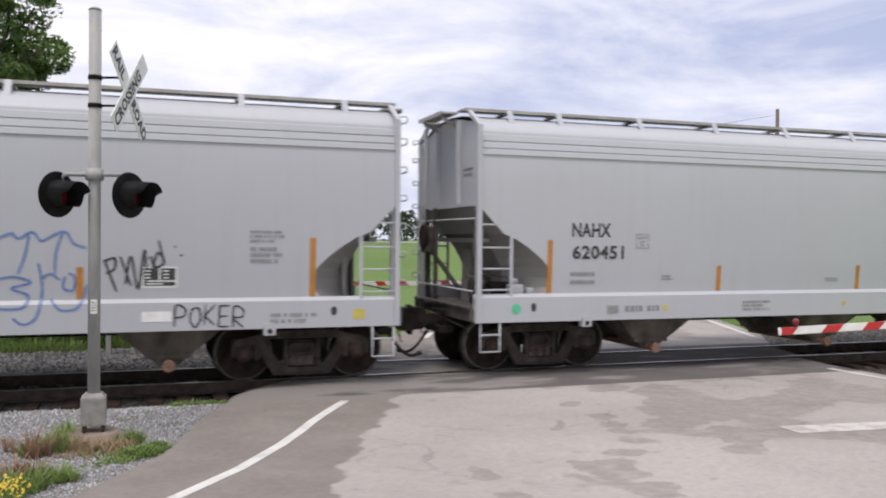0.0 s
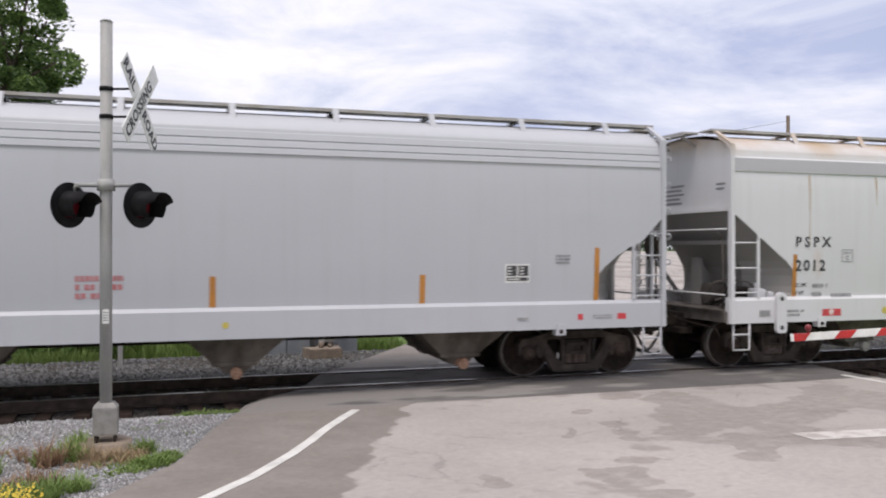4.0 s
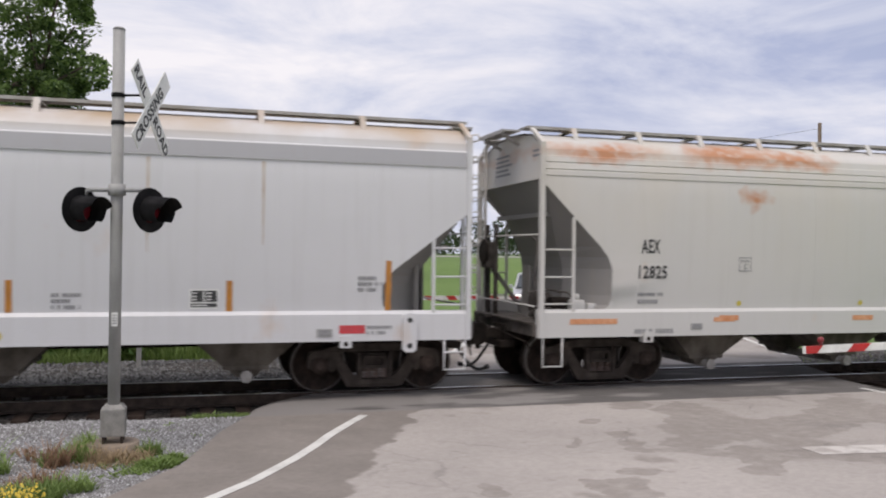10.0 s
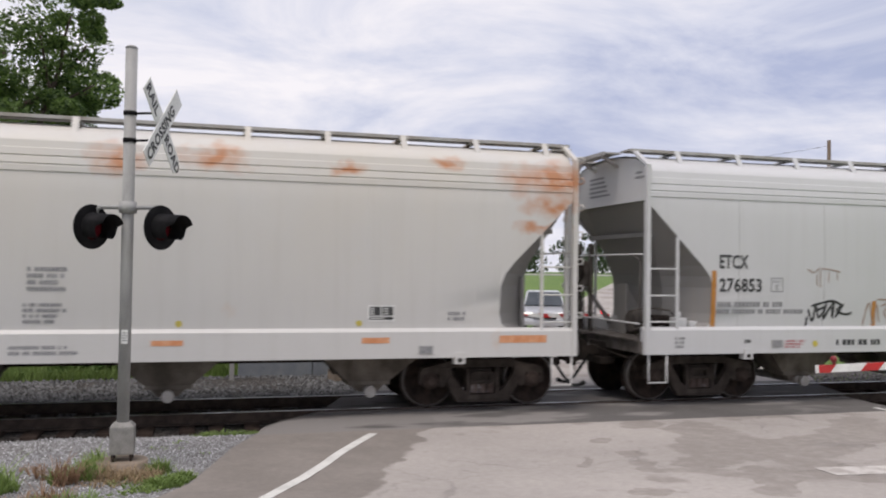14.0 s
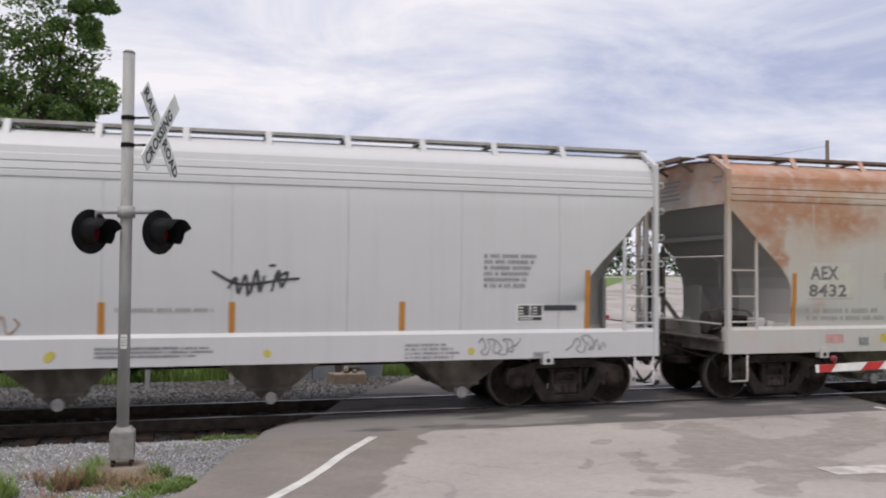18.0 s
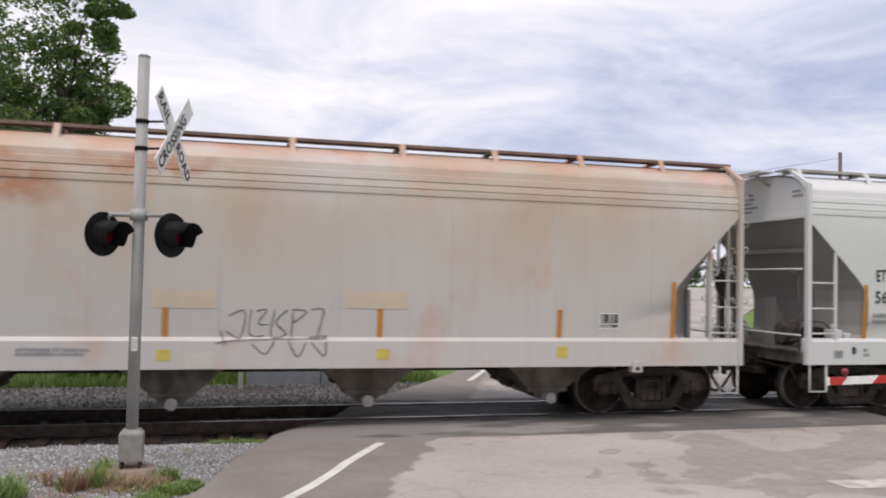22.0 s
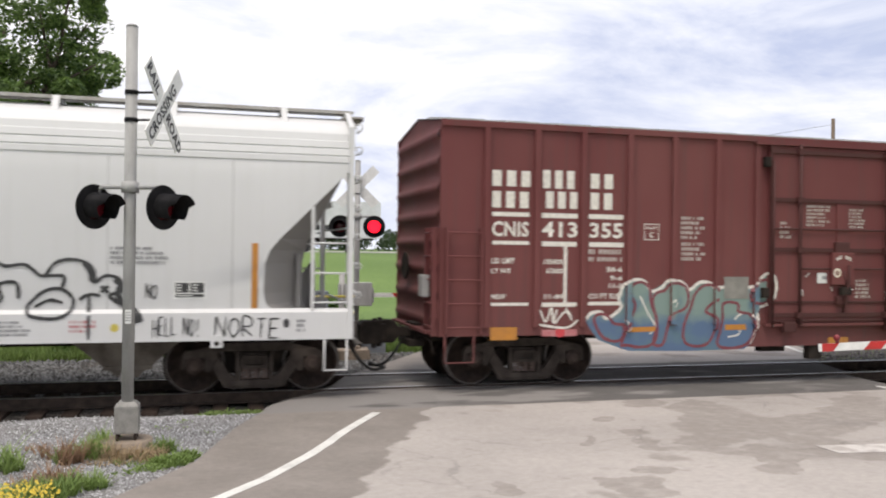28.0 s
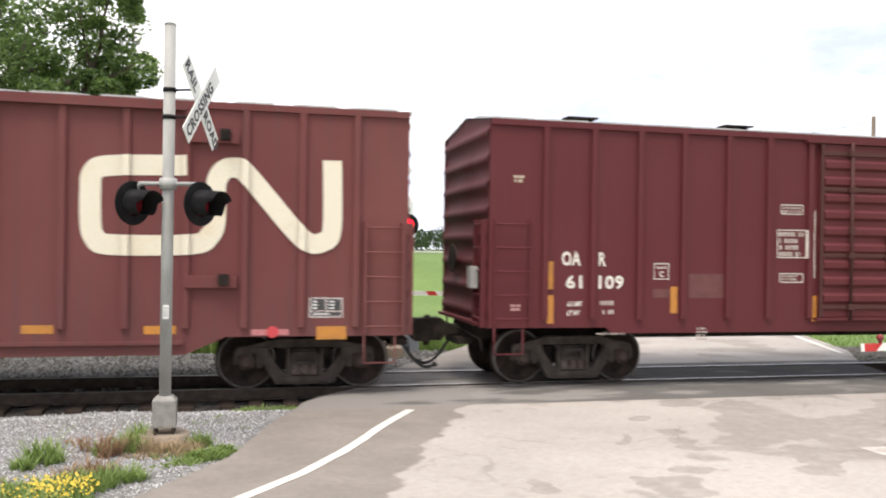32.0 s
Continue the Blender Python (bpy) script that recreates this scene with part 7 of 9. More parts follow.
hopG = hopper("white covered hopper car with large outlined graffiti along its sill", CX["G"][0], CX["G"][1], "round", WHITE_G, WALK, [3.7, 6.8, 9.95, 13.15], [1.33, 5.51, 7.45, 9.17, 11.11, CX["G"][1] - 1.55], 0.98, [0.2, 1.73, 3.42, 5.09, 6.76, 8.57, 10.37, 12.1, 13.8, 15.5], rusty=True, seams=(1.9, 3.72, 5.5, 7.37, 9.21, 11.0, 12.9, 14.7), caps=M_OUTLET)
H_RIBS = [0.80, 1.70, 2.56, 3.44, 4.32, 5.20, 6.02, 9.50, 10.44, 11.33, 12.20, 13.07, 13.94, 14.79]
H_DOOR, I_DOOR = (6.26, 9.40), (6.22, 9.30)
boxH = box_car("red-brown steel box car with white lettering and a colourful mural", CX["H"][0], CX["H"][1], RED_H, 0.90, 4.38, H_DOOR, H_RIBS, lambda L: [(2.75, 0.90), (3.35, 0.64), (12.2, 0.64), (12.8, 0.90)])
I_RIBS = [0.97, 1.83, 2.69, 3.52, 4.39, 5.20, 6.04, 9.5, 10.4, 11.3, 12.2, 13.1, 14.0, 14.9]
boxI = box_car("dark maroon steel box car with white numbers and orange strips", CX["I"][0], CX["I"][1], RED_I, 1.00, 4.36, I_DOOR, I_RIBS, lambda L: [(2.1, 1.0), (2.2, 0.90), (13.6, 0.90), (13.7, 1.0)], "ribbed")

# gear on the brown car's door: middle stile, thin rods, gear case with cranks, catches, lower rails
def door_gear():
    near = next(o for o in boxH.children if o.name.startswith("side_wall"))
    dr = next(o for o in near.children if o.name.startswith("door") and not o.name.startswith("door_t"))

    def add(name, fill, material, label=""):
        bm = bmesh_new()
        fill(bm)
        part(name, bm, material, dr, label)

    add("door_stile", lambda bm: box(bm, 7.72, 7.98, -1.64, -1.618, 2.41, 3.22, 0.006), RED_H)
    for z, x0, x1 in ((2.74, 6.28, 9.38), (2.03, 6.92, 7.58), (2.03, 8.10, 8.78)):
        add("lock_bar", lambda bm: tube(bm, (x0, -1.665, z), (x1, -1.665, z), 0.017, 8), RED_DARK)
    add("gear_case", lambda bm: box(bm, 7.59, 8.07, -1.70, -1.62, 1.74, 2.33, 0.02), RED_H)
    add("crank", lambda bm: pipe(bm, [(7.93, -1.73, 2.1), (7.93, -1.74, 1.8), (7.86, -1.73, 1.62), (7.83, -1.71, 1.24)], 0.022, 8), RED_DARK)
    add("crank_boss", lambda bm: box(bm, 7.76, 7.98, -1.75, -1.66, 1.56, 1.70, 0.02), M_STEEL_DARK)
    add("crank_boss", lambda bm: box(bm, 7.70, 7.92, -1.70, -1.62, 1.38, 1.54, 0.02), RED_DARK)
    for z in (1.43, 1.10):
        add("door_rail", lambda bm: box(bm, 6.30, 9.36, -1.648, -1.615, z - 0.018, z + 0.018, 0.005), RED_DARK)
    for x in (6.66, 8.95):
        add("roller_bracket", lambda bm: box(bm, x - 0.13, x + 0.13, -1.72, -1.61, 0.90, 1.08, 0.02), RED_DARK)
    for x, z in ((6.18, 3.92), (6.16, 1.60), (9.36, 3.92), (9.40, 1.62), (9.36, 2.74)):
        add("door_catch", lambda bm: box(bm, x - 0.06, x + 0.06, -1.70, -1.60, z - 0.09, z + 0.09, 0.02), M_STEEL_DARK)
    for x in (6.31, 9.34):
        add("edge_rod", lambda bm: tube(bm, (x, -1.68, 0.98), (x, -1.68, 3.95), 0.020, 8), RED_DARK)
    add("warning_card", lambda bm: box(bm, 7.31, 7.51, -1.632, -1.622, 1.77, 1.96), M_SIGNWHITE, "small white card stuck to the door")
    add("warning_card", lambda bm: box(bm, 7.41, 7.51, -1.635, -1.630, 1.84, 1.90), M_GREYTXT)

    def ring(bm):
        rr = [[bm.verts.new((7.69 + r * math.cos(k * 0.3927), -1.704, 1.96 + r * math.sin(k * 0.3927))) for k in range(16)] for r in (0.085, 0.05)]
        for k in range(16):
            bm.faces.new((rr[0][k], rr[0][(k + 1) % 16], rr[1][(k + 1) % 16], rr[1][k]))
        box(bm, 7.682, 7.698, -1.706, -1.703, 1.92, 2.0)
    add("round_mark", ring, M_CREAM, "round cream mark on the gear case")
    for sx in (-1, 1):
        for k, zz in enumerate((2.27, 2.235)):
            add("arc_lettering", lambda bm: bar_xz(bm, (7.83 + sx * 0.04, zz), (7.83 + sx * 0.17, zz - 0.05), 0.018, -1.704, -1.702), M_WHITETXT)


# door stops, welded plates and hanging brackets of the brown car
for z in (1.72, 3.86):
    bm = bmesh_new()
    box(bm, 12.18, 12.96, -1.645, -1.555, z - 0.09, z + 0.09, 0.008)
    part("stop_plate", bm, RED_H, boxH)
    bm = bmesh_new()
    box(bm, 12.68, 12.84, -1.72, -1.64, z - 0.05, z + 0.12, 0.02)
    part("door_stop", bm, M_STEEL_DARK, boxH)
bm = bmesh_new()
box(bm, 7.25, 7.55, -1.5, -1.35, 0.38, 0.66, 0.01)
part("underframe_bracket", bm, M_STEEL_DARK, boxH)
bm = bmesh_new()
box(bm, 6.4, 6.95, -1.2, -1.05, 0.50, 0.66, 0.01)
part("underframe_bracket", bm, M_STEEL_DARK, boxH)
bm = bmesh_new()
pipe(bm, [(9.36, -1.66, 1.1), (9.36, -1.66, 0.60), (9.42, -1.66, 0.36)], 0.014, 6)
part("door_chain", bm, M_STEEL_DARK, boxH)
# vents on the maroon car's roof
for vx in (2.07, 5.27):
    bm = bmesh_new()
    box(bm, vx - 0.30, vx + 0.30, -0.55, -0.25, 4.60, 4.63, 0.01)
    for q in (-0.2, 0.2):
        box(bm, vx + q - 0.03, vx + q + 0.03, -0.45, -0.35, 4.46, 4.60)
    part("roof_plate", bm, M_STEEL_DARK, boxI)

# the grey band along the top of the white car's sides
for s in (-1, 1):
    bm = bmesh_new()
    Lc = CX["C"][1]
    av = [bm.verts.new((0.09, s * (side_y(z) + 0.033), z)) for z in (3.685, 3.80, 3.915)]
    bv = [bm.verts.new((Lc - 0.09, s * (side_y(z) + 0.033), z)) for z in (3.685, 3.80, 3.915)]
    for i in range(2):
        bm.faces.new((av[i], bv[i], bv[i + 1], av[i + 1]))
    part("top_band", bm, BAND_C, hopC, "plain grey band below the roof")
STREAK = surface("rust_streak", (0.44, 0.33, 0.22), (0.55, 0.50, 0.44), 0.6, 0.0, 3.0, 60, 0.02)
rs = random.Random(9)
for i in (0, 1, 2, 4, 5, 7, 8):
    sx = 1.84 + 1.655 * i + rs.uniform(-0.04, 0.04)
    bm = bmesh_new()
    zb = rs.uniform(1.6, 3.3)
    last = None
    for j in range(9):
        z = zb + (3.64 - zb) * j / 8
        w = 0.022 * (0.25 + 0.75 * j / 8)
        y = -side_y(z) - 0.011
        pr = [bm.verts.new((sx - w, y, z)), bm.verts.new((sx + w, y, z))]
        if last:
            bm.faces.new((last[0], last[1], pr[1], pr[0]))
        last = pr
    part("rust_streak", bm, STREAK, hopC)


# ---- lettering and paint: helpers ----
M_SPRAYBLUE = surface("spray_blue", (0.10, 0.17, 0.38), (0.16, 0.24, 0.45), 0.6, 0.0, 9.0, 60, 0.02)
M_BROWNSPRAY = surface("spray_brown", (0.30, 0.20, 0.15), (0.38, 0.28, 0.22), 0.6, 0.0, 9.0, 60, 0.02)
M_BROWNBLACK = surface("maroon_spray", (0.095, 0.035, 0.032), (0.06, 0.025, 0.025), 0.6, 0.0, 6.0, 60, 0.02)
M_REDTXT = surface("stencil_red", (0.42, 0.12, 0.13), (0.5, 0.22, 0.22), 0.6, 0.0, 14.0, 90, 0.02)
M_PALETXT = surface("stencil_faded", (0.33, 0.31, 0.29), (0.40, 0.38, 0.35), 0.6, 0.0, 14.0, 90, 0.02)
M_GREYTXT2 = surface("stencil_dark_grey", (0.12, 0.12, 0.12), (0.18, 0.17, 0.17), 0.6, 0.0, 14.0, 90, 0.02)
M_GREYPATCH = surface("overpaint_grey", (0.36, 0.36, 0.37), (0.42, 0.42, 0.43), 0.6, 0.0, 6.0, 60, 0.02)
M_PALEPATCH = surface("overpaint_pale", (0.52, 0.49, 0.44), (0.58, 0.55, 0.49), 0.6, 0.0, 4.0, 60, 0.02)
M_TANPATCH = surface("faded_tan_patch", (0.60, 0.50, 0.36), (0.54, 0.47, 0.38), 0.6, 0.0, 2.5, 60, 0.02)
M_PINKTAG = surface("faded_pink_tag", (0.62, 0.34, 0.32), (0.5, 0.28, 0.27), 0.6, 0.0, 8.0, 60, 0.02)
M_MAROON = surface("mural_maroon", (0.17, 0.035, 0.05), (0.22, 0.06, 0.07), 0.5, 0.0, 6.0, 60, 0.02)
M_MAROON2 = surface("patched_maroon", (0.10, 0.030, 0.030), (0.13, 0.042, 0.04), 0.6, 0.0, 6.0, 60, 0.05)
M_GREYBROWN = surface("overpaint_grey_brown", (0.20, 0.19, 0.17), (0.26, 0.25, 0.22), 0.6, 0.0, 6.0, 60, 0.02)
M_CREAM = surface("logo_cream", (0.72, 0.66, 0.54), (0.66, 0.55, 0.38), 0.6, 0.0, 1.6, 60, 0.02, spread=(0.55, 0.8))


M_WHITEDIM = surface("faded_white_stencil", (0.46, 0.41, 0.37), (0.34, 0.28, 0.25), 0.6, 0.0, 14.0, 90, 0.02)


def skin(car, x, z):
    """y of a car's near side at x, z, with the paint's own thickness."""
    if car.name.startswith("box_car"):
        door = H_DOOR if car is boxH else I_DOOR
        if door[0] < x < door[1] and z > 1.0:
            return -1.624
        ribs = H_RIBS if car is boxH else I_RIBS
        if z > 0.95 and any(abs(x - r) < 0.053 for r in ribs):
            return -1.6245
        return -1.5640
    if z < 1.32:
        return -1.6245
    if z < 1.375:
        return -1.6245 + (z - 1.32) / 0.055 * 0.042
    return -side_y(z) - 0.0125


def drape(car, bm):
    for v in bm.verts:
        v.co.y = skin(car, v.co.x, v.co.z)


def mark(car, text, x0, x1, z0, z1, material, spacing=1.05):
    me = lettering(text, 1.0, spacing, 0.026)
    xs = [v.co.x for v in me.vertices]
    zs = [v.co.z for v in me.vertices]
    a, b, c, d = min(xs), max(xs), min(zs), max(zs)
    for v in me.vertices:
        v.co.x = x0 + (v.co.x - a) / (b - a) * (x1 - x0)
        v.co.z = z0 + (v.co.z - c) / (d - c) * (z1 - z0)
    zm = (z0 + z1) / 2
    for v in me.vertices:
        v.co.y = skin(car, v.co.x, v.co.z) - 0.001
    return part("lettering", me, material, car)


def tiny(car, x0, x1, z0, z1, n, material):
    """n lines of unreadable writing within a box, as plain bars."""
    material = M_WHITEDIM if material is M_WHITETXT else material
    rnd = random.Random(int(x0 * 100) + n)
    bm = bmesh_new()
    h = (z1 - z0) / (n + (n - 1) * 0.55)
    for i in range(n):
        z = z1 - h - i * h * 1.55
        x, end = x0, x1 - (rnd.uniform(0, 0.35) * (x1 - x0) if n > 1 else 0)
        while x < end - 0.3 * h:
            w = min(rnd.uniform(0.5, 0.9) * h, end - x)
            vs = [bm.verts.new((px, 0, pz)) for px, pz in ((x, z), (x + w, z), (x + w, z + h), (x, z + h))]
            bm.faces.new(vs)
            x += w + h * rnd.choice((0.22, 0.22, 0.22, 0.9))
    drape(car, bm)
    return tagged(part("small_lettering", bm, material, car), kind="stuff")


def quad(bm, x0, x1, z0, z1, nx=1, nz=3):
    g = [[bm.verts.new((x0 + (x1 - x0) * i / nx, 0, z0 + (z1 - z0) * j / nz)) for i in range(nx + 1)] for j in range(nz + 1)]
    for j in range(nz):
        for i in range(nx):
            bm.faces.new((g[j][i], g[j][i + 1], g[j + 1][i + 1], g[j + 1][i]))


def patch(car, x0, x1, z0, z1, material, name="painted_patch", dy=0.0):
    bm = bmesh_new()
    quad(bm, x0, x1, z0, z1)
    drape(car, bm)
    if dy:
        bmesh.ops.translate(bm, vec=(0, dy, 0), verts=bm.verts)
    return part(name, bm, material, car)


def stencil_plate(car, x0, x1, z0, z1):
    """The black data panel with its white frame and bars."""
    p = patch(car, x0, x1, z0, z1, M_SIGNWHITE, "data_panel", 0.004)
    bm = bmesh_new()
    w, h = x1 - x0, z1 - z0
    quad(bm, x0 + 0.06 * w, x0 + 0.47 * w, z0 + 0.36 * h, z1 - 0.08 * h)
    quad(bm, x0 + 0.53 * w, x1 - 0.06 * w, z0 + 0.36 * h, z1 - 0.08 * h)
    quad(bm, x0 + 0.06 * w, x1 - 0.06 * w, z0 + 0.10 * h, z0 + 0.28 * h)
    drape(car, bm)
    part("black_field", bm, M_BLACK, p)
    bm = bmesh_new()
    for k in range(3):
        quad(bm, x0 + 0.10 * w, x0 + 0.24 * w, z1 - (0.24 + 0.16 * k) * h, z1 - (0.17 + 0.16 * k) * h)
        quad(bm, x0 + 0.60 * w, x0 + 0.75 * w, z1 - (0.24 + 0.16 * k) * h, z1 - (0.17 + 0.16 * k) * h)
    quad(bm, x0 + 0.12 * w, x0 + 0.6 * w, z0 + 0.16 * h, z0 + 0.22 * h)
    drape(car, bm)
    bmesh.ops.translate(bm, vec=(0, -0.003, 0), verts=bm.verts)
    part("small_lettering", bm, M_SIGNWHITE, p)


def frame_lines(car, x0, x1, z0, z1, t, material, name):
    bm = bmesh_new()
    quad(bm, x0, x1, z0, z0 + t)
    quad(bm, x0, x1, z1 - t, z1)
    quad(bm, x0, x0 + t, z0 + t, z1 - t)
    quad(bm, x1 - t, x1, z0 + t, z1 - t)
    drape(car, bm)
    return part(name, bm, material, car)


def plate_box(car, x0, x1, z0, z1, material=None):
    material = material or M_GREYTXT
    frame_lines(car, x0, x1, z0, z1, 0.014, material, "plate_mark")
    w, h = x1 - x0, z1 - z0
    mark(car, "PLATE", x0 + 0.18 * w, x1 - 0.18 * w, z0 + 0.66 * h, z0 + 0.82 * h, material)
    mark(car, "C", x0 + 0.36 * w, x1 - 0.36 * w, z0 + 0.16 * h, z0 + 0.52 * h, material)


def plate_box_w(car, x0, x1, z0, z1):
    plate_box(car, x0, x1, z0, z1, M_WHITETXT)


def white_frame(car, x0, x1, z0, z1):
    frame_lines(car, x0, x1, z0, z1, 0.014, M_WHITETXT, "white_frame")


def grey_frame(car, x0, x1, z0, z1):
    bm = bmesh_new()
    box(bm, x0, x1, -1.632, -1.62, z0, z1, 0.004)
    p = part("card_holder", bm, M_GALV, car)
    bm = bmesh_new()
    box(bm, x0 + 0.02, x1 - 0.02, -1.636, -1.628, z0 + 0.02, z1 - 0.02)
    part("card", bm, M_GREYTXT, p)


def slot(car, x0, x1, z0, z1):
    # flat black oval, coloured for the hole's unlit inside
    bm = bmesh_new()
    cx, cz, rx, rz = (x0 + x1) / 2, (z0 + z1) / 2, max(0.05, (x1 - x0) / 2), (z1 - z0) / 2
    bm.faces.new([bm.verts.new((cx + rx * math.cos(k * 0.3927), -1.6245, cz + rz * math.sin(k * 0.3927))) for k in range(16)])
    part("lifting_hole", bm, M_BLACK, car)


def tie_plate(car, x0, x1, z0, z1):
    """A tall plate with rounded ends and two holes, standing proud of the sill."""
    bm = bmesh_new()
    r = (x1 - x0) / 2
    cx = (x0 + x1) / 2
    pts = [(cx + r * math.cos(a), z1 - r + r * math.sin(a)) for a in (math.pi * k / 8 for k in range(9))] + [(cx - r, z0 + 0.05), (cx - r + 0.05, z0), (cx + r - 0.05, z0), (cx + r, z0 + 0.05)]
    prism_xz(bm, pts, -1.70, -1.62)
    p = part("jacking_plate", bm, WHITE_C, car, "tall white plate with holes")
    # the holes are black discs that stand for their unlit insides
    for zc in (z1 - r, z0 + r * 0.9):
        bm = bmesh_new()
        tube(bm, (cx, -1.703, zc), (cx, -1.69, zc), r * 0.38, 14)
        part("hole", bm, M_BLACK, p)


def dot(car, x, z, r, material):
    bm = bmesh_new()
    ring = [bm.verts.new((x + r * math.cos(k * 0.3927), 0, z + r * math.sin(k * 0.3927))) for k in range(16)]
    bm.faces.new(ring)
    drape(car, bm)
    if car.name.startswith("box_car"):
        bmesh.ops.translate(bm, vec=(0, -0.003, 0), verts=bm.verts)
    return part("painted_dot", bm, material, car)


def smooth_line(pts, n=6):
    if len(pts) < 3:
        return [tuple(Vector(pts[0]).lerp(Vector(pts[1]), i / n)) for i in range(n + 1)] if len(pts) == 2 else pts
    out = []
    for i in range(len(pts) - 1):
        p0, p1, p2, p3 = (Vector(pts[max(0, i - 1)]), Vector(pts[i]), Vector(pts[i + 1]), Vector(pts[min(len(pts) - 1, i + 2)]))
        for k in range(n):
            t = k / n
            out.append(tuple(0.5 * ((2 * p1) + (p2 - p0) * t + (2 * p0 - 5 * p1 + 4 * p2 - p3) * t * t + (3 * p1 - p0 - 3 * p2 + p3) * t ** 3)))
    return out + [tuple(pts[-1])]


def brush(bm, pts, width, rnd=None, lift=0.0):
    last = None
    n = len(pts)
    for i, p in enumerate(pts):
        a, b = Vector(pts[max(0, i - 1)]), Vector(pts[min(n - 1, i + 1)])
        d = (b - a)
        if d.length < 1e-6:
            continue
        d.normalize()
        w = width / 2 * (rnd.uniform(0.8, 1.15) if rnd else 1.0)
        if rnd and i in (0, n - 1):
            w *= 0.55
        pr = [bm.verts.new((p[0] - d.y * w, -lift * i, p[1] + d.x * w)), bm.verts.new((p[0] + d.y * w, -lift * i, p[1] - d.x * w))]
        if last:
            bm.faces.new((last[0], last[1], pr[1], pr[0]))
        last = pr


PAINT_LAYER = {}


def paint_pieces(car, lines, material, label, lift):
    """Strokes of spray paint: the first carries the label, the others lie under it."""
    first = None
    for bm in lines:
        drape(car, bm)
        bmesh.ops.translate(bm, vec=(0, -lift, 0), verts=bm.verts)
        ob = part("graffiti" if first is None else "stroke", bm, material, first or car, label if first is None else "")
        first = first or ob
    return first


def strokes(car, width, material, label, smooth, *lines):
    rnd = random.Random(len(lines) + int(lines[0][0][0] * 50))
    PAINT_LAYER[car.name] = PAINT_LAYER.get(car.name, 0) + 1
    made = []
    for pts in lines:
        bm = bmesh_new()
        brush(bm, smooth_line(pts) if smooth else smooth_line(pts, 8), width, rnd if smooth else None)
        made.append(bm)
    return paint_pieces(car, made, material, label, 0.0003 * PAINT_LAYER[car.name] + 0.001)


STROKE = {"H": ((0, 0, 0, 1), (1, 0, 1, 1), (0, .5, 1, .5)), "E": ((1, 0, 0, 0, 0, 1, 1, 1), (0, .5, .8, .5)), "L": ((0, 1, 0, 0, 1, 0),),
          "N": ((0, 0, 0, 1, 1, 0, 1, 1),), "O": ((.5, 0, 0, .4, .2, .9, .8, .9, 1, .4, .5, 0),), "P": ((0, 0, 0, 1, .9, .85, .8, .5, 0, .45),),
          "K": ((0, 0, 0, 1), (1, 1, 0, .45, 1, 0)), "R": ((0, 0, 0, 1, .9, .85, .8, .5, 0, .45, 1, 0),), "T": ((0, 1, 1, 1), (.5, 1, .5, 0)),
          "G": ((1, .8, .5, 1, 0, .6, .2, .1, .9, .1, .9, .45, .5, .45),), "!": ((.5, 1, .5, .35), (.5, .1, .5, 0)), " ": ()}


def scrawl(car, text, x0, x1, z0, z1, width, material, label):
    """A hand-painted word in single strokes."""
    rnd = random.Random(len(text))
    made = []
    cw = (x1 - x0) / len(text)
    for i, ch in enumerate(text):
        up = rnd.uniform(-0.10, 0.10) * (z1 - z0)
        for st in STROKE[ch]:
            pts = [(x0 + cw * (i + 0.1 + 0.72 * st[k] + 0.08 * st[k + 1]), z0 + up + (z1 - z0) * st[k + 1]) for k in range(0, len(st), 2)]
            bm = bmesh_new()
            brush(bm, smooth_line(pts, 4) if ch in "OGPR" else [q for a, b in zip(pts, pts[1:]) for q in smooth_line([a, b], 3)], width, rnd)
            made.append(bm)
    return paint_pieces(car, made, material, label, 0.002)


def letter_blocks(car, x0, x1, z0, z1, n):
    """A company name as plain upright blocks, one for each letter."""
    w = (x1 - x0) / (n + (n - 1) * 0.6)
    for i in range(n):
        x = x0 + i * w * 1.6
        bm = bmesh_new()
        quad(bm, x, x + w, z0, z1)
        drape(car, bm)
        part("letter_block", bm, M_WHITETXT, car)


def on_ribs(car, make, material, name, label):
    """A flat painting on the side sheet, cut and repeated on the ribs that stand proud of it."""
    bm = make()
    for v in bm.verts:
        v.co.y -= 1.5640
    ob = part(name, bm, material, car, label)
    for r in H_RIBS:
        bm = make()
        for px, nx in ((r - 0.052, -1), (r + 0.052, 1)):
            bmesh.ops.bisect_plane(bm, geom=list(bm.verts) + list(bm.edges) + list(bm.faces), plane_co=(px, 0, 0), plane_no=(nx, 0, 0), clear_outer=True)
        if bm.faces:
            bmesh.ops.bisect_plane(bm, geom=list(bm.verts) + list(bm.edges) + list(bm.faces), plane_co=(0, 0, 1.05), plane_no=(0, 0, -1), clear_outer=True)
        if not bm.faces:
            bm.free()
            continue
        for v in bm.verts:
            v.co.y -= 1.6245
        part(name, bm, material, ob)
    return ob


def band_logo(car, width, pts):
    def make():
        bm = bmesh_new()
        line = smooth_line(pts, 5)
        line[-1] = tuple(pts[-1])
        brush(bm, line, width, None, 0.0002)
        return bm
    on_ribs(car, make, M_CREAM, "band_emblem", "wide cream serpentine band")


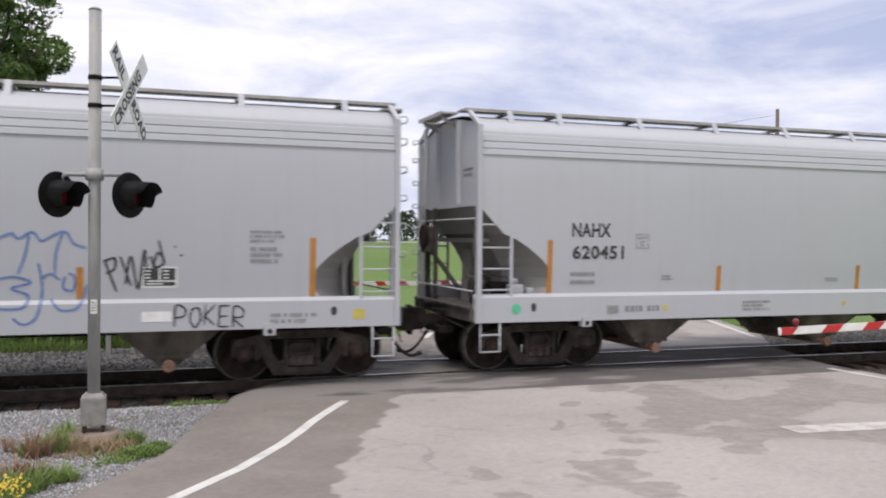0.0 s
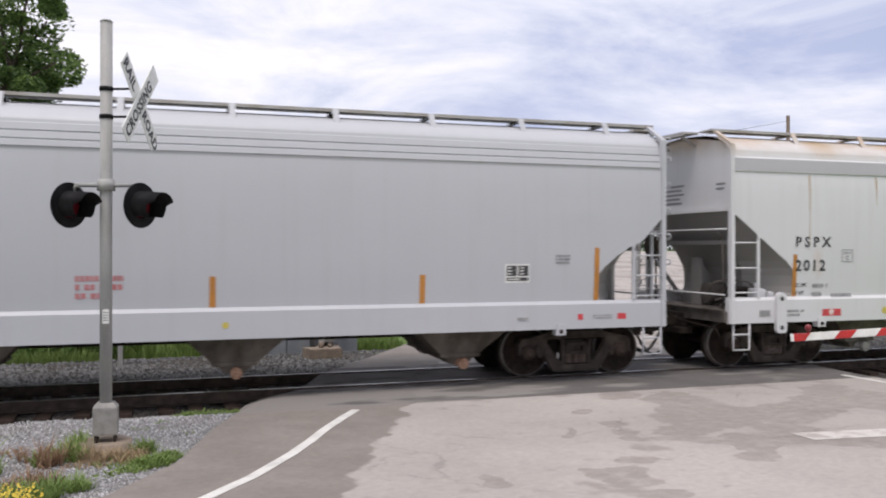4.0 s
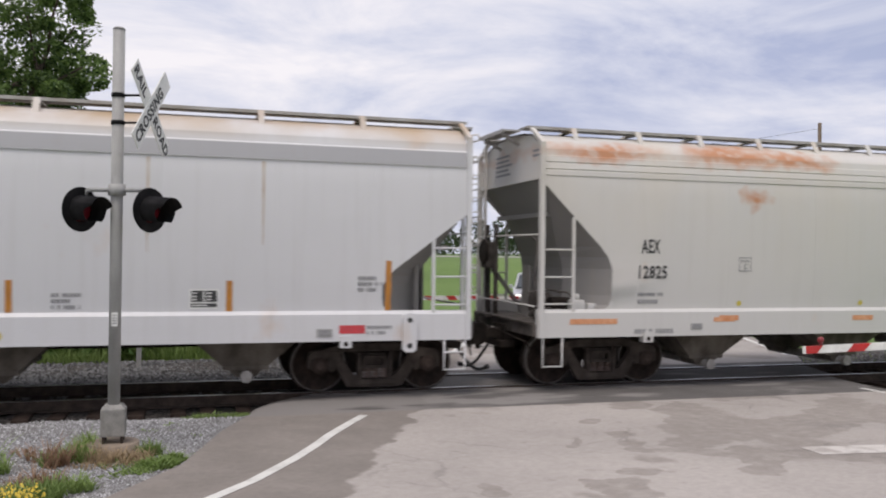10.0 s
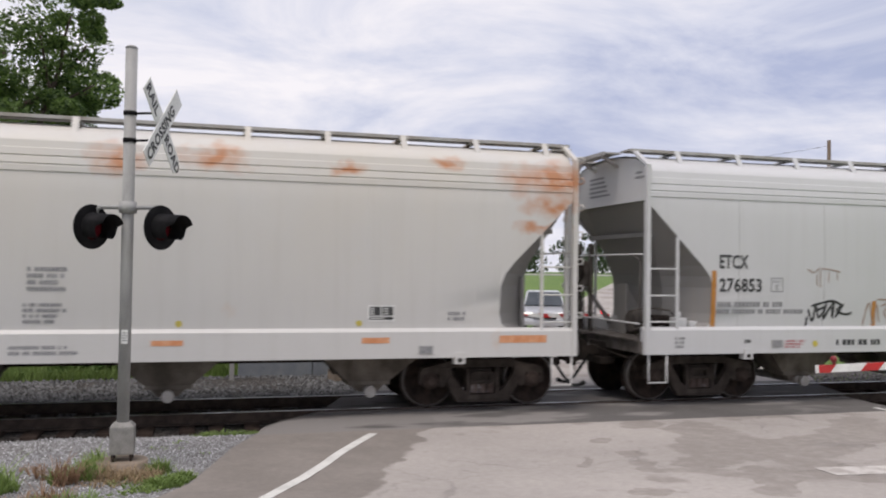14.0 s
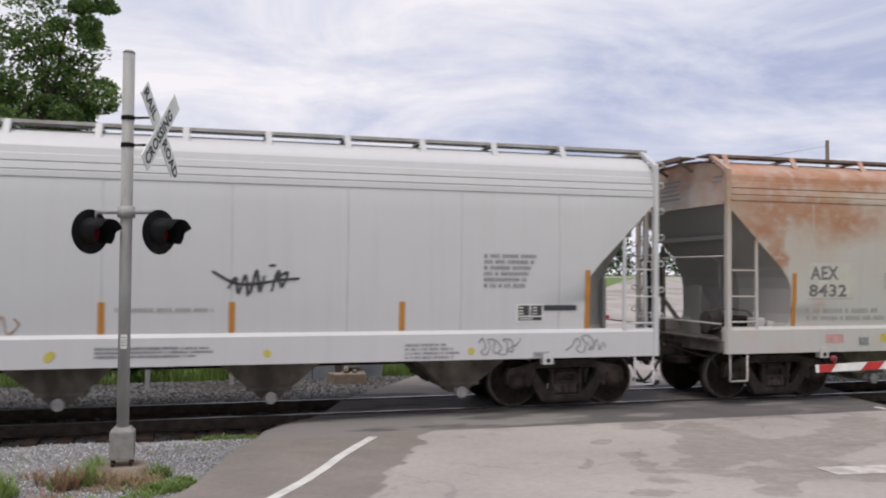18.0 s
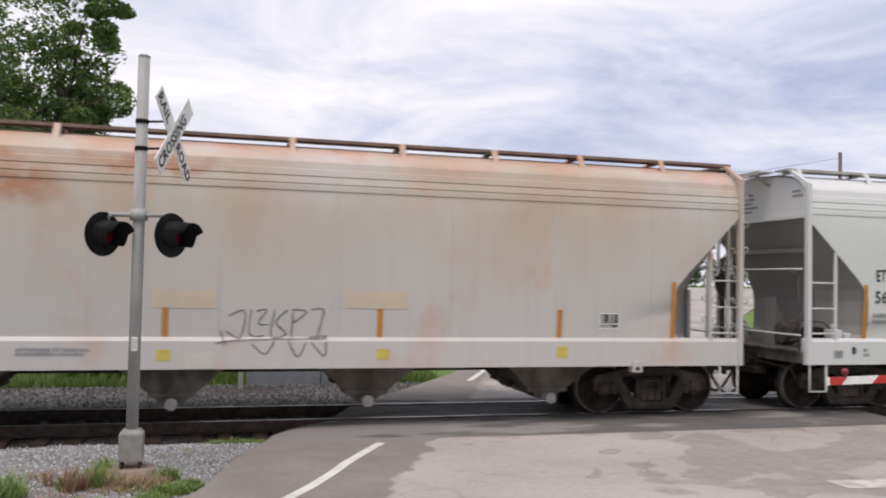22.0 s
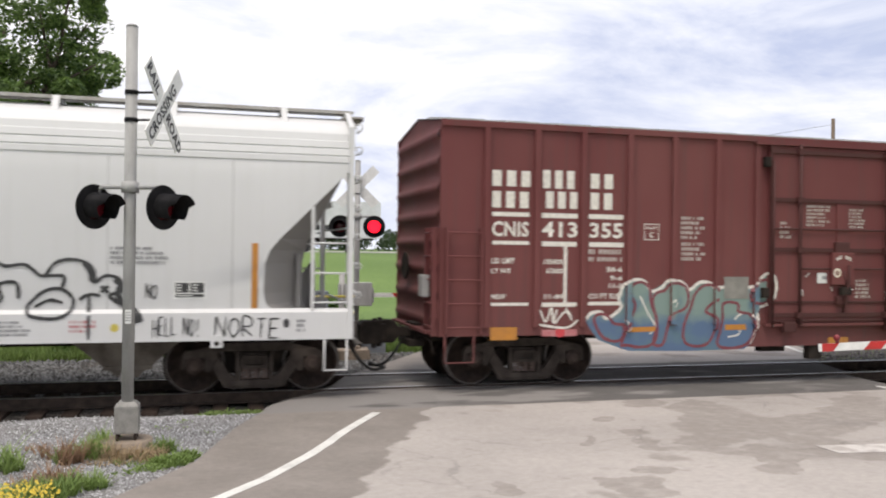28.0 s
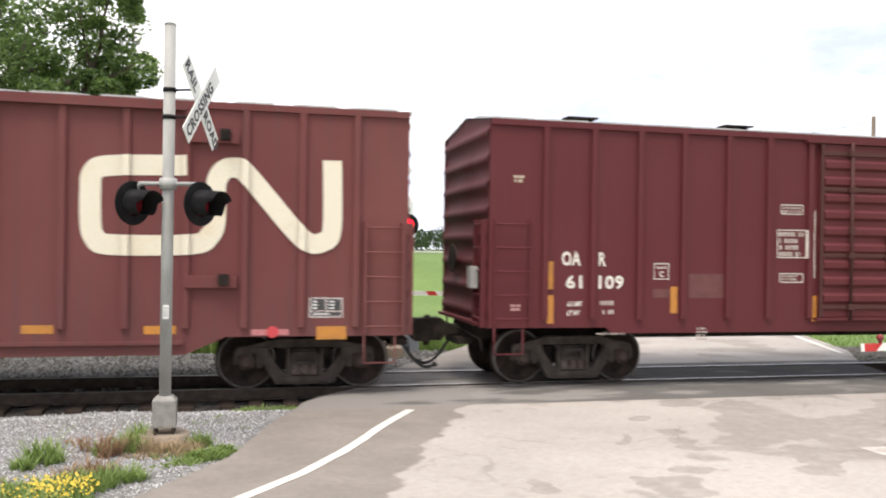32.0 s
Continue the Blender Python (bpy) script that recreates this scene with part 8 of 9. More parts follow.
def mural_material():
    m, nodes, links, b = _mat("mural_paint")
    co = nodes.new("ShaderNodeTexCoord").outputs["Object"]
    sep = nodes.new("ShaderNodeSeparateXYZ")
    links.new(co, sep.inputs[0])
    add = nodes.new("ShaderNodeMath")
    add.operation = "ADD"
    links.new(sep.outputs["Z"], add.inputs[0])
    links.new(_mul(nodes, links, _noise(nodes, links, co, 3.0, 3.0), 0.5), add.inputs[1])
    c = _ramp(nodes, links, _mul(nodes, links, add.outputs["Value"], 0.5), 0.66, 0.76, (0.085, 0.14, 0.235, 1), (0.19, 0.265, 0.235, 1))
    c = _mixc(nodes, links, _ramp(nodes, links, _noise(nodes, links, co, 2.2, 4.0), 0.5, 0.66), c, (0.10, 0.17, 0.22))
    links.new(c, b.inputs["Base Color"])
    b.inputs["Roughness"].default_value = 0.5
    return m


M_MURAL_LETTER = mural_material()


def mural(car, pts):
    def make():
        bm = bmesh_new()
        bm.faces.new([bm.verts.new((x, 0, z)) for x, z in pts])
        bmesh.ops.triangulate(bm, faces=bm.faces)
        return bm
    on_ribs(car, make, M_MURAL_LETTER, "mural", "spray-painted mural fading from teal to blue")
    strokes(car, 0.055, M_WHITETXT, "white mural outline", True, pts[:26])


# ---- lettering and paint on the cars ----
door_gear()
stencil_plate(hopA, 14.40, 14.91, 1.53, 1.84)
tiny(hopA, 15.98, 16.57, 2.20, 2.38, 3, M_GREYTXT)
tiny(hopA, 15.99, 16.57, 1.89, 2.13, 3, M_GREYTXT)
tiny(hopA, 16.30, 17.10, 0.98, 1.13, 2, M_GREYTXT)
patch(hopA, 14.40, 14.83, 1.04, 1.19, M_SIGNWHITE, "painted_patch")
patch(hopA, 17.61, 17.80, 1.02, 1.17, M_YELLOW, "painted_patch")
slot(hopA, 17.25, 17.35, 1.08, 1.22)
strokes(hopA, 0.035, M_SPRAYBLUE, "blue spray-painted outline graffiti", True,
    [(12.46, 2.22), (12.65, 2.30), (12.74, 2.23), (12.92, 2.32), (13.04, 2.20), (13.16, 2.26), (13.35, 2.33), (13.47, 2.17), (13.63, 2.11)],
    [(12.88, 2.28), (12.82, 1.98), (12.73, 1.74)],
    [(13.32, 2.31), (13.23, 2.03), (13.22, 1.74)],
    [(12.47, 1.67), (12.69, 1.70), (12.90, 1.62), (12.65, 1.54), (12.86, 1.44), (12.79, 1.27), (12.47, 1.26)],
    [(13.00, 1.89), (13.05, 1.54), (12.98, 1.15), (12.81, 1.04), (12.67, 1.13)],
    [(13.02, 1.66), (13.16, 1.74), (13.28, 1.65)],
    [(13.35, 1.71), (13.33, 1.54), (13.46, 1.51), (13.48, 1.69), (13.40, 1.75)],
    [(13.16, 1.39), (13.30, 1.23), (13.54, 1.28), (13.65, 1.59)])
strokes(hopA, 0.035, M_BLACK, "black spray-painted scrawl", True,
    [(13.88, 1.94), (14.05, 1.48)],
    [(13.87, 1.91), (14.02, 1.96), (14.02, 1.81), (13.90, 1.74)],
    [(14.10, 1.99), (14.25, 1.56)],
    [(14.17, 1.58), (14.25, 1.99), (14.35, 1.51), (14.44, 2.09), (14.47, 1.56)],
    [(14.52, 1.99), (14.60, 1.83), (14.72, 1.91), (14.62, 2.04), (14.55, 1.78)],
    [(14.64, 2.22), (14.72, 1.89)],
    [(14.87, 2.14), (14.88, 2.12)],
    [(14.95, 2.01), (14.98, 2.00)])
scrawl(hopA, "POKER", 14.85, 15.92, 0.95, 1.26, 0.028, M_BLACK, "black spray-painted word")
mark(hopB, "NAHX", 1.81, 2.58, 2.33, 2.57, M_BLACK)
mark(hopB, "620451", 1.82, 2.85, 1.95, 2.19, M_BLACK)
plate_box(hopB, 3.10, 3.36, 2.14, 2.39)
tiny(hopB, 1.80, 2.30, 1.66, 1.73, 1, M_GREYTXT)
tiny(hopB, 1.80, 2.31, 1.52, 1.59, 1, M_GREYTXT)
tiny(hopB, 3.66, 3.94, 1.58, 1.67, 2, M_GREYTXT)
dot(hopB, 0.75, 1.12, 0.090, M_GREEN)
slot(hopB, 1.04, 1.12, 1.07, 1.22)
grey_frame(hopB, 2.51, 2.75, 1.02, 1.16)
tiny(hopB, 2.88, 3.64, 1.04, 1.14, 1, M_GREYTXT)
dot(hopB, 3.72, 1.09, 0.055, M_YELLOW)
tiny(hopB, 5.42, 6.09, 1.01, 1.19, 3, M_GREYTXT)
tiny(hopB, 9.46, 10.21, 1.53, 1.86, 3, M_REDTXT)
dot(hopB, 7.83, 1.11, 0.050, M_YELLOW)
dot(hopB, 11.59, 1.11, 0.050, M_YELLOW)
tiny(hopB, 7.40, 7.78, 1.53, 1.60, 2, M_GREYTXT)
stencil_plate(hopB, 16.22, 16.67, 1.69, 2.00)
tiny(hopB, 17.16, 17.50, 2.00, 2.15, 3, M_GREYTXT)
patch(hopB, 17.58, 17.68, 1.05, 1.15, M_REDTAG, "painted_patch")
patch(hopB, 18.36, 18.53, 1.05, 1.15, M_REDTAG, "painted_patch")
tiny(hopB, 17.88, 18.28, 1.06, 1.13, 2, M_GREYTXT)
grey_frame(hopB, 16.43, 16.64, 1.07, 1.12)
mark(hopC, "PSPX", 1.51, 2.35, 2.29, 2.49, M_BLACK, 1.5)
mark(hopC, "2012", 1.51, 2.22, 1.84, 2.06, M_BLACK, 1.25)
plate_box(hopC, 2.61, 2.88, 2.01, 2.25)
mark(hopC, "LD LMT", 1.51, 1.79, 1.55, 1.62, M_BLACK)
tiny(hopC, 1.93, 2.28, 1.53, 1.60, 1, M_GREYTXT)
mark(hopC, "LT WT", 1.50, 1.73, 1.40, 1.47, M_BLACK)
tiny(hopC, 1.92, 2.14, 1.37, 1.45, 1, M_GREYTXT)
tiny(hopC, 2.37, 2.87, 1.35, 1.42, 1, M_GREYTXT)
patch(hopC, 2.13, 2.58, 1.00, 1.13, M_REDTAG, "painted_patch")
dot(hopC, 2.35, 1.07, 0.060, M_SIGNWHITE)
tiny(hopC, 1.31, 1.78, 1.01, 1.13, 2, M_GREYTXT)
grey_frame(hopC, 0.67, 0.91, 1.02, 1.14)
tie_plate(hopC, 1.01, 1.24, 0.71, 1.46)
strokes(hopC, 0.026, M_BLACK, "black marker tags", True,
    [(4.50, 1.82), (4.40, 1.74), (4.60, 1.65), (4.32, 1.53), (4.37, 1.44), (4.62, 1.55), (4.50, 1.71), (4.32, 1.60)],
    [(4.68, 1.68), (4.80, 1.60), (4.75, 1.43)],
    [(4.94, 1.77), (5.03, 1.50)],
    [(5.10, 1.65), (5.29, 1.67), (5.10, 1.46), (5.33, 1.50)],
    [(5.45, 1.82), (5.35, 1.65), (5.65, 1.56), (5.72, 1.46), (5.50, 1.46)],
    [(5.86, 1.68), (6.01, 1.58), (5.99, 1.84), (5.98, 1.48)],
    [(6.22, 1.49), (6.28, 1.77), (6.36, 1.53), (6.47, 1.77), (6.51, 1.47)],
    [(6.59, 1.73), (6.60, 1.43)],
    [(6.68, 1.47), (6.80, 1.72), (6.82, 1.43), (6.99, 1.74), (6.97, 1.43)])
strokes(hopC, 0.028, M_BLACK, "black marker tag", True,
    [(7.95, 1.85), (7.84, 1.74), (8.03, 1.56), (7.88, 1.51), (7.84, 1.61), (8.07, 1.80), (7.93, 1.85)],
    [(8.13, 1.74), (8.19, 1.51), (8.32, 1.70), (8.13, 1.76)],
    [(8.42, 1.98), (8.40, 1.52), (8.72, 1.49)],
    [(8.07, 1.62), (8.44, 1.67)])
patch(hopC, 7.83, 8.46, 1.38, 1.60, M_GREYPATCH, "painted_patch")
dot(hopC, 3.67, 1.08, 0.070, M_YELLOW)
dot(hopC, 7.66, 1.07, 0.070, M_YELLOW)
dot(hopC, 11.36, 1.05, 0.070, M_YELLOW)
tiny(hopC, 10.28, 10.83, 1.40, 1.61, 3, M_GREYTXT)
tiny(hopC, 12.07, 12.48, 1.42, 1.65, 3, M_GREYTXT)
stencil_plate(hopC, 14.01, 14.44, 1.41, 1.71)
tiny(hopC, 16.61, 17.04, 1.67, 1.91, 3, M_GREYTXT)
patch(hopC, 16.31, 16.73, 1.02, 1.15, M_REDTAG, "painted_patch")
tiny(hopC, 16.76, 17.23, 1.00, 1.14, 2, M_GREYTXT)
grey_frame(hopC, 15.95, 16.20, 0.97, 1.10)
tie_plate(hopC, 17.34, 17.57, 0.72, 1.34)
mark(hopD, "AEX", 1.96, 2.34, 2.33, 2.57, M_BLACK)
mark(hopD, "12825", 1.92, 2.49, 1.89, 2.12, M_BLACK)
plate_box(hopD, 3.98, 4.24, 2.03, 2.28)
tiny(hopD, 1.92, 2.42, 1.59, 1.65, 1, M_GREYTXT)
tiny(hopD, 1.92, 2.40, 1.46, 1.53, 1, M_GREYTXT)
patch(hopD, 0.59, 1.50, 1.12, 1.21, M_RUSTBAND, "orange_strip")
patch(hopD, 3.45, 3.90, 1.14, 1.22, M_RUSTBAND, "orange_strip")
patch(hopD, 6.57, 6.99, 1.15, 1.23, M_RUSTBAND, "orange_strip")
tiny(hopD, 1.84, 2.61, 0.95, 1.03, 1, M_GREYTXT)
grey_frame(hopD, 2.98, 3.21, 1.01, 1.12)
tiny(hopD, 7.99, 8.59, 1.92, 2.26, 4, M_GREYTXT)
tiny(hopD, 7.94, 8.59, 1.46, 1.75, 4, M_GREYTXT)
tiny(hopD, 7.77, 8.73, 1.02, 1.15, 2, M_GREYTXT)
patch(hopD, 6.51, 6.96, 1.14, 1.23, M_RUSTBAND, "orange_strip")
patch(hopD, 9.71, 10.17, 1.13, 1.21, M_RUSTBAND, "orange_strip")
patch(hopD, 12.91, 13.36, 1.14, 1.23, M_RUSTBAND, "orange_strip")
patch(hopD, 15.24, 16.09, 1.13, 1.25, M_RUSTBAND, "orange_strip")
patch(hopD, 3.56, 3.97, 1.16, 1.25, M_RUSTBAND, "orange_strip")
stencil_plate(hopD, 13.01, 13.45, 1.48, 1.73)
grey_frame(hopD, 13.85, 14.09, 0.96, 1.10)
tiny(hopD, 14.35, 14.72, 1.49, 1.63, 2, M_GREYTXT)
dot(hopD, 4.01, 1.46, 0.050, M_YELLOW)
dot(hopD, 6.73, 1.46, 0.050, M_YELLOW)
dot(hopD, 10.10, 1.45, 0.050, M_YELLOW)
dot(hopD, 12.87, 1.45, 0.050, M_YELLOW)
mark(hopE, "ETCX", 1.51, 2.11, 2.39, 2.64, M_BLACK)
mark(hopE, "276853", 1.51, 2.40, 1.98, 2.23, M_BLACK)
plate_box(hopE, 2.60, 2.86, 1.99, 2.24)
tiny(hopE, 1.48, 2.89, 1.72, 1.81, 1, M_GREYTXT)
tiny(hopE, 1.48, 3.32, 1.60, 1.68, 1, M_GREYTXT)
mark(hopE, "SM", 2.03, 2.16, 1.08, 1.15, M_BLACK)
grey_frame(hopE, 2.61, 2.85, 1.00, 1.14)
tiny(hopE, 4.03, 5.08, 1.03, 1.13, 1, M_BLACK)
tiny(hopE, 2.90, 3.43, 0.99, 1.13, 3, M_REDTXT)
dot(hopE, 3.56, 1.06, 0.060, M_YELLOW)
dot(hopE, 6.72, 1.05, 0.060, M_YELLOW)
tiny(hopE, 7.35, 9.02, 1.03, 1.19, 3, M_GREYTXT)
tiny(hopE, 0.61, 0.87, 1.01, 1.20, 3, M_GREYTXT)
strokes(hopE, 0.045, M_BLACK, "black spray-painted tag", True,
    [(3.41, 1.56), (3.39, 1.38)],
    [(3.43, 1.68), (3.53, 1.47), (3.60, 1.74), (3.67, 1.53), (3.80, 1.71), (3.60, 1.65)],
    [(3.83, 1.80), (3.77, 1.50), (3.94, 1.74), (3.97, 1.53), (4.00, 1.80), (3.87, 1.65)],
    [(4.04, 1.53), (4.21, 1.77), (4.07, 1.65), (4.28, 1.59), (4.42, 1.62)],
    [(3.50, 1.74), (3.94, 1.83), (4.21, 1.74)])
strokes(hopE, 0.030, M_BROWNSPRAY, "faded brown spray-painted tag", True,
    [(4.66, 1.37), (4.80, 1.80), (4.91, 1.40), (4.98, 1.77), (5.05, 1.43)],
    [(5.08, 1.74), (5.30, 1.80), (5.16, 1.62), (5.34, 1.49), (5.41, 1.80)],
    [(5.55, 1.55), (5.62, 1.39), (5.73, 1.58), (5.81, 1.39), (5.91, 1.58)],
    [(5.99, 1.42), (6.10, 1.64), (6.17, 1.39), (6.32, 1.52), (6.25, 1.61)],
    [(4.98, 1.87), (5.33, 1.84), (5.77, 1.71), (5.95, 1.84)])
strokes(hopE, 0.020, M_BROWNSPRAY, "rust drips", True,
    [(3.38, 2.41), (3.53, 2.35), (3.67, 2.44)],
    [(3.69, 2.42), (3.93, 2.40), (4.12, 2.36)],
    [(3.59, 2.32), (3.61, 2.11)],
    [(3.67, 2.41), (3.68, 2.08)],
    [(3.86, 2.38), (3.87, 2.17)],
    [(4.05, 2.36), (4.06, 2.20)])
strokes(hopE, 0.045, M_BLACK, "black spray-painted tag", True,
    [(9.25, 2.03), (9.36, 2.20), (9.40, 1.96), (9.51, 2.24), (9.54, 1.92)],
    [(9.58, 1.96), (9.68, 2.31), (9.72, 1.99), (9.80, 2.24)],
    [(9.86, 2.38), (9.97, 2.39)],
    [(9.90, 1.99), (10.01, 2.31), (10.05, 2.06), (10.15, 2.28), (9.94, 2.17)],
    [(9.00, 2.30), (9.43, 2.10), (10.08, 2.17), (10.34, 2.19)])
tiny(hopE, 7.62, 9.03, 1.69, 1.75, 1, M_PALETXT)
tiny(hopE, 7.36, 9.09, 1.03, 1.18, 3, M_GREYTXT)
tiny(hopE, 13.39, 14.34, 2.06, 2.60, 6, M_GREYTXT)
stencil_plate(hopE, 13.98, 14.47, 1.49, 1.79)
patch(hopE, 14.47, 15.08, 1.68, 1.77, M_BLACK, "painted_patch")
tiny(hopE, 12.05, 13.01, 0.93, 1.17, 4, M_GREYTXT)
dot(hopE, 9.85, 1.06, 0.060, M_YELLOW)
dot(hopE, 13.17, 1.04, 0.060, M_YELLOW)
grey_frame(hopE, 14.27, 14.57, 0.92, 1.01)
dot(hopE, 6.76, 1.09, 0.060, M_YELLOW)
strokes(hopE, 0.022, M_GREYTXT, "faint grey tag", True,
    [(13.30, 1.16), (13.36, 1.24), (13.42, 1.10), (13.34, 1.02), (13.44, 0.98), (13.50, 1.12), (13.46, 1.22), (13.58, 1.20), (13.56, 1.02), (13.66, 1.00)],
    [(13.60, 1.22), (13.70, 1.08), (13.64, 1.0), (13.78, 0.98), (13.80, 1.16), (13.72, 1.22), (13.88, 1.20), (13.90, 1.02), (13.82, 1.06), (13.98, 1.14), (14.04, 1.24)],
    [(14.86, 1.02), (14.98, 1.10), (15.06, 1.22), (15.14, 1.14), (15.06, 1.04), (15.18, 0.98), (15.24, 1.12), (15.16, 1.24), (15.30, 1.26), (15.38, 1.12), (15.28, 1.02)],
    [(15.27, 1.16), (15.36, 1.02), (15.44, 1.20), (15.50, 1.02), (15.56, 1.14), (15.62, 1.06)])
patch(hopF, 1.76, 2.82, 1.88, 2.52, M_PALEPATCH, "painted_patch")
mark(hopF, "AEX", 1.82, 2.45, 2.21, 2.46, M_GREYTXT2)
mark(hopF, "8432", 1.79, 2.64, 1.90, 2.13, M_GREYTXT2)
plate_box(hopF, 3.51, 3.74, 2.06, 2.33)
tiny(hopF, 1.76, 3.37, 1.61, 1.69, 1, M_PALETXT)
tiny(hopF, 1.76, 3.65, 1.48, 1.55, 1, M_PALETXT)
patch(hopF, 2.14, 2.55, 1.07, 1.22, M_PINKTAG, "painted_patch")
grey_frame(hopF, 2.90, 3.12, 1.02, 1.17)
patch(hopF, 3.42, 3.62, 1.07, 1.21, M_YELLOW, "painted_patch")
tiny(hopF, 4.65, 5.60, 1.11, 1.22, 2, M_GREYTXT)
patch(hopF, 3.40, 3.60, 1.07, 1.22, M_YELLOW, "painted_patch")
patch(hopF, 6.56, 6.76, 1.03, 1.19, M_YELLOW, "painted_patch")
patch(hopF, 9.92, 10.13, 1.03, 1.20, M_YELLOW, "painted_patch")
patch(hopF, 13.02, 13.22, 1.05, 1.23, M_YELLOW, "painted_patch")
patch(hopF, 6.47, 7.41, 1.80, 2.07, M_TANPATCH, "painted_patch")
patch(hopF, 9.40, 10.41, 1.82, 2.09, M_TANPATCH, "painted_patch")
tiny(hopF, 4.63, 5.69, 1.10, 1.20, 2, M_GREYTXT)
stencil_plate(hopF, 13.82, 14.20, 1.52, 1.79)
grey_frame(hopF, 2.90, 3.12, 1.02, 1.15)
patch(hopF, 6.93, 7.41, 0.91, 1.15, M_PALEPATCH, "painted_patch")
strokes(hopF, 0.022, M_GREYTXT2, "thin dark outline graffiti", True,
    [(7.60, 1.69), (7.84, 1.76), (7.78, 1.37), (7.55, 1.47)],
    [(7.94, 1.79), (7.92, 1.42), (8.15, 1.39)],
    [(8.01, 1.76), (8.17, 1.78), (8.05, 1.58), (8.22, 1.56)],
    [(8.30, 1.79), (8.25, 1.39), (8.48, 1.42), (8.32, 1.60), (8.50, 1.79)],
    [(8.58, 1.76), (8.56, 1.37)],
    [(8.55, 1.79), (8.79, 1.76), (8.58, 1.58)],
    [(8.86, 1.79), (9.06, 1.78), (8.97, 1.37), (9.12, 1.39), (8.83, 1.37)],
    [(7.41, 1.28), (7.80, 1.33), (9.12, 1.35)],
    [(7.48, 1.47), (7.56, 1.24)],
    [(7.95, 1.28), (8.16, 1.12), (8.30, 1.32)],
    [(8.51, 1.33), (8.66, 1.08), (8.79, 1.30)],
    [(8.87, 1.30), (9.08, 1.09), (9.10, 1.32)])
mark(hopG, "ETCX", 1.56, 2.10, 2.41, 2.64, M_BLACK)
mark(hopG, "5644", 1.54, 2.13, 2.01, 2.25, M_BLACK)
plate_box(hopG, 3.78, 4.02, 2.02, 2.28)
tiny(hopG, 1.50, 2.69, 1.75, 1.83, 1, M_GREYTXT)
tiny(hopG, 1.50, 2.58, 1.64, 1.71, 1, M_GREYTXT)
tiny(hopG, 1.27, 1.47, 1.04, 1.19, 2, M_GREYTXT)
slot(hopG, 1.02, 1.10, 1.08, 1.23)
grey_frame(hopG, 0.61, 0.81, 1.03, 1.16)
strokes(hopG, 0.046, M_BROWNBLACK, "large dark outlined graffiti letters", True,
    [(2.64, 1.64), (2.80, 1.88), (2.97, 1.92), (3.55, 1.93), (4.02, 1.94), (4.51, 1.92), (5.09, 1.90), (5.14, 1.75), (5.06, 1.56), (5.20, 1.39), (5.26, 1.13), (5.16, 0.93)],
    [(3.55, 1.93), (3.63, 1.70), (3.58, 1.53)],
    [(4.04, 1.93), (3.85, 1.66), (3.92, 1.54)],
    [(4.51, 1.92), (4.41, 1.69), (4.56, 1.67), (4.60, 1.82)],
    [(2.64, 1.64), (2.78, 1.57), (3.22, 1.59), (3.43, 1.62), (3.65, 1.41), (3.49, 1.32), (3.31, 0.95)],
    [(2.65, 1.42), (2.64, 1.33), (2.73, 1.16), (2.99, 0.98), (3.31, 0.95)],
    [(2.65, 1.42), (2.91, 1.45), (3.20, 1.35)],
    [(3.66, 1.38), (3.88, 1.35), (4.05, 1.15), (3.82, 0.93), (3.62, 1.10)],
    [(3.88, 1.60), (4.41, 1.56), (4.56, 1.34), (4.66, 1.08), (4.21, 0.92), (4.08, 1.15)],
    [(4.59, 1.61), (4.90, 1.52), (5.07, 1.33), (5.03, 0.97), (4.76, 0.93), (4.65, 1.08)])
strokes(hopG, 0.046, M_BROWNBLACK, "large dark outlined graffiti letters", True,
    [(5.69, 1.16), (6.01, 1.45), (6.30, 1.77), (6.52, 1.92), (6.77, 1.87), (7.18, 1.91), (7.48, 1.98), (7.79, 2.05), (8.03, 2.06), (8.17, 1.90), (8.41, 1.88), (9.28, 2.09), (9.50, 1.94), (9.53, 1.70), (9.43, 1.49), (8.76, 1.45), (8.61, 0.91)],
    [(5.69, 1.16), (5.87, 1.06), (6.30, 0.95), (6.16, 1.12), (6.03, 1.19), (6.34, 1.45), (6.30, 1.77)],
    [(6.75, 1.85), (6.38, 0.98)],
    [(7.18, 1.88), (6.74, 0.97)],
    [(7.48, 1.95), (7.18, 1.51), (7.71, 1.43), (7.81, 1.30), (7.34, 0.93)],
    [(8.17, 1.88), (7.88, 1.50), (8.41, 1.52), (8.18, 0.95)],
    [(9.30, 2.07), (9.48, 1.93), (9.49, 1.71), (9.40, 1.50)])
for line in ([(5.09, 1.84), (5.04, 1.66)], [(5.06, 1.56), (5.20, 1.36), (5.24, 1.13), (5.14, 0.95)], [(3.62, 1.26), (3.50, 1.12), (3.36, 0.97)], [(4.02, 1.20), (4.10, 1.05), (4.22, 0.95)],
             [(6.26, 1.74), (6.42, 1.86), (6.60, 1.90)], [(5.98, 1.42), (5.74, 1.18), (6.02, 1.02)], [(6.98, 1.76), (6.90, 1.35), (6.94, 0.97)], [(7.60, 1.98), (7.50, 1.84)], [(8.74, 1.43), (8.64, 1.15), (8.60, 0.93)],
             [(8.10, 1.50), (8.20, 1.22), (8.16, 0.95)], [(9.42, 2.05), (9.51, 1.84), (9.47, 1.60), (9.40, 1.50)], [(4.58, 1.88), (4.44, 1.66), (4.60, 1.54)]):
    strokes(hopG, 0.085, M_BROWNBLACK, "thick maroon edge of a graffiti letter", True, line)
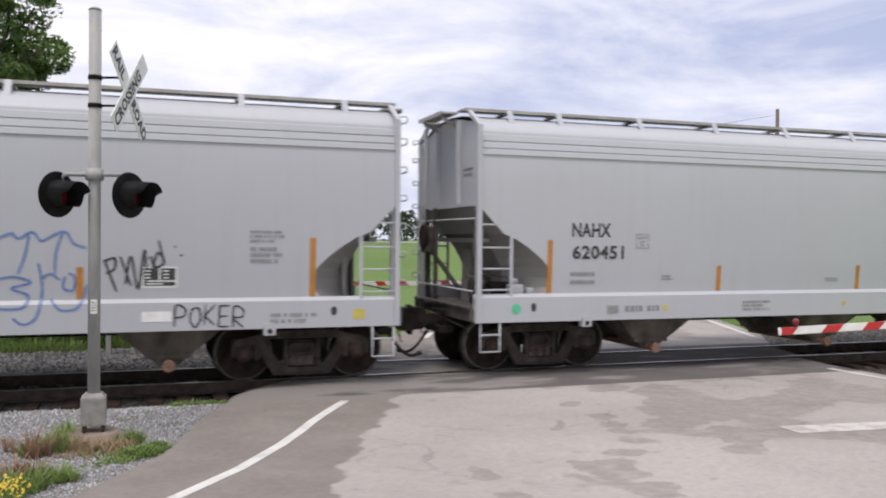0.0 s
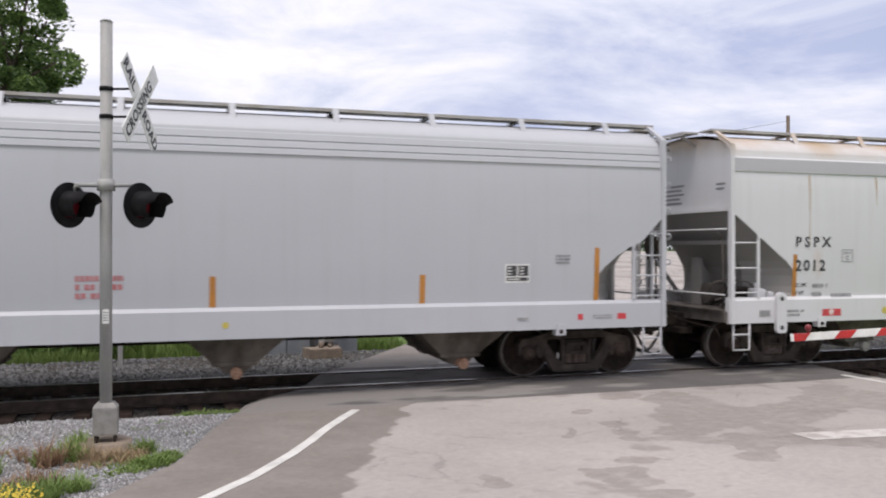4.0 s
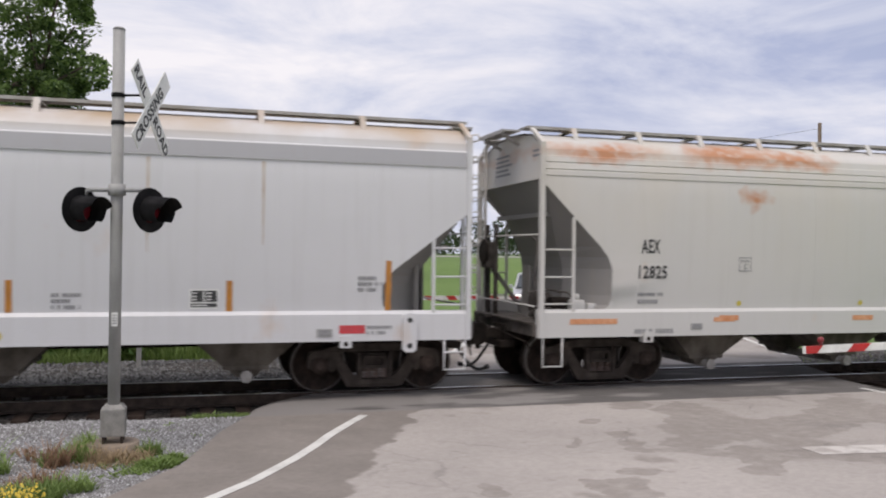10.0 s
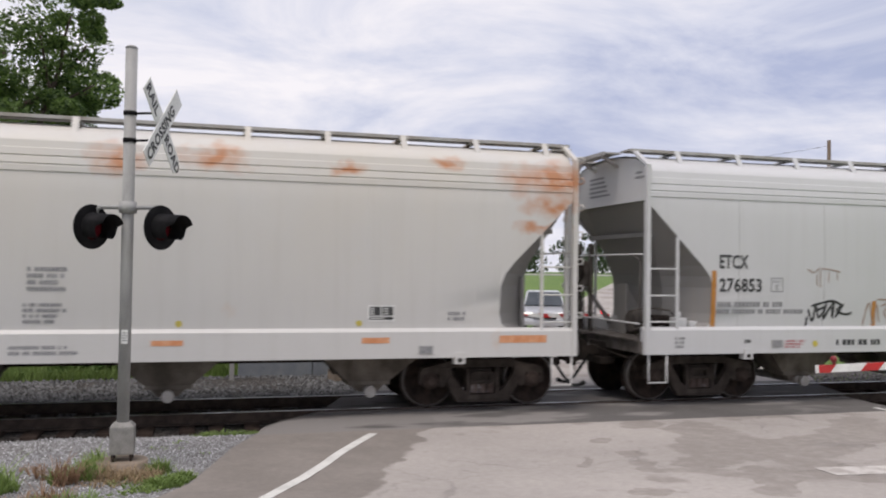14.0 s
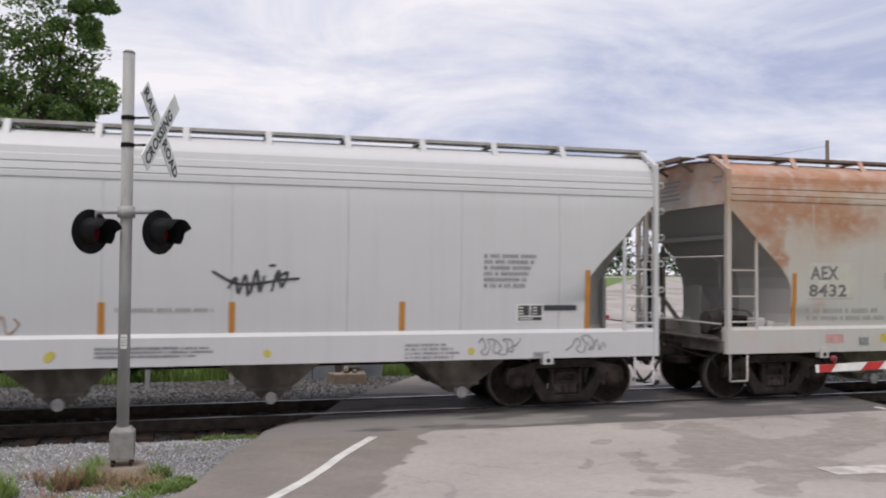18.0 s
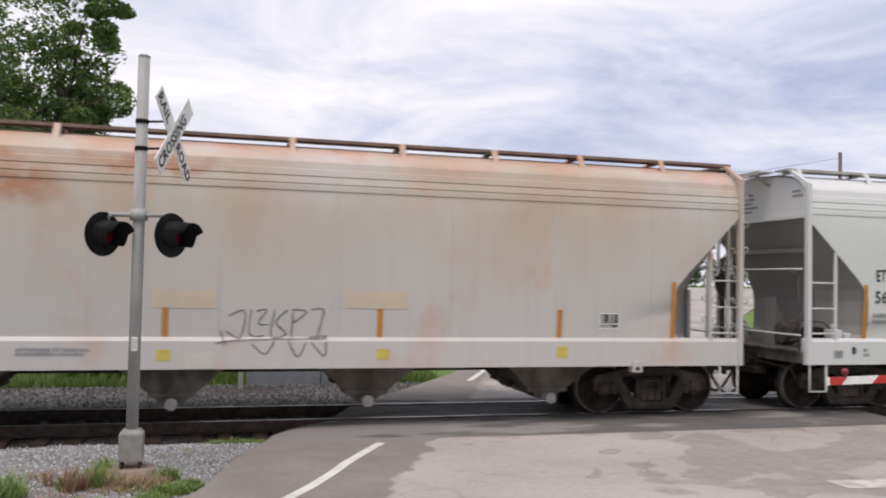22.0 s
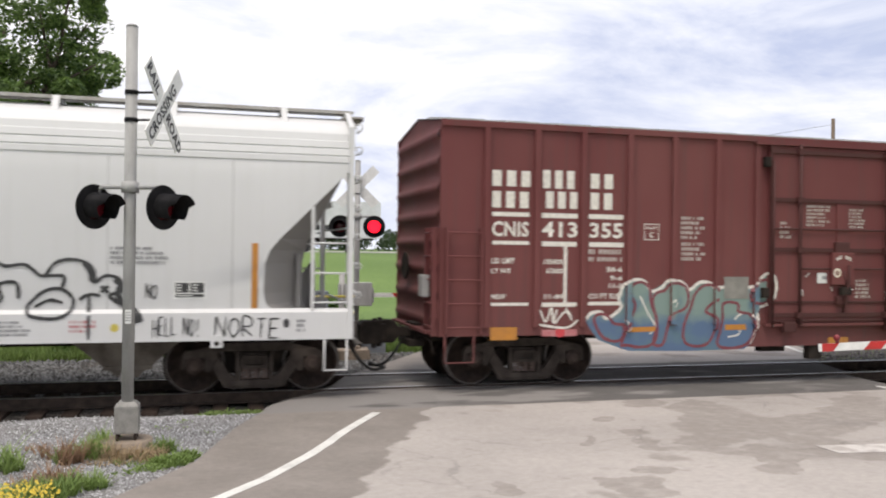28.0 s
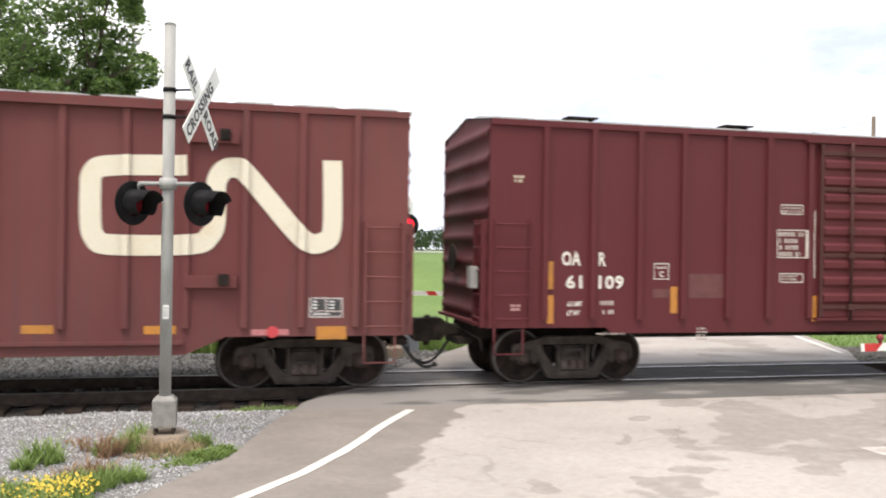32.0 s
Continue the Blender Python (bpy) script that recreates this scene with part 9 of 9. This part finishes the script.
scrawl(hopG, "GOOKER", 8.95, 9.77, 0.96, 1.19, 0.020, M_BROWNBLACK, "small brown tag")
strokes(hopG, 0.050, M_BLACK, "large black outlined graffiti", True,
    [(10.50, 1.40), (10.72, 1.58), (10.95, 1.69), (10.97, 1.89), (11.10, 2.06), (11.32, 2.11), (11.52, 1.99), (11.79, 2.01), (12.02, 1.85), (12.18, 2.03), (12.38, 2.09), (12.62, 2.03), (12.71, 1.77), (12.88, 1.86), (13.07, 1.81), (13.10, 1.63), (12.93, 1.57), (13.16, 1.40), (13.39, 1.23), (13.20, 1.17), (13.18, 0.93)],
    [(10.50, 1.40), (10.69, 1.28), (10.86, 1.07), (10.63, 0.97), (10.55, 1.25), (10.69, 1.28)],
    [(10.97, 1.48), (10.97, 0.97)],
    [(10.80, 1.38), (10.97, 1.48), (11.16, 1.43)],
    [(11.14, 0.96), (11.16, 1.26), (11.33, 1.41), (11.47, 1.53), (11.44, 1.73), (11.67, 1.75), (11.70, 1.53)],
    [(11.81, 1.43), (12.03, 1.63), (12.26, 1.67), (12.43, 1.53), (12.39, 1.35), (12.19, 1.25), (11.86, 1.29), (11.81, 1.43)],
    [(11.91, 1.41), (12.11, 1.51), (12.29, 1.47)],
    [(12.02, 1.85), (12.30, 1.85), (12.28, 1.69)],
    [(12.65, 1.59), (12.65, 0.94)],
    [(12.51, 1.51), (12.65, 1.59), (12.81, 1.57)],
    [(10.89, 1.61), (11.05, 1.52)],
    [(11.04, 1.61), (10.91, 1.51)],
    [(12.81, 1.71), (12.92, 1.61)],
    [(12.92, 1.71), (12.81, 1.62)])
strokes(hopG, 0.100, M_BLACK, "large black outlined graffiti", True,
    [(12.58, 2.05), (12.68, 1.93), (12.70, 1.77)],
    [(13.01, 1.82), (13.09, 1.73), (13.05, 1.59), (13.14, 1.46), (13.35, 1.27), (13.24, 1.17), (13.24, 0.93)])
strokes(hopG, 0.022, M_SPRAYBLUE, "thin blue graffiti outline", True,
    [(9.76, 2.02), (9.87, 2.19), (10.04, 2.17), (10.13, 1.93), (10.31, 1.96), (10.39, 1.81), (10.50, 1.60), (10.79, 1.67)],
    [(9.87, 1.75), (9.99, 1.54), (10.11, 1.37), (10.02, 1.25), (10.32, 1.00)])
scrawl(hopG, "NO", 13.43, 13.61, 1.52, 1.73, 0.022, M_BLACK, "black scrawl")
scrawl(hopG, "HELL NO!", 13.54, 14.24, 0.98, 1.24, 0.022, M_BLACK, "black scrawl")
scrawl(hopG, "NORTE", 14.43, 15.45, 0.96, 1.25, 0.026, M_BLACK, "black scrawl")
stencil_plate(hopG, 13.84, 14.31, 1.52, 1.78)
tiny(hopG, 12.94, 13.82, 2.03, 2.28, 4, M_GREYTXT)
tiny(hopG, 12.39, 12.80, 1.05, 1.22, 3, M_REDTXT)
tiny(hopG, 11.12, 11.95, 1.01, 1.22, 4, M_GREYTXT)
dot(hopG, 13.01, 1.11, 0.060, M_YELLOW)
slot(hopG, 15.48, 15.58, 1.08, 1.22)
tiny(hopG, 15.69, 15.88, 1.02, 1.21, 3, M_GREYTXT)
tiny(hopG, 7.70, 8.99, 1.69, 1.75, 1, M_REDTXT)
tiny(hopG, 2.88, 3.37, 1.06, 1.20, 2, M_REDTXT)
tiny(hopG, 4.19, 5.11, 1.05, 1.12, 1, M_BLACK)
dot(hopG, 3.53, 1.12, 0.060, M_YELLOW)
dot(hopG, 6.68, 1.10, 0.060, M_YELLOW)
tiny(hopG, 7.28, 8.44, 1.01, 1.16, 3, M_GREYTXT)
letter_blocks(boxH, 0.90, 1.58, 3.34, 3.60, 3)
letter_blocks(boxH, 1.81, 2.39, 3.33, 3.63, 3)
letter_blocks(boxH, 2.70, 3.12, 3.35, 3.60, 2)
letter_blocks(boxH, 0.90, 1.55, 2.99, 3.26, 3)
letter_blocks(boxH, 1.87, 2.45, 3.00, 3.28, 3)
letter_blocks(boxH, 2.70, 3.11, 3.00, 3.28, 2)
patch(boxH, 0.90, 1.57, 2.85, 2.92, M_WHITETXT, "white_rule")
patch(boxH, 1.79, 2.46, 2.84, 2.92, M_WHITETXT, "white_rule")
patch(boxH, 2.67, 3.33, 2.84, 2.92, M_WHITETXT, "white_rule")
patch(boxH, 0.91, 1.57, 2.39, 2.45, M_WHITETXT, "white_rule")
patch(boxH, 1.80, 2.45, 2.37, 2.45, M_WHITETXT, "white_rule")
patch(boxH, 2.68, 3.34, 2.37, 2.45, M_WHITETXT, "white_rule")
patch(boxH, 0.90, 1.57, 1.39, 1.44, M_WHITETXT, "white_rule")
patch(boxH, 2.67, 3.29, 1.39, 1.45, M_WHITETXT, "white_rule")
patch(boxH, 1.81, 2.46, 1.37, 1.44, M_WHITETXT, "white_rule")
patch(boxH, 2.21, 2.27, 1.40, 2.38, M_WHITETXT, "white_rule")
mark(boxH, "CNIS", 0.90, 1.56, 2.52, 2.77, M_WHITETXT)
mark(boxH, "413", 1.80, 2.46, 2.52, 2.78, M_WHITETXT)
mark(boxH, "355", 2.69, 3.32, 2.52, 2.78, M_WHITETXT)
mark(boxH, "LD LMT", 0.90, 1.31, 2.08, 2.17, M_WHITETXT)
mark(boxH, "LT WT", 0.90, 1.25, 1.92, 2.00, M_WHITETXT)
mark(boxH, "NEW", 0.91, 1.16, 1.50, 1.58, M_WHITETXT)
mark(boxH, "195400", 1.84, 2.20, 2.07, 2.16, M_WHITETXT)
mark(boxH, "67600", 1.89, 2.20, 1.92, 2.01, M_WHITETXT)
mark(boxH, "11-89", 1.86, 2.21, 1.50, 1.58, M_WHITETXT)
mark(boxH, "50-6", 3.02, 3.32, 1.95, 2.04, M_WHITETXT)
mark(boxH, "9-6", 3.09, 3.32, 1.81, 1.89, M_WHITETXT)
mark(boxH, "11-0", 3.07, 3.32, 1.67, 1.76, M_WHITETXT)
mark(boxH, "CU FT 5297", 2.68, 3.33, 1.50, 1.59, M_WHITETXT)
tiny(boxH, 2.67, 3.32, 2.25, 2.33, 1, M_WHITETXT)
tiny(boxH, 2.67, 3.32, 2.13, 2.20, 1, M_WHITETXT)
plate_box_w(boxH, 3.74, 4.03, 2.50, 2.78)
tiny(boxH, 4.47, 4.98, 2.53, 2.92, 5, M_WHITETXT)
tiny(boxH, 4.48, 5.01, 2.16, 2.47, 4, M_WHITETXT)
patch(boxH, 0.89, 1.37, 0.83, 1.04, M_ORANGE, "orange_strip")
patch(boxH, 1.82, 2.47, 0.88, 0.99, M_REDTXT, "painted_patch")
dot(boxH, 2.16, 0.95, 0.090, M_REDTAG)
tiny(boxH, 7.06, 7.64, 2.80, 3.18, 6, M_WHITETXT)
tiny(boxH, 8.01, 8.40, 2.78, 3.13, 6, M_WHITETXT)
tiny(boxH, 8.17, 8.56, 1.50, 1.84, 5, M_WHITETXT)
tiny(boxH, 8.84, 9.16, 1.46, 1.62, 2, M_WHITETXT)
tiny(boxH, 8.92, 9.18, 1.32, 1.40, 2, M_WHITETXT)
for a, b in (((7.05, 1.88), (7.14, 1.96)), ((6.98, 1.66), (6.99, 1.54)), ((7.62, 1.70), (7.65, 1.62)), ((8.02, 1.66), (8.12, 1.65))):
    strokes(boxH, 0.02, M_WHITETXT, "white chip of paint", False, [a, b])
tiny(boxH, 6.49, 6.74, 2.57, 2.87, 4, M_WHITETXT)
patch(boxH, 7.62, 8.07, 0.66, 0.78, M_ORANGE, "orange_strip")
patch(boxH, 9.91, 10.35, 0.97, 1.09, M_ORANGE, "orange_strip")
patch(boxH, 11.61, 12.07, 0.95, 1.07, M_ORANGE, "orange_strip")
patch(boxH, 14.19, 14.66, 0.85, 1.05, M_ORANGE, "orange_strip")
stencil_plate(boxH, 14.07, 14.60, 1.18, 1.49)
patch(boxH, 13.19, 13.76, 0.92, 1.01, M_REDTXT, "painted_patch")
dot(boxH, 13.51, 0.97, 0.090, M_REDTAG)
band_logo(boxH, 0.30, [(12.2, 3.43), (11.1, 3.39), (10.86, 3.28), (10.83, 3.03), (10.84, 2.55), (10.9, 2.35), (11.11, 2.25), (12.28, 2.27), (12.54, 2.39), (12.63, 2.63), (12.63, 3.13), (12.72, 3.36), (12.91, 3.42), (13.1, 3.32), (13.8, 2.53), (14.06, 2.32), (14.28, 2.34), (14.41, 2.54), (14.4, 3.58)])
mural(boxH, [(2.62, 1.14), (2.74, 1.26), (2.93, 1.27), (3.04, 1.17), (3.3, 1.34), (3.26, 1.49), (3.35, 1.73), (3.54, 1.82), (3.76, 1.79), (3.89, 1.63), (4.07, 1.67), (4.24, 1.81), (4.5, 1.78), (4.65, 1.65), (4.86, 1.78), (5.06, 1.77), (5.19, 1.69), (5.56, 1.71), (5.94, 1.7), (6.08, 1.81), (6.3, 1.95), (6.42, 1.78), (6.39, 1.53), (6.26, 1.4), (6.05, 1.28), (6.06, 0.97), (5.96, 0.72), (5.79, 0.6), (4.59, 0.59), (3.47, 0.61), (3.15, 0.71), (2.87, 0.81), (2.72, 0.99)])
strokes(boxH, 0.030, M_WHITETXT, "white graffiti highlights", True,
    [(3.34, 0.87), (3.46, 0.99), (3.39, 1.14)],
    [(3.67, 1.55), (3.83, 1.25), (3.97, 1.04), (3.87, 0.89)],
    [(4.28, 1.43), (4.38, 1.48), (4.41, 1.39), (4.33, 1.36)],
    [(5.58, 1.12), (5.74, 1.23), (5.98, 1.18), (6.04, 0.97), (5.92, 0.69)],
    [(5.45, 0.82), (5.65, 0.85), (5.71, 0.94)])
strokes(boxH, 0.085, M_ORANGE, "orange strip over the mural", False,
    [(3.46, 0.97), (3.98, 0.98)])
strokes(boxH, 0.095, M_ORANGE, "orange strip over the mural", False,
    [(5.39, 0.99), (5.83, 0.99)])
patch(boxH, 5.36, 5.87, 1.49, 1.88, M_GREYBROWN, "painted_patch", -0.006)
strokes(boxH, 0.035, M_WHITETXT, "white scrawled tag", True,
    [(1.78, 1.33), (1.89, 1.12), (1.99, 1.35), (2.02, 1.10)],
    [(2.09, 1.33), (2.05, 1.10), (2.25, 1.29), (2.38, 1.14)],
    [(1.74, 1.08), (2.26, 1.02), (2.49, 1.15)],
    [(2.25, 1.35), (2.36, 1.21)])
mark(boxI, "OA", 1.28, 1.62, 2.01, 2.25, M_WHITETXT)
mark(boxI, "R", 1.95, 2.08, 2.01, 2.24, M_WHITETXT)
mark(boxI, "61", 1.36, 1.65, 1.64, 1.86, M_WHITETXT)
mark(boxI, "109", 1.95, 2.41, 1.63, 1.86, M_WHITETXT)
mark(boxI, "LD LMT", 1.39, 1.65, 1.35, 1.43, M_WHITETXT)
mark(boxI, "LT WT", 1.39, 1.61, 1.20, 1.28, M_WHITETXT)
tiny(boxI, 1.99, 2.26, 1.37, 1.44, 1, M_WHITETXT)
tiny(boxI, 2.03, 2.26, 1.22, 1.29, 1, M_WHITETXT)
plate_box_w(boxI, 2.98, 3.26, 1.80, 2.07)
patch(boxI, 1.02, 1.13, 1.63, 2.08, M_ORANGE, "orange_strip")
patch(boxI, 1.03, 1.14, 1.07, 1.53, M_ORANGE, "orange_strip")
patch(boxI, 3.30, 3.43, 1.23, 1.68, M_ORANGE, "orange_strip")
patch(boxI, 6.12, 6.22, 1.08, 1.53, M_ORANGE, "orange_strip")
patch(boxI, 6.15, 6.17, 1.85, 3.03, M_WHITETXT, "white_rule")
white_frame(boxI, 5.46, 5.92, 2.95, 3.12)
tiny(boxI, 5.50, 5.88, 2.98, 3.08, 2, M_WHITETXT)
white_frame(boxI, 5.39, 5.99, 2.19, 2.68)
tiny(boxI, 5.43, 5.94, 2.22, 2.64, 4, M_WHITETXT)
white_frame(boxI, 5.45, 5.93, 1.76, 1.92)
tiny(boxI, 5.49, 5.89, 1.80, 1.89, 2, M_WHITETXT)
tiny(boxI, 0.42, 0.63, 3.35, 3.46, 2, M_TANPATCH)
tiny(boxI, 3.81, 4.08, 0.78, 0.99, 4, M_WHITETXT)
tiny(boxI, 0.39, 0.61, 1.28, 1.38, 2, M_PINKTAG)
patch(boxI, 3.65, 4.33, 1.49, 1.90, M_MAROON2, "welded_plate")
patch(boxI, 2.96, 3.27, 1.49, 1.64, M_MAROON2, "welded_plate")
tiny(boxI, 1.93, 2.45, 0.88, 0.91, 1, M_WHITETXT)


def mural_letter(car, pts, material, lift):
    """One swelling letter of the mural, a little above its ground."""
    line = [Vector(p) for p in pts]
    for _ in range(2):
        line = [a.lerp(b, u) for a, b in zip(line, line[1:] + line[:1]) for u in (0.25, 0.75)]

    def make():
        bm = bmesh_new()
        bm.faces.new([bm.verts.new((x, -lift, z)) for x, z in line])
        bmesh.ops.triangulate(bm, faces=bm.faces)
        return bm
    on_ribs(car, make, material, "mural_letter", "swelling teal and blue graffiti letter")
    strokes(car, 0.05, M_MAROON, "dark red outline of a graffiti letter", True, [tuple(p) for p in line[::2]] + [tuple(line[0])])


for layer, outline in enumerate(([(3.44, 1.59), (3.53, 1.75), (3.71, 1.80), (3.88, 1.68), (3.87, 1.46), (3.98, 1.23), (4.02, 1.04), (3.99, 0.72), (3.66, 0.66), (3.42, 0.72), (3.29, 0.69), (3.40, 0.92), (3.50, 1.17), (3.61, 1.40)],
                [(3.90, 1.49), (4.01, 1.62), (4.16, 1.62), (4.23, 1.75), (4.42, 1.78), (4.61, 1.70), (4.65, 1.42), (4.51, 1.28), (4.28, 1.26), (4.21, 0.97), (4.14, 0.68), (3.91, 0.70), (4.02, 1.01), (3.96, 1.30)],
                [(4.75, 1.59), (4.96, 1.75), (5.19, 1.72), (5.27, 1.52), (5.04, 1.36), (4.96, 1.26), (5.20, 1.19), (5.20, 0.99), (5.05, 0.67), (4.63, 0.67), (4.51, 0.84), (4.58, 1.16), (4.69, 1.33)],
                [(5.31, 1.45), (5.70, 1.42), (5.62, 1.25), (5.94, 1.24), (6.02, 1.02), (5.95, 0.75), (5.71, 0.62), (5.20, 0.63), (5.28, 0.89), (5.35, 1.16)],
                [(5.90, 1.62), (6.17, 1.85), (6.35, 1.79), (6.36, 1.52), (6.22, 1.39), (5.94, 1.42)],
                [(2.76, 1.18), (2.89, 1.26), (3.07, 1.21), (3.16, 1.06), (3.39, 1.08), (3.33, 0.76), (3.00, 0.81), (2.87, 0.95)])):
    mural_letter(boxH, outline, M_MURAL_LETTER, 0.0004 + 0.0001 * layer)


# ---- motion ----
def motions():
    for car, x in CARS:
        walk(car, [(t, pose(x * AL + s, TC, 0)) for t, s in TRAVEL])
    ts = np.arange(0, 32.05, 0.1)
    ss = np.interp(ts, [t for t, s in TRAVEL], [s for t, s in TRAVEL])
    for ws, at in WHEELSETS:
        ws.animation_data_clear()
        walk(ws, [(float(t), Matrix.Translation(at) @ Matrix.Rotation((float(s) - float(ss[0])) / R_WHEEL, 4, "Y")) for t, s in zip(ts, ss)])


motions()
